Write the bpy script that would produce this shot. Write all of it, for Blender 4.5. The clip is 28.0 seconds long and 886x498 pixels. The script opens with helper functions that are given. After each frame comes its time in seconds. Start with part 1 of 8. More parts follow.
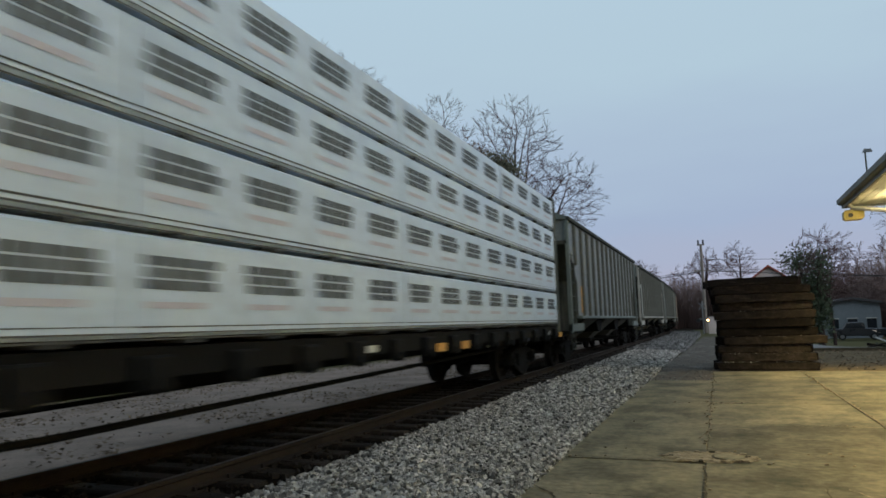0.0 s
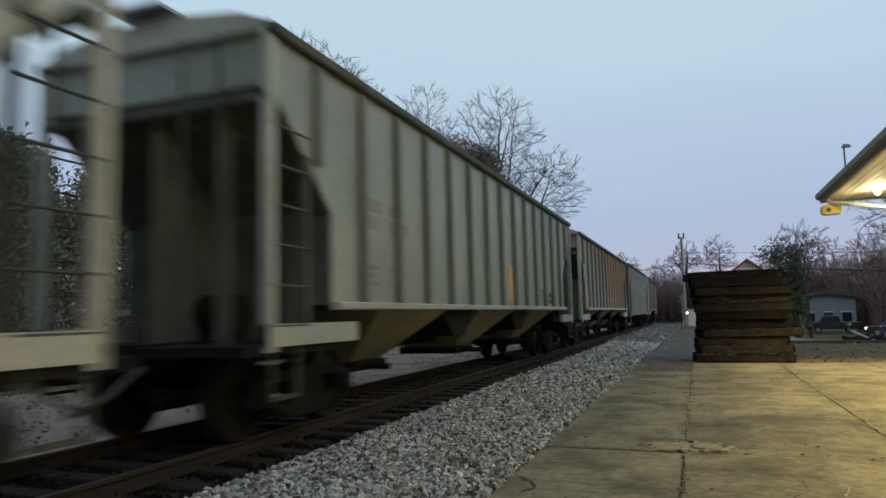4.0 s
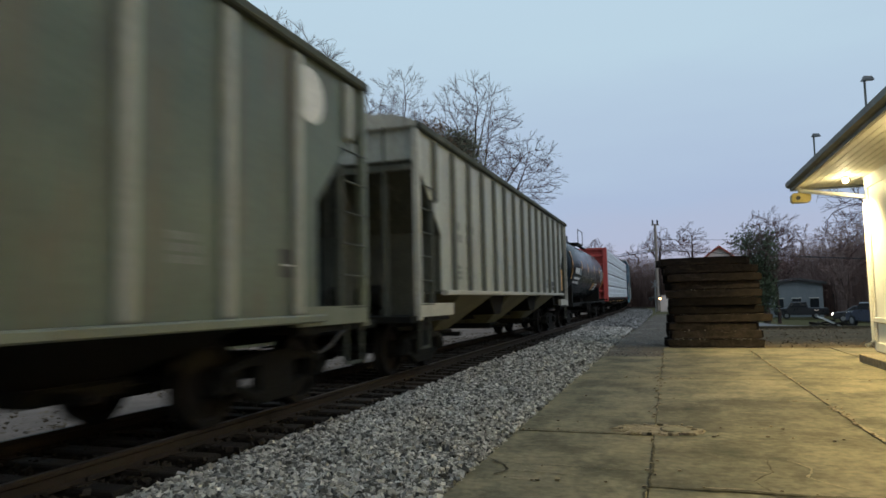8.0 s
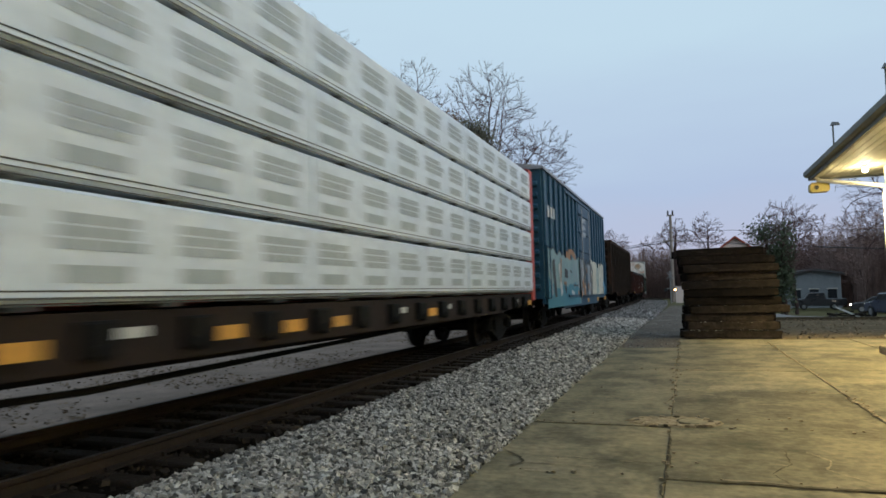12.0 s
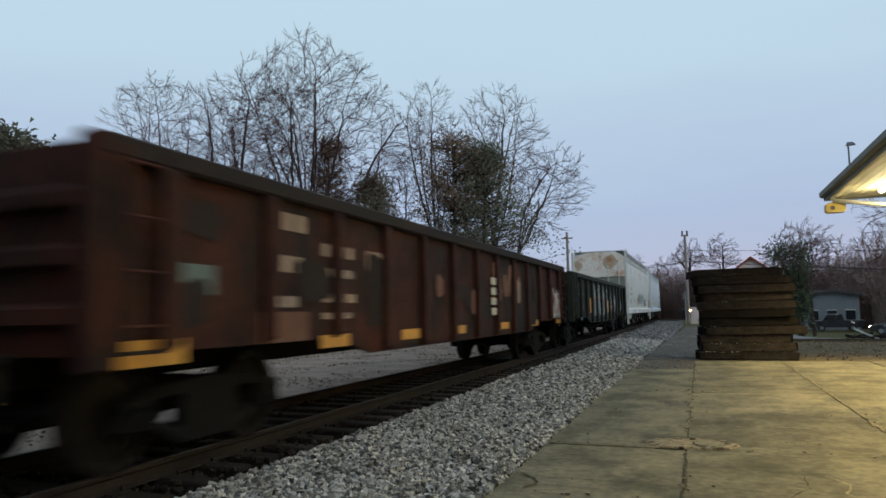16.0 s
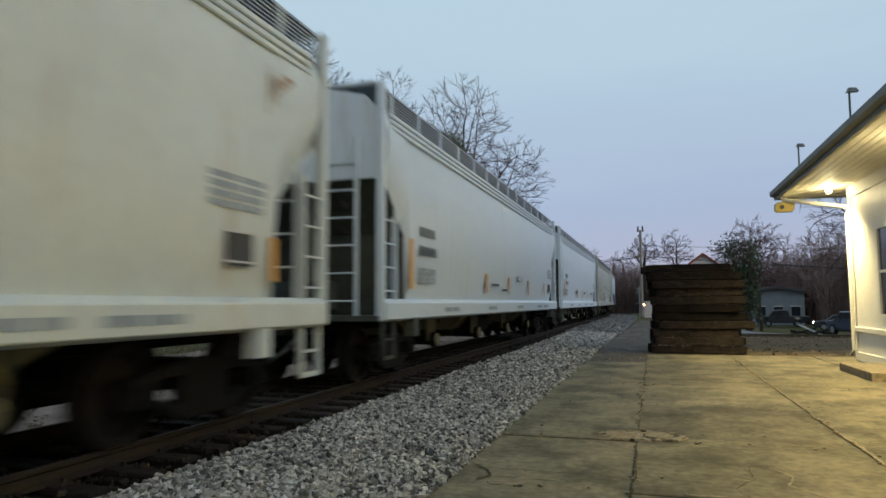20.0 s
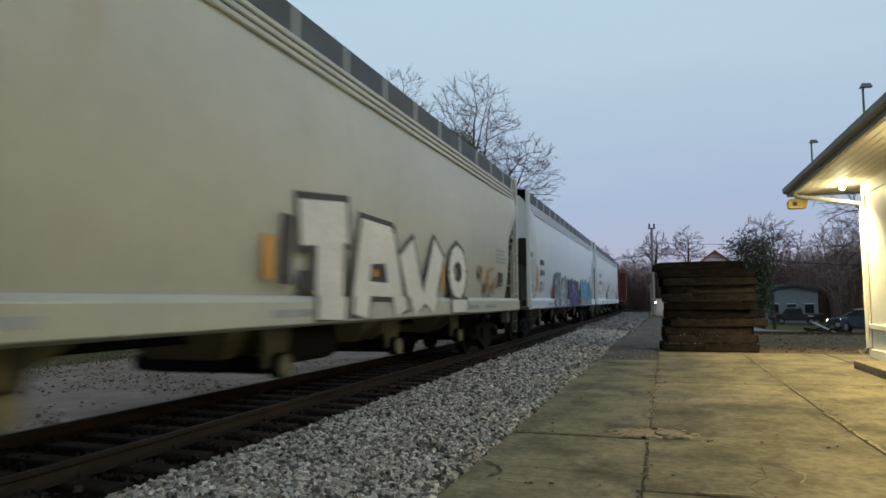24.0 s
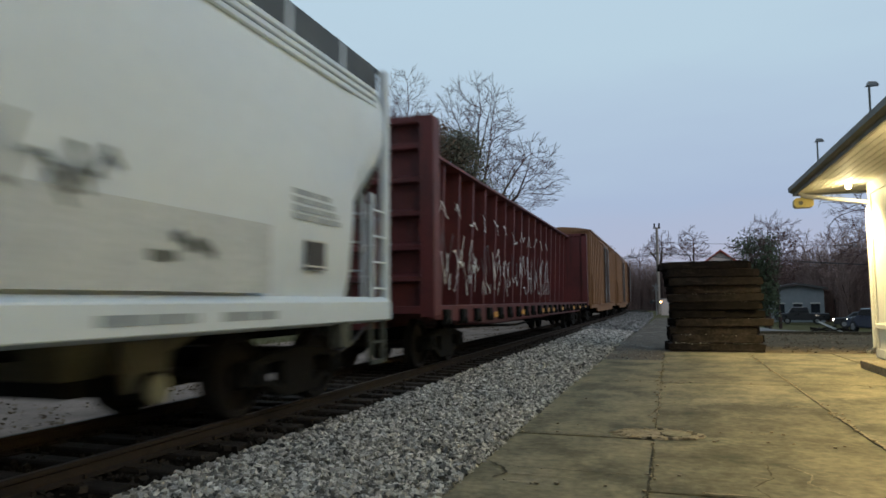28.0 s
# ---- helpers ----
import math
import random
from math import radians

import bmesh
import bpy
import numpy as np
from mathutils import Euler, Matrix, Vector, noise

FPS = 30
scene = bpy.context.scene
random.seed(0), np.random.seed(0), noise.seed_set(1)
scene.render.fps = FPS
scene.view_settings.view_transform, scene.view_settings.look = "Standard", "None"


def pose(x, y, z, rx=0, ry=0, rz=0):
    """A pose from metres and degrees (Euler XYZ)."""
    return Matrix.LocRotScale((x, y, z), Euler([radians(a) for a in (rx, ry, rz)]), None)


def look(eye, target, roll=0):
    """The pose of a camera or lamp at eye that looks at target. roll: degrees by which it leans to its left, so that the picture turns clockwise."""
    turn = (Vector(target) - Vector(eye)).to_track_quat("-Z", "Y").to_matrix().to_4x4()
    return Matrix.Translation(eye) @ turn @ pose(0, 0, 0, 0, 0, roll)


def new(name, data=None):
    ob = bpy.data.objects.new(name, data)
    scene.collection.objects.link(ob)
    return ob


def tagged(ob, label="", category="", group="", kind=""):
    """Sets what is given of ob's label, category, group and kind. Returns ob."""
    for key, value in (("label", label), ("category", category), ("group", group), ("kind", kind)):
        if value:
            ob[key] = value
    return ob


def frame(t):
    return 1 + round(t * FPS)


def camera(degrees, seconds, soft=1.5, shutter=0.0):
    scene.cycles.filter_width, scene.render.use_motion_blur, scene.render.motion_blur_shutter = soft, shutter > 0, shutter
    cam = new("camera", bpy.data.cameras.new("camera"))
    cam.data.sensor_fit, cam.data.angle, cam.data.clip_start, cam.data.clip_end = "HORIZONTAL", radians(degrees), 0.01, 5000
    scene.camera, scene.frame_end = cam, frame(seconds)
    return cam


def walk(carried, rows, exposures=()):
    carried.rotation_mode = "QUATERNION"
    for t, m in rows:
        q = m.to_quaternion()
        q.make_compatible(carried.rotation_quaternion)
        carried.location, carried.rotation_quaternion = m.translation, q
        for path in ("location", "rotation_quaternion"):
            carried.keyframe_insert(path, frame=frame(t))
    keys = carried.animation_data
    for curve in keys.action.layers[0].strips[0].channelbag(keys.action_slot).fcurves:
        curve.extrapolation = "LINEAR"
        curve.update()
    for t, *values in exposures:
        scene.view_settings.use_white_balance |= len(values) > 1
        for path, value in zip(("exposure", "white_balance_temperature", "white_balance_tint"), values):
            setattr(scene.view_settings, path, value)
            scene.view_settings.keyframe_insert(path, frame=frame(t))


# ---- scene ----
EYE = 1.5
cam = camera(66.0, 28.0, soft=1.6, shutter=0.55)
# seconds, offset x y z, yaw, pitch, roll of a phone held by hand on the platform
ROWS = [
    (0, 0.006, -0.008, 0.011, 21.66, 6.44, 1.80),
    (0.5, 0.000, -0.007, 0.008, 21.45, 6.55, 1.68),
    (1, -0.004, -0.022, 0.010, 21.32, 6.44, 1.72),
    (1.5, -0.003, -0.006, 0.007, 21.26, 6.13, 1.59),
    (2, 0.002, -0.009, 0.010, 21.06, 6.13, 1.76),
    (2.5, -0.003, 0.004, 0.002, 20.97, 6.13, 1.51),
    (3, 0.003, -0.019, 0.009, 20.51, 5.98, 1.55),
    (3.5, -0.007, 0.008, 0.004, 20.43, 5.68, 1.55),
    (5.5, -0.000, -0.003, -0.009, 19.44, 5.61, 0.93),
    (6, -0.003, 0.004, 0.001, 19.62, 5.07, 0.85),
    (6.5, 0.006, -0.020, -0.004, 19.51, 5.02, 1.07),
    (7, 0.001, -0.010, -0.006, 18.99, 4.99, 0.52),
    (7.5, 0.000, -0.013, -0.005, 18.42, 4.39, 0.73),
    (8, 0.009, 0.002, -0.003, 18.25, 4.36, 1.26),
    (8.5, -0.003, 0.018, -0.008, 18.29, 4.12, 1.08),
    (9, -0.003, 0.019, -0.002, 18.96, 4.14, 1.08),
    (9.5, 0.001, -0.000, -0.001, 19.11, 4.24, 1.17),
    (10, -0.006, 0.022, -0.003, 19.26, 4.25, 1.05),
    (10.5, 0.006, 0.003, -0.008, 19.58, 4.07, 1.23),
    (11, -0.001, 0.005, -0.008, 19.27, 3.77, 1.19),
    (11.5, -0.006, 0.021, -0.005, 18.97, 3.35, 1.28),
    (13.5, 0.001, -0.012, 0.003, 21.80, 5.52, 2.02),
    (14, 0.003, -0.023, 0.003, 21.66, 5.42, 1.98),
    (14.5, 0.003, -0.028, -0.002, 21.43, 5.36, 1.58),
    (15, 0.001, -0.028, -0.004, 20.62, 5.28, 0.92),
    (15.5, -0.004, -0.008, 0.002, 20.46, 5.22, 1.09),
    (16, -0.002, -0.013, -0.003, 20.48, 5.38, 1.20),
    (16.5, 0.003, -0.016, 0.001, 20.39, 5.42, 1.00),
    (17, 0.007, -0.017, -0.005, 20.00, 5.34, 1.27),
    (17.5, -0.001, 0.003, -0.005, 20.06, 5.26, 1.02),
    (18, -0.007, -0.010, -0.003, 19.74, 5.13, 0.93),
    (18.5, 0.001, -0.008, -0.002, 19.74, 5.07, 0.96),
    (19, 0.005, -0.013, 0.001, 19.37, 4.60, 1.23),
    (19.5, 0.008, -0.016, 0.005, 17.80, 4.68, 1.11),
    (20, -0.004, 0.033, 0.001, 17.07, 4.56, 0.35),
    (20.5, -0.008, 0.037, 0.004, 17.30, 4.57, 0.56),
    (21, -0.005, 0.030, 0.002, 18.09, 4.69, 0.78),
    (21.5, 0.000, 0.001, -0.002, 18.12, 4.74, 0.64),
    (23.5, -0.003, 0.023, 0.005, 17.70, 4.20, 0.52),
    (24, -0.000, 0.012, -0.001, 17.96, 4.40, 0.44),
    (24.5, -0.002, -0.005, 0.003, 18.03, 4.45, 0.38),
    (25, 0.004, -0.007, -0.001, 17.92, 4.52, 0.72),
    (25.5, 0.002, 0.008, -0.004, 17.73, 4.52, 0.78),
    (26, 0.003, 0.006, -0.002, 17.83, 4.58, 0.81),
    (26.5, -0.000, 0.012, -0.000, 17.83, 4.68, 0.76),
    (27, -0.001, 0.010, 0.002, 17.83, 4.67, 0.54),
    (27.5, 0.002, 0.017, -0.003, 17.89, 4.59, 0.73),
    (28, -0.000, 0.025, 0.001, 18.35, 4.42, 0.55),
]


def held(x, y, z, yaw, pitch, roll):
    return pose(x, y, EYE + z, 0, 0, yaw) @ pose(0, 0, 0, 90 + pitch, 0, 0) @ pose(0, 0, 0, 0, 0, -roll)


walk(cam, [(r[0], held(*r[1:])) for r in ROWS], [(0, -0.14), (0.6, -0.12), (1.3, -0.04), (2.0, 0.04), (4.5, 0.03), (6, 0.0), (9.6, 0.02), (10.6, 0.12), (11.6, 0.12), (14, 0.06), (17.4, 0.08), (18.8, -0.04), (20.2, -0.05), (21.0, -0.17), (22.2, -0.12), (23.6, -0.04), (28, -0.04)])

# ---- train's line: straight along y past the camera, then a gentle bend away ----
SPEED, TRACK_X, RAIL_Z = 12.79, -5.37, 0.244
BEND_Y, BEND_K = 55.0, 0.0007


def line_x(y):
    return TRACK_X - BEND_K * max(0.0, y - BEND_Y) ** 2


# ---- world, sun, exposure ----
world = bpy.data.worlds.new("dusk_sky")
scene.world = world
world.use_nodes = True
wn, wl = world.node_tree.nodes, world.node_tree.links
wn.clear()
w_out, w_bg = wn.new("ShaderNodeOutputWorld"), wn.new("ShaderNodeBackground")
w_co, w_sep = wn.new("ShaderNodeTexCoord"), wn.new("ShaderNodeSeparateXYZ")
w_ramp = wn.new("ShaderNodeValToRGB")
w_map = wn.new("ShaderNodeMapping")
w_noise = wn.new("ShaderNodeTexNoise")
w_add = wn.new("ShaderNodeMath")
w_dot = wn.new("ShaderNodeVectorMath")
w_glow = wn.new("ShaderNodeMapRange")
w_mul = wn.new("ShaderNodeMath")
w_dot.operation, w_add.operation, w_mul.operation = "DOT_PRODUCT", "MULTIPLY_ADD", "MULTIPLY"
for i, (p, c) in enumerate(((0.0, (0.62, 0.53, 0.61)), (0.10, (0.525, 0.525, 0.67)), (0.24, (0.45, 0.555, 0.75)), (0.46, (0.54, 0.71, 0.84)), (0.68, (0.55, 0.745, 0.88)), (1.0, (0.62, 0.83, 1.05)))):
    e = w_ramp.color_ramp.elements[i] if i < 2 else w_ramp.color_ramp.elements.new(p)
    e.position, e.color = p, (*c, 1)
w_map.inputs["Scale"].default_value = (1.2, 1.2, 5)
w_noise.inputs["Scale"].default_value, w_noise.inputs["Detail"].default_value = 1.7, 5
w_add.inputs[1].default_value = 0.2
w_dot.inputs[1].default_value = (-0.5, 0.75, 0.43)
w_glow.inputs["From Min"].default_value, w_glow.inputs["From Max"].default_value = -0.6, 0.4
w_glow.inputs["To Min"].default_value, w_glow.inputs["To Max"].default_value = 0.36, 0.92
wl.new(w_co.outputs["Generated"], w_sep.inputs[0])
wl.new(w_co.outputs["Generated"], w_map.inputs[0])
wl.new(w_map.outputs[0], w_noise.inputs["Vector"])
wl.new(w_noise.outputs["Fac"], w_add.inputs[0])
wl.new(w_sep.outputs["Z"], w_add.inputs[2])
wl.new(w_add.outputs[0], w_ramp.inputs[0])
wl.new(w_co.outputs["Generated"], w_dot.inputs[0])
wl.new(w_dot.outputs["Value"], w_glow.inputs["Value"])
wl.new(w_ramp.outputs["Color"], w_bg.inputs["Color"])
wl.new(w_glow.outputs[0], w_bg.inputs["Strength"])
wl.new(w_bg.outputs[0], w_out.inputs[0])

sun = new("sun", bpy.data.lights.new("sun", "SUN"))
sun.data.energy, sun.data.angle, sun.data.color = 1.32, radians(46), (0.93, 0.95, 1.02)
sun.matrix_world = look((28, -15, 12.5), (0, 0, 0))  # afterglow low beyond the depot


# ---- materials ----
def mat(name, base, base2=None, rough=0.7, metal=0.0, big=1.2, fine=30.0, bump=0.15, amount=0.5, streak=None, streak_amount=0.5, streak_scale=(5.0, 5.0, 0.5), coat=0.0, emit=0.0, piece=0.0, spec=0.5, ribs=None, field=None, grain=0.62, rough_var=0.12):
    """Base colour that varies at two scales, with bump and, if streak is a colour, stains that run down."""
    m = bpy.data.materials.new(name)
    m.use_nodes = True
    n, l = m.node_tree.nodes, m.node_tree.links
    b = n["Principled BSDF"]
    co = n.new("ShaderNodeTexCoord")
    n1, n2 = n.new("ShaderNodeTexNoise"), n.new("ShaderNodeTexNoise")
    n1.inputs["Scale"].default_value, n1.inputs["Detail"].default_value, n1.inputs["Roughness"].default_value = big, 6, 0.65
    n2.inputs["Scale"].default_value, n2.inputs["Detail"].default_value = fine, 4
    l.new(co.outputs["Object"], n1.inputs["Vector"])
    l.new(co.outputs["Object"], n2.inputs["Vector"])
    base2 = base2 or tuple(c * 0.72 for c in base)
    r1 = n.new("ShaderNodeValToRGB")
    r1.color_ramp.elements[0].position, r1.color_ramp.elements[0].color = 0.5 - 0.28 * (1.2 - amount), (*base, 1)
    r1.color_ramp.elements[1].position, r1.color_ramp.elements[1].color = 0.5 + 0.28 * (1.6 - amount), (*base2, 1)
    l.new(n1.outputs["Fac"], r1.inputs[0])
    mx = n.new("ShaderNodeMix")
    mx.data_type, mx.blend_type = "RGBA", "MULTIPLY"
    mx.inputs["Factor"].default_value = 0.55
    r2 = n.new("ShaderNodeValToRGB")
    r2.color_ramp.elements[0].position, r2.color_ramp.elements[0].color = 0.3, (grain, grain, grain, 1)
    r2.color_ramp.elements[1].position, r2.color_ramp.elements[1].color = 0.65, (1, 1, 1, 1)
    l.new(n2.outputs["Fac"], r2.inputs[0])
    l.new(r1.outputs[0], mx.inputs["A"])
    l.new(r2.outputs[0], mx.inputs["B"])
    colour = mx.outputs["Result"]
    if streak:
        mp = n.new("ShaderNodeMapping")
        mp.inputs["Scale"].default_value = streak_scale
        n3 = n.new("ShaderNodeTexNoise")
        n3.inputs["Scale"].default_value, n3.inputs["Detail"].default_value, n3.inputs["Roughness"].default_value = 1.0, 5, 0.7
        r3 = n.new("ShaderNodeValToRGB")
        r3.color_ramp.elements[0].position, r3.color_ramp.elements[0].color = 0.62 - 0.25 * streak_amount, (0, 0, 0, 1)
        r3.color_ramp.elements[1].position, r3.color_ramp.elements[1].color = 0.82 - 0.25 * streak_amount, (1, 1, 1, 1)
        m3 = n.new("ShaderNodeMix")
        m3.data_type = "RGBA"
        m3.inputs["B"].default_value = (*streak, 1)
        l.new(co.outputs["Object"], mp.inputs[0])
        l.new(mp.outputs[0], n3.inputs["Vector"])
        l.new(n3.outputs["Fac"], r3.inputs[0])
        l.new(r3.outputs[0], m3.inputs["Factor"])
        l.new(colour, m3.inputs["A"])
        colour = m3.outputs["Result"]
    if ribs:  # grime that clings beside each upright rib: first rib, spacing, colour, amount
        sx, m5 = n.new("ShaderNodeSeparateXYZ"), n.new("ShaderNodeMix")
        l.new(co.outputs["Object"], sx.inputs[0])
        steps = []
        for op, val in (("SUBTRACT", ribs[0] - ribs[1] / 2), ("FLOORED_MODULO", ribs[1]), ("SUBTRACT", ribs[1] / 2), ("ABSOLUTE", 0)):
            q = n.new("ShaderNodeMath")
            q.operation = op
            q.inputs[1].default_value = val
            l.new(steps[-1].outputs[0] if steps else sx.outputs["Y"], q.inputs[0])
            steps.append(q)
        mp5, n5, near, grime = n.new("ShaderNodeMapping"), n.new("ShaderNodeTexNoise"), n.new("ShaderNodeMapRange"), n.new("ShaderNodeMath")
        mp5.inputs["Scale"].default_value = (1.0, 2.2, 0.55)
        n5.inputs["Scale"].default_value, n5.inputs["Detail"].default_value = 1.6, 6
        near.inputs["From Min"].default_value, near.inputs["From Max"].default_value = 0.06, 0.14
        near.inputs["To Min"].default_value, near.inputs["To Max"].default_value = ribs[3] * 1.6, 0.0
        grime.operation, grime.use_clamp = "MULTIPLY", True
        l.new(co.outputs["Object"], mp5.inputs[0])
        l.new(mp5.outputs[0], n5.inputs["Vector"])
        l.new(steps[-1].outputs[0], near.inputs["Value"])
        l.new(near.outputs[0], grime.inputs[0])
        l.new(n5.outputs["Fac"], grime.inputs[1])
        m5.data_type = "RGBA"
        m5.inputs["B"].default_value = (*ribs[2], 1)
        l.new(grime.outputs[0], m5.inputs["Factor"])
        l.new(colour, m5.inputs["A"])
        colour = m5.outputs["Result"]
    if field:  # one large stain: weights of y, z, constant, colour, streaks' scale
        vm, ad6, mp6, n6, r6, m6 = n.new("ShaderNodeVectorMath"), n.new("ShaderNodeMath"), n.new("ShaderNodeMapping"), n.new("ShaderNodeTexNoise"), n.new("ShaderNodeMapRange"), n.new("ShaderNodeMix")
        vm.operation = "DOT_PRODUCT"
        vm.inputs[1].default_value = (0, field[0], field[1])
        mp6.inputs["Scale"].default_value = field[4]
        n6.inputs["Scale"].default_value, n6.inputs["Detail"].default_value, n6.inputs["Roughness"].default_value = 1.0, 6, 0.7
        ad6.operation = "MULTIPLY_ADD"
        ad6.inputs[1].default_value = 5.0
        l.new(co.outputs["Object"], vm.inputs[0])
        l.new(co.outputs["Object"], mp6.inputs[0])
        l.new(mp6.outputs[0], n6.inputs["Vector"])
        l.new(n6.outputs["Fac"], ad6.inputs[0])
        l.new(vm.outputs["Value"], ad6.inputs[2])
        r6.inputs["From Min"].default_value, r6.inputs["From Max"].default_value = 2.5 - field[2], 4.0 - field[2]
        r6.inputs["To Max"].default_value = 0.92
        l.new(ad6.outputs[0], r6.inputs["Value"])
        m6.data_type = "RGBA"
        m6.inputs["B"].default_value = (*field[3], 1)
        l.new(r6.outputs[0], m6.inputs["Factor"])
        l.new(colour, m6.inputs["A"])
        colour = m6.outputs["Result"]
    if piece:
        oi, mr, m4 = n.new("ShaderNodeObjectInfo"), n.new("ShaderNodeMapRange"), n.new("ShaderNodeMix")
        ge, ad = n.new("ShaderNodeNewGeometry"), n.new("ShaderNodeMath")
        ad.operation = "ADD"
        fr = n.new("ShaderNodeMath")
        fr.operation = "FRACT"
        l.new(oi.outputs["Random"], ad.inputs[0])
        l.new(ge.outputs["Random Per Island"], ad.inputs[1])
        mr.inputs["To Min"].default_value, mr.inputs["To Max"].default_value = 1 - piece, 1 + piece
        m4.data_type, m4.blend_type = "RGBA", "MULTIPLY"
        m4.inputs["Factor"].default_value = 1.0
        l.new(ad.outputs[0], fr.inputs[0])
        l.new(fr.outputs[0], mr.inputs["Value"])
        l.new(mr.outputs[0], m4.inputs["B"])
        l.new(colour, m4.inputs["A"])
        colour = m4.outputs["Result"]
    l.new(colour, b.inputs["Base Color"])
    b.inputs["Metallic"].default_value = metal
    rr = n.new("ShaderNodeMapRange")
    rr.inputs["To Min"].default_value, rr.inputs["To Max"].default_value = max(0.02, rough - rough_var), min(1.0, rough + rough_var)
    l.new(n1.outputs["Fac"], rr.inputs["Value"])
    l.new(rr.outputs[0], b.inputs["Roughness"])
    b.inputs["Coat Weight"].default_value = coat
    b.inputs["Specular IOR Level"].default_value = spec
    if bump:
        bp = n.new("ShaderNodeBump")
        bp.inputs["Strength"].default_value, bp.inputs["Distance"].default_value = bump, 0.02
        l.new(n2.outputs["Fac"], bp.inputs["Height"])
        l.new(bp.outputs[0], b.inputs["Normal"])
    if emit:
        b.inputs["Emission Color"].default_value = (*base, 1)
        b.inputs["Emission Strength"].default_value = emit
    return m


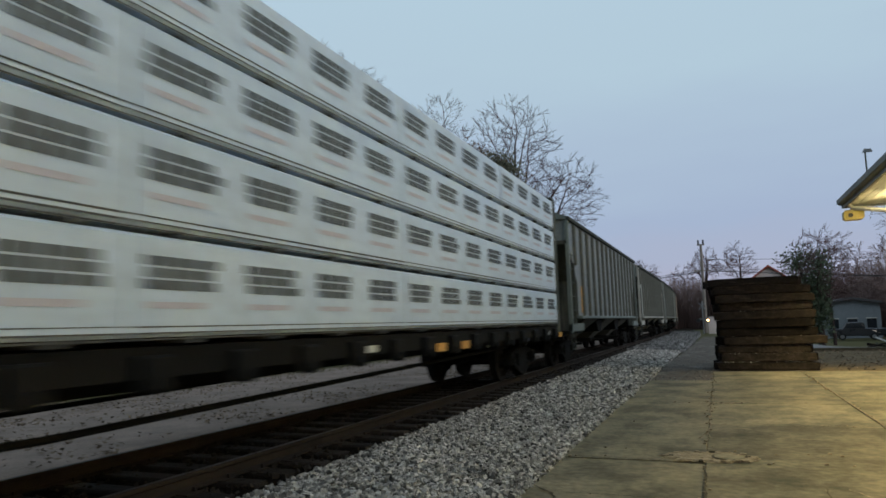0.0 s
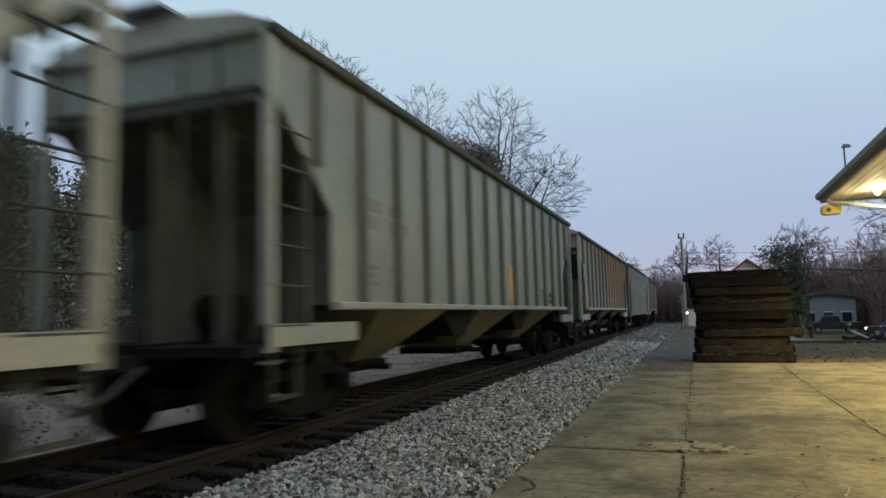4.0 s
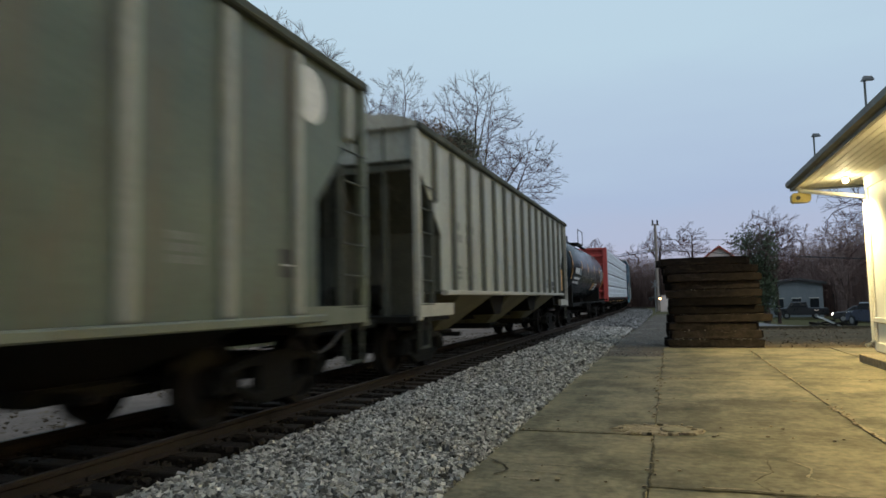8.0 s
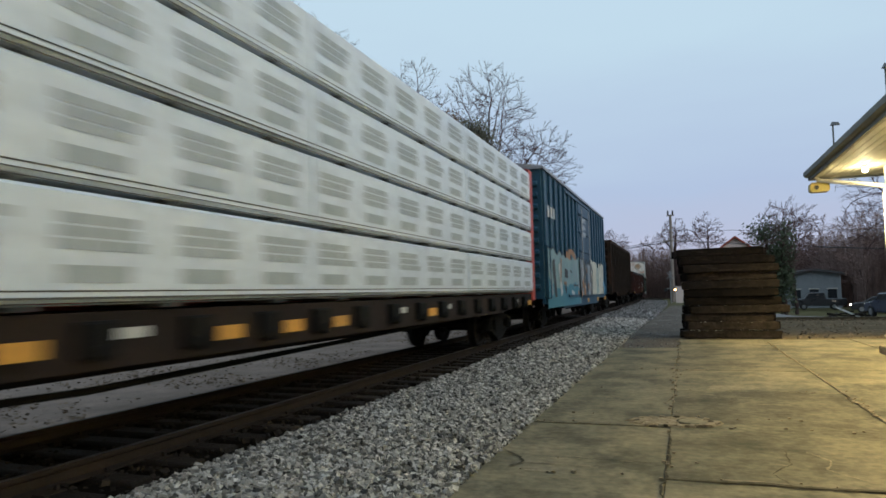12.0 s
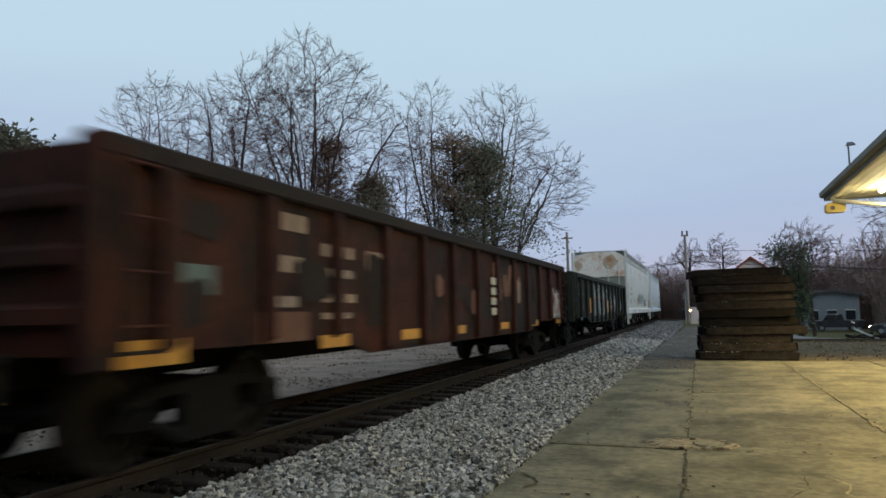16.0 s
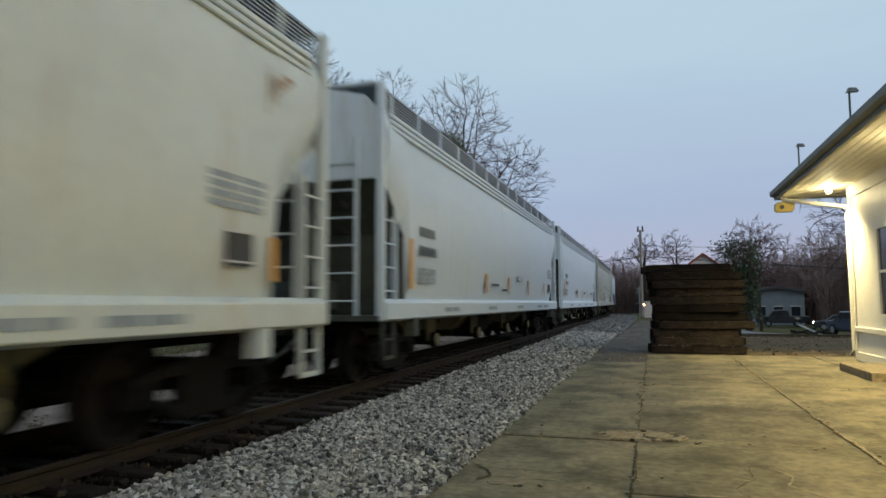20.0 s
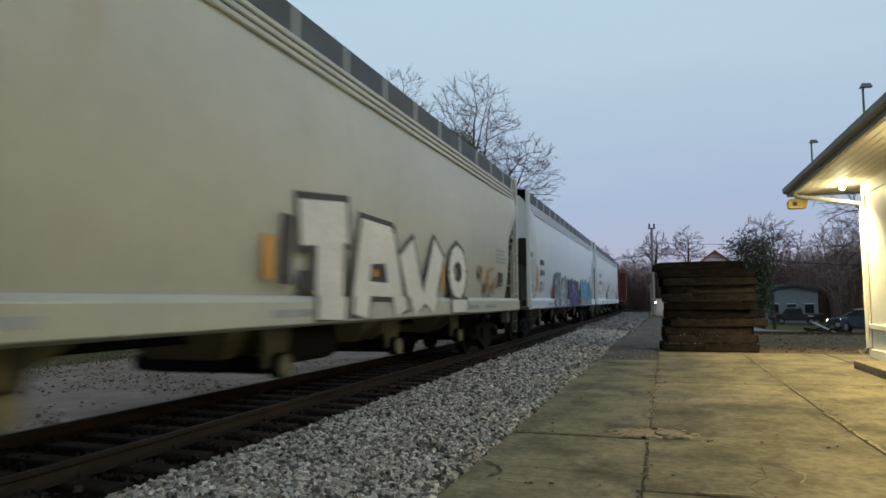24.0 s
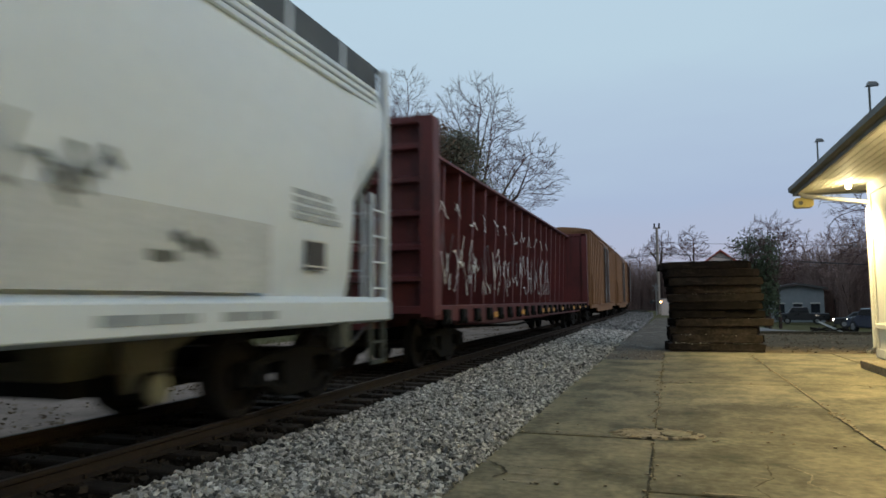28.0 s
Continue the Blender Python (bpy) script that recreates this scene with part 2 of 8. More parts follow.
RUST = (0.20, 0.075, 0.03)
DIRT = (0.10, 0.085, 0.065)
M = {
    # trucks and wheels near black: dim light under the cars put into the colour
    "steel_dark": mat("near_black_truck_steel", (0.006, 0.0062, 0.005), (0.012, 0.011, 0.009), 0.9, 0.0, 3, 40, spec=0.15),
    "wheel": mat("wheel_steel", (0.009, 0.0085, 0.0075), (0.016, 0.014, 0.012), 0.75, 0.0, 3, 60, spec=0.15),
    "rail_top": mat("worn_rail_head", (0.05, 0.042, 0.035), (0.03, 0.025, 0.021), 0.6, 0.3, 2, 50, 0.05),
    "rail": mat("rusty_rail", (0.034, 0.026, 0.020), (0.022, 0.017, 0.013), 0.9, 0.0, 2, 60, spec=0.15),
    # darker than creosoted wood: the train's shade is part of this colour
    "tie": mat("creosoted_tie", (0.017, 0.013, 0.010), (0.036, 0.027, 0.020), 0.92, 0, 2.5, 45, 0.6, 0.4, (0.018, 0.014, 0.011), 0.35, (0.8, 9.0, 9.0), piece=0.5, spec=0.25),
    "old_tie": mat("weathered_creosoted_tie", (0.013, 0.0102, 0.0090), (0.044, 0.034, 0.0285), 0.92, 0, 3.5, 15, 1.0, 0.6, (0.085, 0.068, 0.056), 0.16, (1.5, 9.0, 12.0), piece=0.75, spec=0.12, grain=0.22),
    "leaf": mat("tan_leaf_litter", (0.20, 0.14, 0.09), (0.11, 0.08, 0.055), 0.9, 0, 3, 40, 0.0, piece=0.6, spec=0.1),
    "weed": mat("olive_winter_weeds", (0.085, 0.095, 0.035), (0.12, 0.10, 0.05), 0.9, 0, 0.8, 40, 0.0, piece=0.4, spec=0.1),
    "dead_leaf": mat("reddish_dead_leaves", (0.20, 0.085, 0.065), (0.13, 0.06, 0.05), 0.9, 0, 3, 40, 0.0, piece=0.3, spec=0.1),
    "tie_end": mat("sawn_tie_end", (0.06, 0.044, 0.034), (0.03, 0.022, 0.018), 0.9, 0, 6, 60, 0.5, piece=0.3),
    "stone": mat("ballast_stone", (0.44, 0.415, 0.37), (0.17, 0.158, 0.138), 0.9, 0, 14, 90, 0.4, piece=0.85, spec=0.2),
    "stone_far": mat("dusty_ballast_stone", (0.21, 0.205, 0.195), (0.11, 0.107, 0.10), 0.9, 0, 8, 40, 0.4, piece=0.6, spec=0.15),
    "ivy": mat("ivy_leaves", (0.045, 0.066, 0.036), (0.07, 0.085, 0.05), 0.7, 0, 0.6, 8, 0.0, piece=0.4, spec=0.15),
    # oily dirt and stones, with the shade under the train painted in
    "oily": mat("shaded_oily_track_dirt", (0.016, 0.013, 0.010), (0.009, 0.0075, 0.006), 1.0, 0, 3, 30, 0.8, spec=0.0),
    "oily_stone": mat("shaded_oily_ballast", (0.034, 0.028, 0.022), (0.017, 0.014, 0.011), 0.95, 0, 9, 70, 0.4, piece=0.6, spec=0.1),
    # bed darker than its stones: shade of the gaps put into the colour
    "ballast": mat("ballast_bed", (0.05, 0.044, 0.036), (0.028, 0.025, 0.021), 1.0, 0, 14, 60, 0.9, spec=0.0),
    "concrete": mat("worn_concrete_slab", (0.222, 0.184, 0.112), (0.080, 0.074, 0.046), 0.92, 0, 1.1, 11, 0.5, 0.85, (0.054, 0.052, 0.032), 0.52, (1.2, 0.8, 1.0), piece=0.16, spec=0.2, grain=0.34),
    "crack": mat("dirt_in_joint", (0.085, 0.07, 0.042), (0.045, 0.038, 0.024), 0.95, 0, 8, 60, 0.6, spec=0.1),
    "patchc": mat("patched_concrete", (0.33, 0.265, 0.17), (0.13, 0.10, 0.062), 0.9, 0, 9, 50, 0.9, 0.6, spec=0.2),
    "grass": mat("winter_lawn", (0.085, 0.082, 0.034), (0.11, 0.09, 0.05), 0.97, 0, 0.5, 9, 0.7, 0.8, spec=0.05),
    "lawn": mat("yellowed_lawn", (0.145, 0.108, 0.06), (0.07, 0.053, 0.034), 0.95, 0, 1.2, 24, 0.9, 0.8, spec=0.05, grain=0.4),
    "road_grey": mat("pale_asphalt_road", (0.19, 0.18, 0.17), (0.13, 0.125, 0.12), 0.9, 0, 0.6, 30, 0.3, spec=0.15),
    "dirt": mat("bare_earth", (0.32, 0.24, 0.195), (0.165, 0.127, 0.102), 0.97, 0, 0.9, 26, 0.9, 0.7, spec=0.03),
    "asphalt": mat("gravelly_asphalt", (0.15, 0.122, 0.096), (0.07, 0.06, 0.049), 0.95, 0, 1.4, 40, 0.8, 0.6, (0.24, 0.22, 0.19), 0.25, (0.9, 0.4, 1.0), spec=0.1, grain=0.45),
    "white_wall": mat("white_painted_wall", (0.78, 0.76, 0.70), (0.68, 0.66, 0.60), 0.55, 0, 1.5, 30, 0.08),
    "soffit": mat("cream_soffit_boards", (0.74, 0.70, 0.58), (0.66, 0.62, 0.5), 0.6, 0, 1.5, 30, 0.08),
    "roof": mat("grey_shingle", (0.11, 0.11, 0.115), (0.075, 0.075, 0.08), 0.9, 0, 3, 40, 0.5, piece=0.2),
    "gutter": mat("grey_green_fascia", (0.17, 0.18, 0.155), (0.12, 0.125, 0.11), 0.6, 0.0, 2, 30, 0.1),
    "hop_grey": mat("weathered_grey_hopper", (0.33, 0.335, 0.29), (0.21, 0.215, 0.18), 0.55, 0, 0.5, 14, 0.1, 0.6, (0.14, 0.125, 0.09), 0.3),
    "hop_cream": mat("cream_grey_hopper", (0.44, 0.425, 0.36), (0.30, 0.285, 0.23), 0.55, 0, 0.5, 14, 0.1, 0.6, (0.18, 0.15, 0.11), 0.35),
    "hop_rust": mat("rust_stained_grey_hopper", (0.38, 0.375, 0.31), (0.26, 0.25, 0.20), 0.6, 0, 0.5, 14, 0.1, 0.6, (0.14, 0.125, 0.09), 0.3, field=(0.13, 0.75, -3.5, (0.22, 0.095, 0.04), (2.2, 2.2, 0.3))),
    "hop_green": mat("grey_green_hopper", (0.155, 0.17, 0.125), (0.075, 0.09, 0.062), 0.5, 0, 0.3, 14, 0.1, 0.5, (0.08, 0.062, 0.04), 0.35),
    "hop_post": mat("soot_stained_post", (0.115, 0.118, 0.098), (0.17, 0.17, 0.14), 0.7, 0, 1.2, 14, 0.1, 0.6, (0.06, 0.055, 0.045), 0.35, (3.0, 3.0, 0.5), spec=0.3),
    "hop_rustpost": mat("rust_streaked_post", (0.20, 0.115, 0.06), (0.29, 0.26, 0.20), 0.7, 0, 1.2, 14, 0.1, 0.6, (0.15, 0.075, 0.038), 0.5, (3.0, 3.0, 0.6)),
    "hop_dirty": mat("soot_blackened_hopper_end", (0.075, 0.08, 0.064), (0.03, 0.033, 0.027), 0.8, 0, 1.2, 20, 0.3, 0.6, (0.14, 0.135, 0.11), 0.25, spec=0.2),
    "hop_white": mat("white_hopper", (0.555, 0.62, 0.66), (0.51, 0.565, 0.595), 0.4, 0, 0.25, 6, 0.0, 0.5, (0.42, 0.41, 0.37), 0.08, (2.5, 2.5, 0.2), spec=0.55, rough_var=0.03, grain=0.93),
    "hop_stain": mat("stained_cream_hopper", (0.42, 0.435, 0.385), (0.33, 0.335, 0.285), 0.42, 0, 0.3, 6, 0.0, 0.6, (0.28, 0.215, 0.12), 0.10, (1.4, 1.4, 0.25), spec=0.55, rough_var=0.03, grain=0.9),
    "hop_drip": mat("rust_dripped_white_hopper", (0.57, 0.605, 0.565), (0.47, 0.485, 0.435), 0.42, 0, 0.4, 6, 0.0, 0.6, (0.36, 0.25, 0.16), 0.2, (1.6, 1.6, 0.3), spec=0.5, rough_var=0.03, grain=0.9),
    # paler and warmer than the sides: light on the end painted in, plus rust
    "hop_endrust": mat("light_warmed_end_sheet_with_rust", (0.80, 0.76, 0.68), (0.70, 0.64, 0.55), 0.5, 0, 0.5, 10, 0.03, 0.6, (0.45, 0.17, 0.055), 0.45, (1.0, 1.0, 0.8)),
    "walkway": mat("dark_grey_walkway", (0.075, 0.085, 0.09), (0.05, 0.056, 0.06), 0.6, 0.3, 2, 30, 0.1),
    "bay_dark": mat("dark_hopper_bay", (0.085, 0.082, 0.055), (0.045, 0.043, 0.03), 0.8, 0, 1.0, 18, 0.15, 0.6, (0.04, 0.033, 0.022), 0.35),
    "soot": mat("sooty_brown_patch", (0.016, 0.012, 0.010), (0.028, 0.019, 0.015), 0.8, 0, 2, 20, 0.1, spec=0.2),
    "faded_cream": mat("faded_cream_lettering", (0.43, 0.33, 0.245), (0.22, 0.14, 0.095), 0.8, 0, 4, 20, 0.1),
    "rustpatch": mat("faded_rust_patch", (0.16, 0.07, 0.04), (0.10, 0.045, 0.028), 0.8, 0, 2, 20, 0.1),
    "hop_teal": mat("grey_green_hopper_fittings", (0.175, 0.205, 0.18), (0.10, 0.125, 0.11), 0.5, 0, 0.5, 14, 0.1, 0.6, (0.13, 0.12, 0.09), 0.25),
    "faded_tan": mat("faded_tan_lettering", (0.33, 0.235, 0.165), (0.17, 0.10, 0.065), 0.8, 0, 3, 20, 0.1),
    "dullteal": mat("dulled_grey_green_spray_paint", (0.115, 0.165, 0.15), (0.07, 0.10, 0.09), 0.7, 0, 2.5, 20, 0.0),
    "mint": mat("pale_mint_spray_paint", (0.27, 0.385, 0.37), (0.16, 0.27, 0.28), 0.6, 0, 1.0, 20, 0.0),
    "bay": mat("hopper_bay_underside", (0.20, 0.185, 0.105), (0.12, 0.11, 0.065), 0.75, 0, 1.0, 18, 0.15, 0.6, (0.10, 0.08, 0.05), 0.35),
    "black_tank": mat("black_tank_paint", (0.004, 0.0085, 0.012), (0.007, 0.012, 0.015), 0.24, 0, 0.5, 14, 0.0, 0.5, spec=0.22, rough_var=0.03),
    "red": mat("faded_red_steel", (0.50, 0.068, 0.055), (0.36, 0.058, 0.048), 0.6, 0, 0.8, 18, 0.1, 0.5, (0.10, 0.035, 0.025), 0.3),
    "maroon": mat("maroon_centre_beam", (0.115, 0.018, 0.018), (0.055, 0.013, 0.013), 0.6, 0, 0.8, 18, 0.1, 0.5, (0.028, 0.012, 0.011), 0.35),
    "wrap": mat("white_lumber_wrap", (0.595, 0.70, 0.785), (0.50, 0.59, 0.67), 0.36, 0, 1.2, 7, 0.3, 0.5),
    "wrap2": mat("white_lumber_wrap_green_print", (0.72, 0.79, 0.84), (0.60, 0.67, 0.72), 0.36, 0, 1.2, 7, 0.3, 0.5),
    "print_dark": mat("dark_print", (0.045, 0.055, 0.055), (0.09, 0.10, 0.10), 0.6, 0, 6, 40, 0.0),
    "print_green": mat("green_grey_print", (0.33, 0.375, 0.385), (0.46, 0.51, 0.52), 0.6, 0, 6, 40, 0.0),
    "print_red": mat("pale_red_print", (0.50, 0.46, 0.50), (0.56, 0.54, 0.58), 0.6, 0, 6, 40, 0.0),
    "band": mat("dark_packing_strip", (0.05, 0.05, 0.045), (0.1, 0.1, 0.08), 0.7, 0, 6, 40, 0.1),
    "blue": mat("weathered_blue_boxcar", (0.022, 0.085, 0.135), (0.014, 0.05, 0.08), 0.45, 0, 0.5, 14, 0.05, 0.6, (0.02, 0.035, 0.045), 0.35, spec=0.3),
    "brown": mat("rusty_brown_gondola", (0.070, 0.036, 0.020), (0.018, 0.013, 0.010), 0.85, 0, 1.1, 9, 0.2, 0.85, (0.016, 0.012, 0.009), 0.75, (2.2, 2.2, 0.5), spec=0.12, grain=0.4),
    "matt_black": mat("matt_black_opening_plate", (0.004, 0.0045, 0.004), (0.008, 0.007, 0.006), 0.95, 0, 2, 20, 0.1, spec=0.05),
    "post_brown": mat("blackish_brown_posts", (0.026, 0.018, 0.012), (0.013, 0.010, 0.008), 0.85, 0, 1.5, 14, 0.2, 0.7, spec=0.12),
    "redbrown": mat("faded_oxide_red_gondola", (0.062, 0.019, 0.012), (0.010, 0.008, 0.007), 0.75, 0, 1.3, 14, 0.2, 0.95, (0.014, 0.011, 0.009), 0.72, (1.2, 1.2, 0.8), spec=0.15, grain=0.45),
    "blackgon": mat("weathered_black_gondola", (0.013, 0.018, 0.013), (0.032, 0.034, 0.025), 0.7, 0, 0.9, 14, 0.15, 0.7, (0.045, 0.036, 0.024), 0.25, spec=0.2),
    "yellowbox": mat("faded_yellow_boxcar", (0.23, 0.115, 0.045), (0.15, 0.072, 0.034), 0.55, 0, 0.5, 14, 0.08, 0.6, RUST, 0.35),
    "orange_tape": mat("orange_yellow_reflector", (0.66, 0.33, 0.05), (0.55, 0.26, 0.05), 0.45, 0, 4, 40, 0.02),
    "palegrey_paint": mat("pale_grey_green_spray_paint", (0.27, 0.32, 0.29), (0.16, 0.20, 0.18), 0.7, 0, 2.5, 20, 0.0),
    "pinkgrey": mat("pinkish_grey_spray_paint", (0.20, 0.15, 0.145), (0.12, 0.105, 0.10), 0.6, 0, 2.5, 20, 0.0),
    "pale": mat("pale_stencil_paint", (0.62, 0.62, 0.58), (0.45, 0.45, 0.42), 0.6, 0, 6, 40, 0.0),
    "stencil": mat("worn_stencil_paint", (0.05, 0.06, 0.055), (0.13, 0.145, 0.13), 0.6, 0, 6, 40, 0.0),
    "faint_stencil": mat("faded_grey_stencil_paint", (0.10, 0.11, 0.105), (0.19, 0.20, 0.185), 0.6, 0, 6, 40, 0.0),
    "teal": mat("teal_spray_paint", (0.045, 0.20, 0.26), (0.08, 0.26, 0.31), 0.6, 0, 2, 20, 0.0),
    "palegreen": mat("pale_green_spray_paint", (0.30, 0.39, 0.355), (0.22, 0.31, 0.285), 0.6, 0, 2, 20, 0.0),
    "cream": mat("cream_spray_paint", (0.58, 0.55, 0.42), (0.45, 0.44, 0.36), 0.6, 0, 3, 20, 0.0),
    "orange": mat("orange_spray_paint", (0.38, 0.19, 0.085), (0.28, 0.15, 0.075), 0.6, 0, 2, 20, 0.0),
    "violet": mat("pale_violet_spray_paint", (0.13, 0.105, 0.24), (0.09, 0.07, 0.19), 0.6, 0, 2, 20, 0.0),
    "darkgreen": mat("blackish_green_spray_paint", (0.012, 0.03, 0.028), (0.03, 0.05, 0.045), 0.6, 0, 2, 20, 0.0),
    "slate": mat("slate_blue_spray_paint", (0.11, 0.17, 0.22), (0.17, 0.23, 0.28), 0.6, 0, 2, 20, 0.0),
    "dullblue": mat("dull_blue_paint", (0.13, 0.17, 0.20), (0.19, 0.22, 0.24), 0.6, 0, 2, 20, 0.0),
    "orange_rust": mat("orange_rust_stain", (0.36, 0.20, 0.10), (0.40, 0.28, 0.18), 0.7, 0, 3, 20, 0.0),
    "faint_rust": mat("thin_orange_rust_stain", (0.46, 0.30, 0.17), (0.50, 0.37, 0.25), 0.7, 0, 3, 20, 0.0),
    "rustwash": mat("washed_rust_stain", (0.43, 0.36, 0.27), (0.48, 0.44, 0.36), 0.7, 0, 3, 20, 0.0),
    "purple": mat("purple_spray_paint", (0.052, 0.036, 0.125), (0.082, 0.06, 0.17), 0.6, 0, 2, 20, 0.0),
    "sky_blue": mat("blue_spray_paint", (0.06, 0.25, 0.39), (0.12, 0.33, 0.46), 0.6, 0, 2, 20, 0.0),
    "redpaint": mat("red_spray_paint", (0.33, 0.042, 0.045), (0.25, 0.04, 0.04), 0.6, 0, 2, 20, 0.0),
    "greypaint": mat("grey_spray_paint", (0.24, 0.28, 0.30), (0.34, 0.37, 0.38), 0.6, 0, 2, 20, 0.0),
    "greywash": mat("grey_wash_paint", (0.46, 0.495, 0.50), (0.40, 0.43, 0.44), 0.5, 0, 1.2, 20, 0.0),
    "whitepaint": mat("white_spray_paint", (0.70, 0.70, 0.67), (0.58, 0.58, 0.55), 0.6, 0, 2, 20, 0.0),
    "blackpaint": mat("black_spray_paint", (0.02, 0.022, 0.025), (0.05, 0.05, 0.05), 0.6, 0, 2, 20, 0.0),
    "bark": mat("grey_brown_bark", (0.066, 0.048, 0.043), (0.042, 0.031, 0.029), 0.95, 0, 3, 40, 0.4, spec=0.05),
    "twig": mat("winter_twigs", (0.088, 0.050, 0.046), (0.058, 0.035, 0.034), 0.95, 0, 3, 40, 0.0, spec=0.03),
    "far_twig": mat("reddish_far_twigs", (0.135, 0.085, 0.08), (0.095, 0.062, 0.06), 0.95, 0, 0.3, 6, 0.0, spec=0.03),
    "brush": mat("red_brown_brush", (0.27, 0.188, 0.165), (0.19, 0.132, 0.118), 0.95, 0, 0.3, 6, 0.0, piece=0.3, spec=0.05),
    "needle": mat("olive_pine_needles", (0.092, 0.10, 0.072), (0.14, 0.135, 0.092), 0.9, 0, 0.6, 8, 0.0, piece=0.4, spec=0.1),
    "needle_brown": mat("browned_needles", (0.17, 0.115, 0.078), (0.11, 0.085, 0.058), 0.9, 0, 0.6, 8, 0.0, piece=0.4, spec=0.1),
    "pole": mat("grey_utility_pole", (0.30, 0.26, 0.22), (0.2, 0.17, 0.15), 0.9, 0, 2, 30, 0.3),
    "galv": mat("galvanised_metal", (0.36, 0.37, 0.37), (0.28, 0.28, 0.28), 0.45, 0.6, 3, 30, 0.05),
    "black": mat("black_plastic", (0.015, 0.015, 0.016), (0.03, 0.03, 0.03), 0.5, 0, 4, 40, 0.05),
    "siding_red": mat("brick_red_roof", (0.36, 0.085, 0.05), (0.25, 0.06, 0.04), 0.85, 0, 2, 30, 0.3),
    "siding_pale": mat("pale_pink_siding", (0.80, 0.70, 0.64), (0.70, 0.6, 0.55), 0.7, 0, 2, 30, 0.1),
    "siding_grey": mat("blue_grey_siding", (0.27, 0.305, 0.325), (0.20, 0.23, 0.25), 0.7, 0, 2, 30, 0.1),
    "glass": mat("dark_window_glass", (0.02, 0.025, 0.03), (0.03, 0.035, 0.04), 0.12, 0, 2, 10, 0.0),
    "car_dark": mat("dark_car_paint", (0.03, 0.032, 0.036), (0.04, 0.042, 0.046), 0.3, 0.2, 2, 10, 0.0, coat=0.6),
    "car_blue": mat("navy_car_paint", (0.02, 0.035, 0.07), (0.025, 0.04, 0.08), 0.3, 0.2, 2, 10, 0.0, coat=0.6),
    "tyre": mat("tyre_rubber", (0.018, 0.018, 0.018), (0.03, 0.03, 0.03), 0.9, 0, 4, 40, 0.1),
    "lamp_glass": mat("lit_lamp_globe", (1.0, 0.86, 0.52), (1.0, 0.86, 0.52), 0.4, 0, 2, 10, 0, emit=22),
    "headlight": mat("lit_headlamp", (1.0, 0.92, 0.8), (1.0, 0.92, 0.8), 0.4, 0, 2, 10, 0, emit=9),
    "tail_light": mat("lit_tail_lamp", (1.0, 0.08, 0.05), (1.0, 0.08, 0.05), 0.4, 0, 2, 10, 0, emit=6),
    "cross_light": mat("lit_crossing_lamp", (1.0, 0.55, 0.25), (1.0, 0.55, 0.25), 0.4, 0, 2, 10, 0, emit=7),
    "yellow_fix": mat("yellow_floodlight_housing", (0.55, 0.43, 0.12), (0.45, 0.36, 0.1), 0.5, 0, 3, 20, 0.05),
}


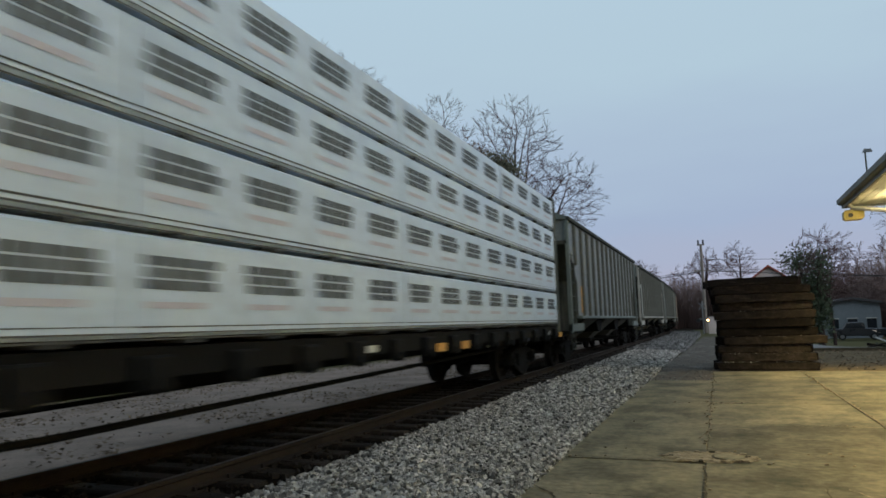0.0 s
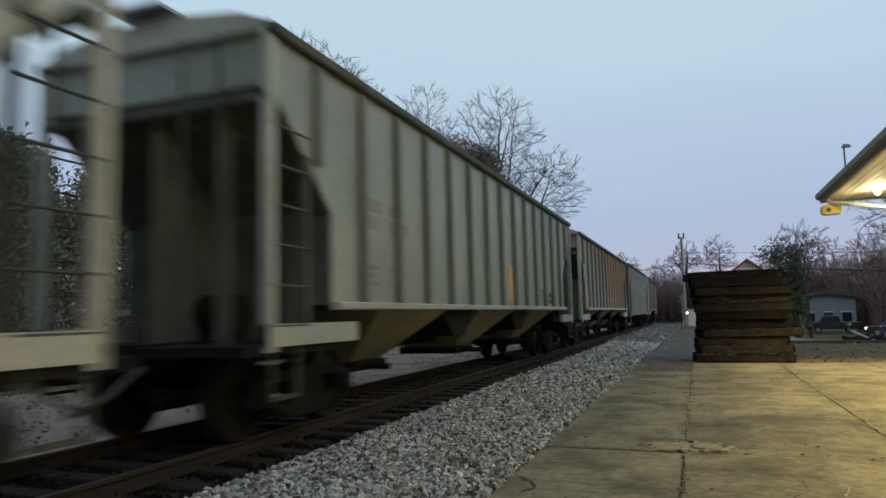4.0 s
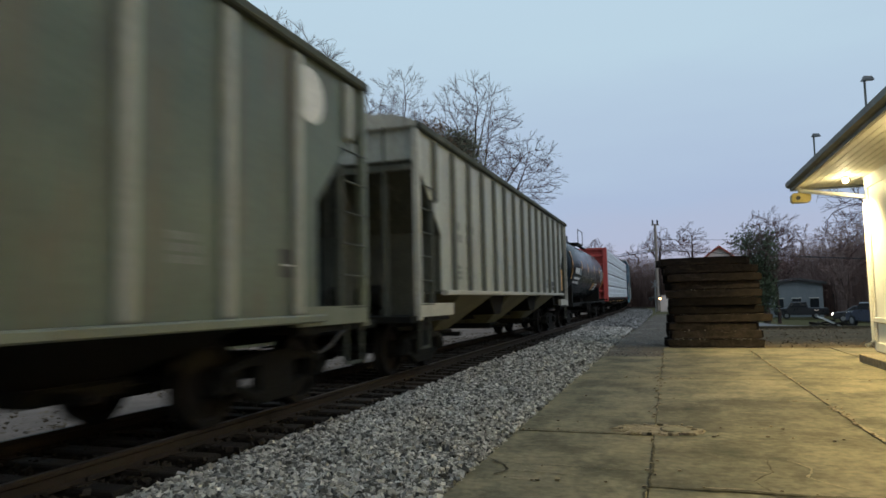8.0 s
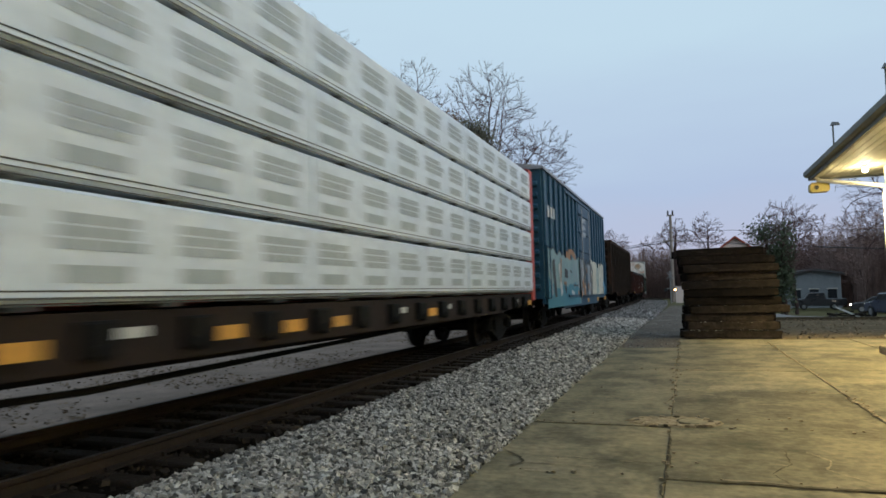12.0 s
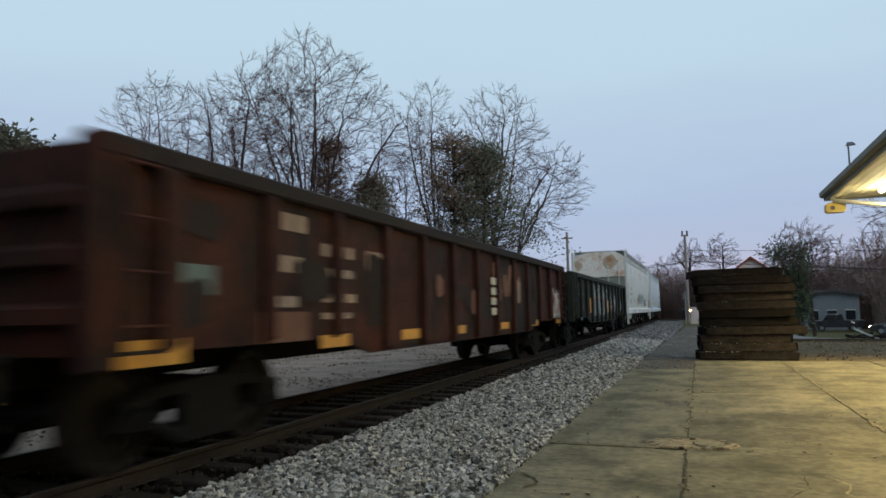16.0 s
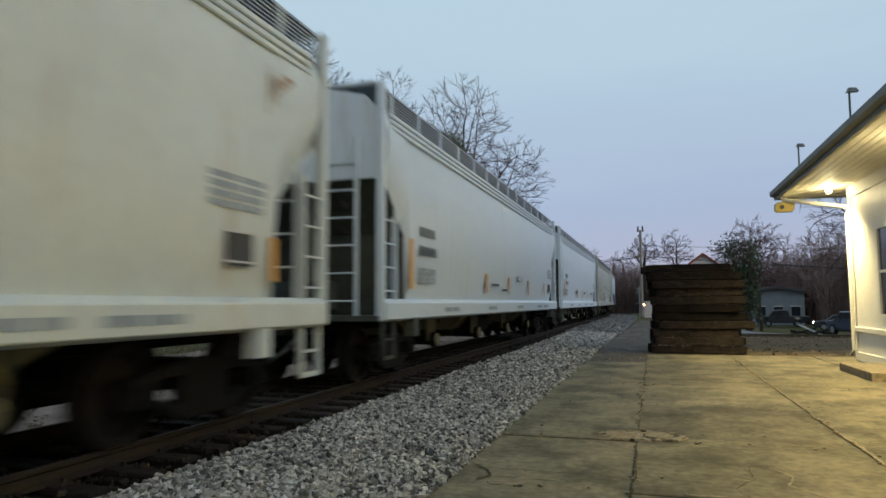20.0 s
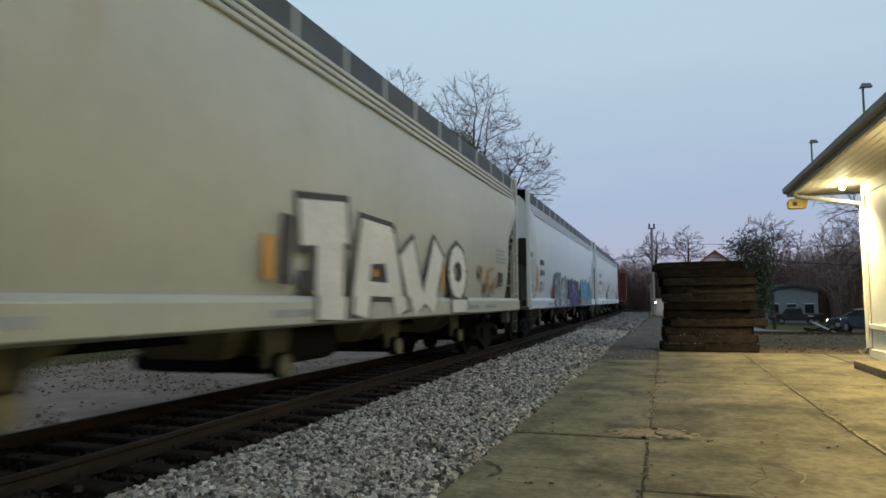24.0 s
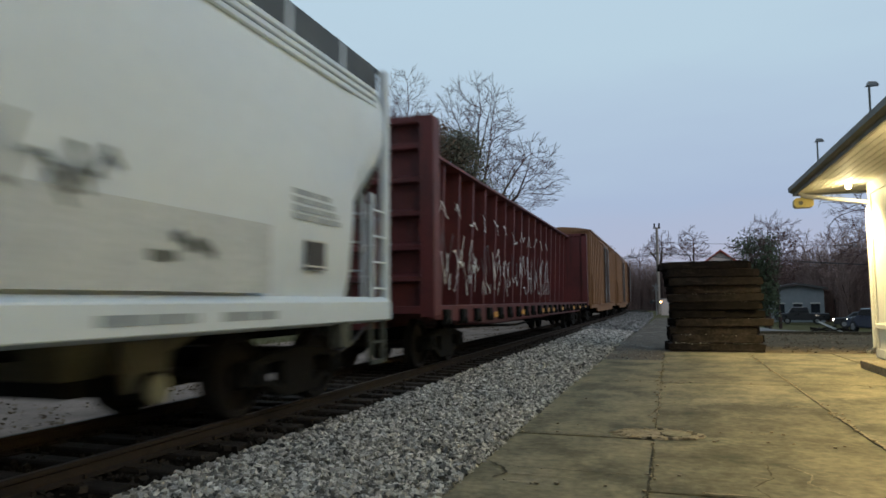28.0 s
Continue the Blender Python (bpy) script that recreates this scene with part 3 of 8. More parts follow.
# ---- mesh builders ----
class G:
    """Collects vertices and faces of one mesh."""

    def __init__(self):
        self.v, self.f = [], []

    def poly(self, pts, flip=False):
        i = len(self.v)
        self.v += [tuple(p) for p in pts]
        ids = list(range(i, i + len(pts)))
        self.f.append(ids[::-1] if flip else ids)
        return self

    def box(self, x0, x1, y0, y1, z0, z1, c=0.0):
        if c > 0:
            ring = [(x0 + c, z0), (x1 - c, z0), (x1, z0 + c), (x1, z1 - c), (x1 - c, z1), (x0 + c, z1), (x0, z1 - c), (x0, z0 + c)]
            return self.prism(ring, y0, y1)
        return self.prism([(x0, z0), (x1, z0), (x1, z1), (x0, z1)], y0, y1)

    def prism(self, ring, a, b, axis="y", ring2=None):
        """Extrudes a ring (x, z for axis y; y, z for axis x; x, y for axis z) from a to b. ring2: the far outline, if it differs."""
        n, i = len(ring), len(self.v)
        put = {"y": lambda p, d: (p[0], d, p[1]), "x": lambda p, d: (d, p[0], p[1]), "z": lambda p, d: (p[0], p[1], d)}[axis]
        self.v += [put(p, a) for p in ring] + [put(p, b) for p in (ring2 or ring)]
        sides = [[i + k, i + (k + 1) % n, i + n + (k + 1) % n, i + n + k] for k in range(n)]
        self.f += sides + [[i + n - 1 - k for k in range(n)], [i + n + k for k in range(n)]]
        return self

    def cyl(self, r, a, b, axis="z", at=(0, 0), n=16, r2=None):
        r2 = r if r2 is None else r2
        ring = [(at[0] + r * math.cos(2 * math.pi * k / n), at[1] + r * math.sin(2 * math.pi * k / n)) for k in range(n)]
        ring2 = [(at[0] + r2 * math.cos(2 * math.pi * k / n), at[1] + r2 * math.sin(2 * math.pi * k / n)) for k in range(n)]
        return self.prism(ring, a, b, axis, ring2)

    def lathe(self, prof, n=28):
        """Turns a profile of (x, radius) about the x axis."""
        i, m = len(self.v), len(prof)
        for x, r in prof:
            self.v += [(x, r * math.cos(2 * math.pi * k / n), r * math.sin(2 * math.pi * k / n)) for k in range(n)]
        for j in range(m - 1):
            self.f += [[i + j * n + k, i + j * n + (k + 1) % n, i + (j + 1) * n + (k + 1) % n, i + (j + 1) * n + k] for k in range(n)]
        self.f += [[i + k for k in reversed(range(n))], [i + (m - 1) * n + k for k in range(n)]]
        return self

    def rod(self, p, q, r=0.02, n=6, r2=None):
        p, q = Vector(p), Vector(q)
        r2 = r if r2 is None else r2
        d = (q - p).normalized()
        u = d.orthogonal().normalized()
        w = d.cross(u)
        i = len(self.v)
        for c, rr in ((p, r), (q, r2)):
            for k in range(n):
                a = 2 * math.pi * k / n
                self.v.append(tuple(c + u * (rr * math.cos(a)) + w * (rr * math.sin(a))))
        self.f += [[i + k, i + (k + 1) % n, i + n + (k + 1) % n, i + n + k] for k in range(n)]
        if n > 3:
            self.f += [[i + n - 1 - k for k in range(n)], [i + n + k for k in range(n)]]
        return self

    def tube(self, pts, r, n=6):
        """One connected tube along the points."""
        pts = [Vector(p) for p in pts]
        i = len(self.v)
        for k, p in enumerate(pts):
            d = (pts[min(k + 1, len(pts) - 1)] - pts[max(k - 1, 0)]).normalized()
            u = (Vector((0, 0, 1)) if abs(d.z) < 0.9 else Vector((1, 0, 0))).cross(d).normalized()
            w = d.cross(u)
            self.v += [tuple(p + u * (r * math.cos(6.2832 * m / n)) + w * (r * math.sin(6.2832 * m / n))) for m in range(n)]
        for k in range(len(pts) - 1):
            self.f += [[i + k * n + m, i + k * n + (m + 1) % n, i + (k + 1) * n + (m + 1) % n, i + (k + 1) * n + m] for m in range(n)]
        self.f += [[i + n - 1 - m for m in range(n)], [len(self.v) - n + m for m in range(n)]]
        return self

    def mesh(self, name, material, smooth=False, bevel=0.0):
        me = bpy.data.meshes.new(name)
        me.from_pydata(self.v, [], self.f)
        bm = bmesh.new()
        bm.from_mesh(me)
        bmesh.ops.recalc_face_normals(bm, faces=bm.faces)
        if bevel:
            bmesh.ops.bevel(bm, geom=[e for e in bm.edges if len(e.link_faces) == 2 and e.calc_face_angle() > 0.7], offset=bevel, segments=1, affect="EDGES")
        for f in bm.faces:
            f.smooth = smooth
        bm.to_mesh(me)
        bm.free()
        me.materials.append(M[material])
        if smooth:
            me.set_sharp_from_angle(angle=radians(38))
        return me


MESHES = {}


def cached(key, make):
    if key not in MESHES:
        MESHES[key] = make()
    return MESHES[key]


def part(name, shape, material, parent=None, label="", smooth=False, bevel=0.0, at=None):
    """Links a G or a ready mesh as one object, under parent if there is one."""
    me = shape if isinstance(shape, bpy.types.Mesh) else shape.mesh(name, material, smooth, bevel)
    ob = new(name, me)
    if parent:
        ob.parent = parent
    if at:
        ob.location = at
    if label:
        ob["label"] = label
    return ob


def thing(name, label, category, group="", at=(0, 0, 0), rz=0.0):
    ob = new(name)
    ob.empty_display_size = 0.3
    ob.matrix_world = pose(*at, 0, 0, rz)
    return tagged(ob, label, category, group)


def smooth_noise(x, y, z, s=1.0):
    return noise.noise(Vector((x * s, y * s, z * s)))


# ---- ground, track and platform ----
def sheet(name, pts, z, material, label="", kind="structure", category=""):
    g = G().poly([(x, y, z) for x, y in pts])
    return tagged(part(name, g, material), label, category, kind=kind)


def ease(a, b, v):
    v = min(1.0, max(0.0, (v - a) / (b - a)))
    return v * v * (3 - 2 * v)


def ground_z(x, y):
    """Level beside the track; it falls away behind the depot's end."""
    z = -0.12 - 1.1 * ease(33, 60, y) * ease(2.5, 9, x)
    return z + 0.04 * smooth_noise(x, y, 0, 0.15)


def terrain(name, xs, ys, lift, material, label, keep=None):
    g = G()
    for y in ys:
        for x in xs:
            g.v.append((x, y, ground_z(x, y) + lift))
    n = len(xs)
    for j in range(len(ys) - 1):
        for k in range(n - 1):
            if keep is None or keep((xs[k] + xs[k + 1]) / 2, (ys[j] + ys[j + 1]) / 2):
                a = j * n + k
                g.f.append([a, a + 1, a + n + 1, a + n])
    return tagged(part(name, g, material, smooth=True), label, kind="structure")


far_out = (70, 100, 150, 250, 500, 1000, 2500)
terrain("ground", [-x for x in reversed(far_out)] + list(range(-56, 57, 2)) + list(far_out), [-2500, -800, -200, -60] + list(range(-30, 131, 3)) + [150, 200, 300, 600, 1200, 4000], 0.0, "grass", "dull winter grass and bare earth")

PLAT_X = -1.74


def strip(name, xs_zs, y0, y1, step, material, label, rough=0.0, along=True):
    """A lengthwise sheet with a cross-section of (x offset from the track's centre, z) that follows the line."""
    g = G()
    n = len(xs_zs)
    ny = int((y1 - y0) / step) + 1
    for j in range(ny + 1):
        y = y0 + (y1 - y0) * j / ny
        cx = line_x(y) if along else TRACK_X
        for x, z in xs_zs:
            g.v.append((cx + x, y, z + (rough * smooth_noise(x, y, 0, 2.3) if rough else 0)))
    for j in range(ny):
        for k in range(n - 1):
            a = j * n + k
            g.f.append([a, a + 1, a + n + 1, a + n])
    return tagged(part(name, g, material), label, kind="structure")


strip("ballast_bed", [(-1.42, 0.0), (-0.8, 0.02), (0, 0.02), (0.8, 0.02), (1.5, 0.03), (2.3, 0.03), (3.0, -0.01), (3.62, -0.04)], -60, 480, 1.5, "ballast", "grey crushed-stone ballast bed", 0.03)
# near-black strip: oil and fines plus the train's shade as colour
strip("track_dirt", [(-1.44, 0.055), (-0.7, 0.055), (0, 0.055), (0.7, 0.055), (1.25, 0.05), (1.5, 0.035)], -60, 200, 1.0, "oily", "oily dirt and fines between the ties, darkened by painted-in shade", 0.02)
strip("far_lane", [(-9.8, -0.13), (-9.0, -0.02), (-6.0, -0.02), (-3.4, 0.0), (-2.2, 0.03), (-1.4, 0.065)], -80, 480, 1.5, "dirt", "bare brown earth lane beyond the track", 0.03)

# rails, in lengths that follow the line
rail_ring = [(-0.07, 0), (0.07, 0), (0.07, 0.012), (0.012, 0.03), (0.012, 0.10), (0.034, 0.115), (0.036, 0.142), (0.028, 0.15), (-0.028, 0.15), (-0.036, 0.142), (-0.034, 0.115), (-0.012, 0.10), (-0.012, 0.03), (-0.07, 0.012)]
for side in (-1, 1):
    rail_thing = thing("rail", "rusty steel rail with a polished head spiked to ties", "rail", "rails of the track")
    y = -60.0
    while y < 470:
        step = 11.9
        g = G()
        ya, yb = y, y + step
        xa, xb = line_x(ya) + side * 0.755, line_x(yb) + side * 0.755
        g.prism([(xa + p[0], RAIL_Z - 0.15 + p[1]) for p in rail_ring], ya, yb, "y", [(xb + p[0], RAIL_Z - 0.15 + p[1]) for p in rail_ring])
        part("rail_length", g, "rail", rail_thing)
        h = G().prism([(xa - 0.026, RAIL_Z - 0.001), (xa + 0.026, RAIL_Z - 0.001), (xa + 0.026, RAIL_Z + 0.003), (xa - 0.026, RAIL_Z + 0.003)], ya, yb, "y", [(xb - 0.026, RAIL_Z - 0.001), (xb + 0.026, RAIL_Z - 0.001), (xb + 0.026, RAIL_Z + 0.003), (xb - 0.026, RAIL_Z + 0.003)])
        part("running_surface", h, "rail_top", rail_thing)
        y += step

# ties
tie_meshes = []
for k in range(6):
    rnd = random.Random(40 + k)
    g = G().prism([(-0.115, 0.0), (0.115, 0.0), (0.115, 0.165), (0.10, 0.18), (-0.10, 0.18), (-0.115, 0.165)], -1.3, 1.3, "x")
    g.v = [(x + rnd.uniform(-0.02, 0.02), y + rnd.uniform(-0.008, 0.008), z + rnd.uniform(-0.006, 0.006)) for x, y, z in g.v]
    tie_meshes.append(g.mesh("tie", "tie", bevel=0.01))
plate_mesh = G().box(-0.18, 0.18, -0.1, 0.1, 0, 0.014).box(-0.14, -0.11, -0.07, -0.04, 0, 0.05).box(0.11, 0.14, 0.04, 0.07, 0, 0.05).mesh("tie_plate", "rail")
rnd = random.Random(5)
y = -12.0
k = 0
while y < 62:
    t = new("tie", tie_meshes[k % 6])
    t.matrix_world = pose(line_x(y) + rnd.uniform(-0.05, 0.05), y + rnd.uniform(-0.03, 0.03), RAIL_Z - 0.15 - 0.18, 0, 0, rnd.uniform(-1.2, 1.2))
    tagged(t, "dark creosoted wooden tie bedded in ballast", "railway tie", "ties of the track")
    if y < 60:
        for s in (-1, 1):
            part("tie_plate", plate_mesh, "", t, at=(s * 0.755, 0, 0.178))
    y += 0.53
    k += 1


far_ties = G()
while y < 200:
    c = line_x(y)
    far_ties.box(c - 1.3, c + 1.3, y - 0.11, y + 0.11, -0.1, RAIL_Z - 0.155)
    y += 0.53
tagged(part("distant_ties", far_ties, "tie"), "dark ties of the distant track", "railway ties", kind="stuff")


# loose stones
def stones(name, count, y0, y1, x_of, size, seed, label, material="stone"):
    rng = np.random.default_rng(seed)
    base = np.array([(-1, -1, -0.7), (1, -1, -0.7), (1, 1, -0.7), (-1, 1, -0.7), (-0.7, -0.8, 0.8), (0.8, -0.7, 0.7), (0.7, 0.8, 0.8), (-0.8, 0.7, 0.7)]) * 0.5
    quads = np.array([(3, 2, 1, 0), (4, 5, 6, 7), (0, 1, 5, 4), (1, 2, 6, 5), (2, 3, 7, 6), (3, 0, 4, 7)])
    ys = y0 + (y1 - y0) * rng.random(count)
    x0, x1 = x_of
    off = x0 + (x1 - x0) * rng.random(count)
    sz = rng.uniform(size[0], size[1], count)[:, None, None] * rng.uniform(0.7, 1.3, (count, 1, 3))
    v = base[None] * sz + rng.uniform(-0.16, 0.16, (count, 8, 3)) * sz
    ang = rng.uniform(-np.pi, np.pi, (3, count))
    for ax in range(3):
        c, s = np.cos(ang[ax])[:, None], np.sin(ang[ax])[:, None]
        a, b = [(1, 2), (0, 2), (0, 1)][ax]
        va, vb = v[:, :, a].copy(), v[:, :, b].copy()
        v[:, :, a], v[:, :, b] = c * va - s * vb, s * va + c * vb
    d = np.abs(off)
    zz = np.interp(d, [0.0, 0.8, 1.5, 2.3, 3.0, 3.62], [0.04, 0.045, 0.035, 0.035, 0.0, -0.03])
    cx = TRACK_X - BEND_K * np.maximum(0, ys - BEND_Y) ** 2 + off
    v += np.stack([cx, ys, zz + rng.uniform(-0.01, 0.05, count)], 1)[:, None, :]
    f = (quads[None] + 8 * np.arange(count)[:, None, None]).reshape(-1, 4)
    me = bpy.data.meshes.new(name)
    me.from_pydata(v.reshape(-1, 3).tolist(), [], f.tolist())
    me.materials.append(M[material])
    return tagged(new(name, me), label, "gravel", kind="stuff")


stones("ballast_stones", 34000, 3.0, 13.0, (1.42, 3.64), (0.026, 0.058), 1, "pale grey angular ballast stones beside the track")
stones("ballast_stones_behind", 11000, -14.0, 3.0, (1.42, 3.64), (0.05, 0.1), 8, "pale grey angular ballast stones beside the track")
stones("ballast_stones_beyond", 22000, 13.0, 34.0, (1.42, 3.66), (0.045, 0.085), 2, "pale grey angular ballast stones beside the track")
stones("ballast_stones_between_rails", 5000, 3.0, 30.0, (-1.3, 1.35), (0.03, 0.06), 3, "oily ballast stones between the rails, with shade in their colour", "oily_stone")
stones("ballast_stones_far", 8000, 34.0, 80.0, (1.2, 3.8), (0.1, 0.18), 4, "pale grey ballast stones along the distant track", "stone_far")

def litter(name, count, x_of, y_of, size, material, seed, label, tall=0.0):
    rng = random.Random(seed)
    g = G()
    for _ in range(count):
        x, y = TRACK_X + rng.uniform(*x_of), rng.uniform(*y_of)
        if smooth_noise(x, y, seed, 0.7) + rng.uniform(-0.35, 0.35) < 0:
            continue
        w, a = rng.uniform(*size), rng.uniform(0, 6.28)
        u = Vector((math.cos(a) * w, math.sin(a) * w, 0))
        z = np.interp(x - TRACK_X, [-14, -9.8, -9, -6, -3.4, -2.2, -1.4], [-0.13, -0.13, -0.02, -0.02, 0.0, 0.03, 0.065]) + 0.035
        c = Vector((x, y, z))
        if tall:
            tip = c + Vector((rng.gauss(0, 0.06), rng.gauss(0, 0.06), tall * rng.uniform(0.4, 1.2)))
            g.poly([c - u * 0.2, c + u * 0.2, tip])
        else:
            v = Vector((-u.y * 0.6, u.x * 0.6, rng.uniform(-0.012, 0.02)))
            g.poly([c - u, c - v, c + u + Vector((0, 0, rng.uniform(0, 0.02))), c + v])
    return tagged(part(name, g, material), label, "ground litter", kind="stuff")


litter("leaf_litter", 20000, (-12.0, -1.6), (2, 40), (0.02, 0.06), "leaf", 5, "brown and tan dead leaves strewn over bare earth")
litter("winter_weeds", 18000, (-24.0, -7.6), (4, 44), (0.03, 0.07), "weed", 6, "short olive weeds and winter grass beyond the track", 0.16)

# platform slabs: columns along the track, joints across
tagged(part("platform", G().box(PLAT_X, 5.2, -14.0, 21.0, -0.4, -0.035), "crack"), "old concrete station platform with open dirty joints", "platform", kind="structure")
PLATFORM = bpy.data.objects["platform"]
rnd = random.Random(9)


def slab(x0, x1, y0, y1):
    g, z = G(), -0.004 + rnd.uniform(-0.006, 0.006)
    c, q = 0.006, 0.0035
    i = len(g.v)
    tilt = rnd.uniform(-0.004, 0.004)
    for dx, zz in ((0, -0.06), (0, z - c), (c, z)):
        g.v += [(x0 + q + dx, y0 + q + dx, zz), (x1 - q - dx, y0 + q + dx, zz + tilt), (x1 - q - dx, y1 - q - dx, zz + tilt), (x0 + q + dx, y1 - q - dx, zz)]
    for k in range(2):
        for m in range(4):
            g.f.append([i + 4 * k + m, i + 4 * k + (m + 1) % 4, i + 4 * k + 4 + (m + 1) % 4, i + 4 * k + 4 + m])
    g.f.append([i + 8, i + 9, i + 10, i + 11])
    part("concrete_slab", g, "concrete", PLATFORM)


for (x0, x1), cuts in (((PLAT_X, -0.22), (-14, -9.5, -4.5, 0.5, 3.6, 6.25, 7.87, 13.2, 18.0)), ((-0.22, 1.96), (-14, -9, -4, 0.6, 3.4, 5.75, 8.15, 10.68, 13.3, 18.4, 21.0)), ((1.96, 4.1), (-14, -9, -4, 0.4, 3.2, 5.7, 8.45, 13.6, 18.4, 21.0)), ((4.1, 5.2), (-14, -6, 2, 10, 21.0))):
    for a, b in zip(cuts, cuts[1:]):
        slab(x0, x1, a, b)

# asphalt, road and lawn past the platform
sheet("dark_apron", [(-1.9, 17.2), (-0.2, 17.6), (-0.2, 21.2), (2.2, 21.2), (2.4, 26), (1.4, 33), (0.6, 60), (-1.2, 60), (-1.6, 30)], -0.022, "asphalt", "dark worn gravelly asphalt between track and lawn")
sheet("lawn", [(2.2, 21.2), (5.3, 21.2), (30, 21.2), (30, 33), (3.0, 32.5), (2.4, 26)], -0.03, "lawn", "dull yellowish winter grass with bare patches")
grit = G()
r = random.Random(14)
for k in range(1300):
    x, y, w = r.uniform(-1.7, 2.2), 17.4 + 34 * r.random() ** 1.6, r.uniform(0.012, 0.04)
    if y < 21.6 and x > -0.25:
        continue
    a = r.uniform(0, 3.14)
    u, v = Vector((math.cos(a) * w, math.sin(a) * w, 0)), Vector((-math.sin(a) * w, math.cos(a) * w, 0)) * r.uniform(0.5, 1)
    c = Vector((x, y, -0.02))
    tip = c + Vector((0, 0, w * r.uniform(0.5, 1.0)))
    for p, q in ((c - u, c - v), (c - v, c + u), (c + u, c + v), (c + v, c - u)):
        grit.poly([p, q, tip])
tagged(part("loose_grit", grit, "stone_far"), "loose pale grit on worn asphalt", "gravel", kind="stuff")
terrain("road", [0.4 + 0.8 * k for k in range(60)], [33 + 0.9 * k for k in range(40)], 0.05, "road_grey", "pale grey asphalt road and parking area", lambda x, y: y > 33.5 + 0.02 * x and (y < 58 + 0.2 * x) and x > 0.6 + (y - 33) * 0.03)
kerb = G()
for k in range(24):
    x = 1.6 + k * 0.85
    kerb.box(x, x + 0.83, 33.0 + 0.02 * x, 33.25 + 0.02 * x, ground_z(x, 33) - 0.2, ground_z(x, 33) + 0.18)
tagged(part("kerb", kerb, "crack"), "dark low kerb along the road's edge", kind="structure")


# ---- depot ----
depot = thing("depot", "white-painted railway depot with deep lit eaves", "station building", at=(0, 0, 0))
WX, WY, EX, EY, SOF = 4.87, 19.7, 3.36, 21.2, 4.42
part("wall", G().box(WX, WX + 0.2, -16, WY, 0, SOF), "white_wall", depot)
part("wall", G().box(WX, 12.0, WY - 0.2, WY - 0.002, 0, SOF - 0.002).box(WX, 12.0, -16, -15.8, 0, SOF).box(11.8, 12, -16, WY, 0, SOF), "white_wall", depot)
part("corner_board", G().box(WX - 0.03, WX + 0.16, WY - 0.16, WY + 0.03, 0.12, SOF), "white_wall", depot, bevel=0.01)
part("water_table", G().box(WX - 0.05, WX, -16, WY + 0.05, 0.74, 0.86, 0.01), "white_wall", depot)
part("base_board", G().box(WX - 0.035, WX, -16, WY + 0.035, 0.02, 0.24, 0.01), "white_wall", depot)
sof = part("soffit", G().box(EX + 0.06, WX + 0.01, -16, EY - 0.06, SOF, SOF + 0.03), "soffit", depot, "cream-painted boarded soffit")
part("soffit_end", G().box(WX + 0.01, 13, WY, EY - 0.06, SOF, SOF + 0.03), "soffit", depot)
for k in range(9):
    x = EX + 0.16 + k * 0.17
    part("soffit_board", G().box(x, x + 0.155, -16, EY - 0.1, SOF - 0.012, SOF - 0.001), "soffit", sof)
part("frieze", G().box(WX - 0.04, WX, -16, WY + 0.04, SOF - 0.32, SOF - 0.014, 0.008), "white_wall", depot)
part("fascia", G().box(EX + 0.02, EX + 0.06, -16, EY, SOF - 0.06, SOF + 0.17).box(EX, 13, EY - 0.05, EY, SOF - 0.06, SOF + 0.17), "gutter", depot)
part("gutter", G().prism([(EX - 0.11, SOF + 0.17), (EX - 0.1, SOF + 0.06), (EX - 0.03, SOF + 0.02), (EX + 0.02, SOF + 0.02), (EX + 0.02, SOF + 0.17), (EX, SOF + 0.17), (EX - 0.01, SOF + 0.06), (EX - 0.08, SOF + 0.09), (EX - 0.09, SOF + 0.17)], -16, EY + 0.02), "gutter", depot)
# unseen ridge, height made up: set high to shade the nearest cars
ridge_x, ridge_z = 8.6, 8.2
roof = part("roof", G().prism([(EX - 0.1, SOF + 0.18), (ridge_x, ridge_z), (13.1, SOF + 0.18), (13.0, SOF + 0.1), (EX, SOF + 0.1)], -16.5, EY - 4.9, "y").prism([(EX - 0.1, SOF + 0.18), (ridge_x, ridge_z), (13.1, SOF + 0.18), (13.0, SOF + 0.1), (EX, SOF + 0.1)], EY - 4.9, EY + 0.05, "y", [(EX - 0.1, SOF + 0.18), (ridge_x, SOF + 0.2), (13.1, SOF + 0.18), (13.0, SOF + 0.1), (EX, SOF + 0.1)]), "roof", depot)
# downspout from the gutter's corner to the wall and down
ds = G()
pts = [(EX + 0.1, EY - 0.25, SOF + 0.03), (EX + 0.22, EY - 0.4, SOF - 0.12), (WX - 0.02, WY - 0.02, SOF - 0.52), (WX - 0.06, WY - 0.04, SOF - 0.7), (WX - 0.06, WY - 0.04, 0.28), (WX - 0.25, WY - 0.1, 0.16)]
ds.tube(pts, 0.055, 8)
part("downspout", ds, "white_wall", depot, smooth=True)
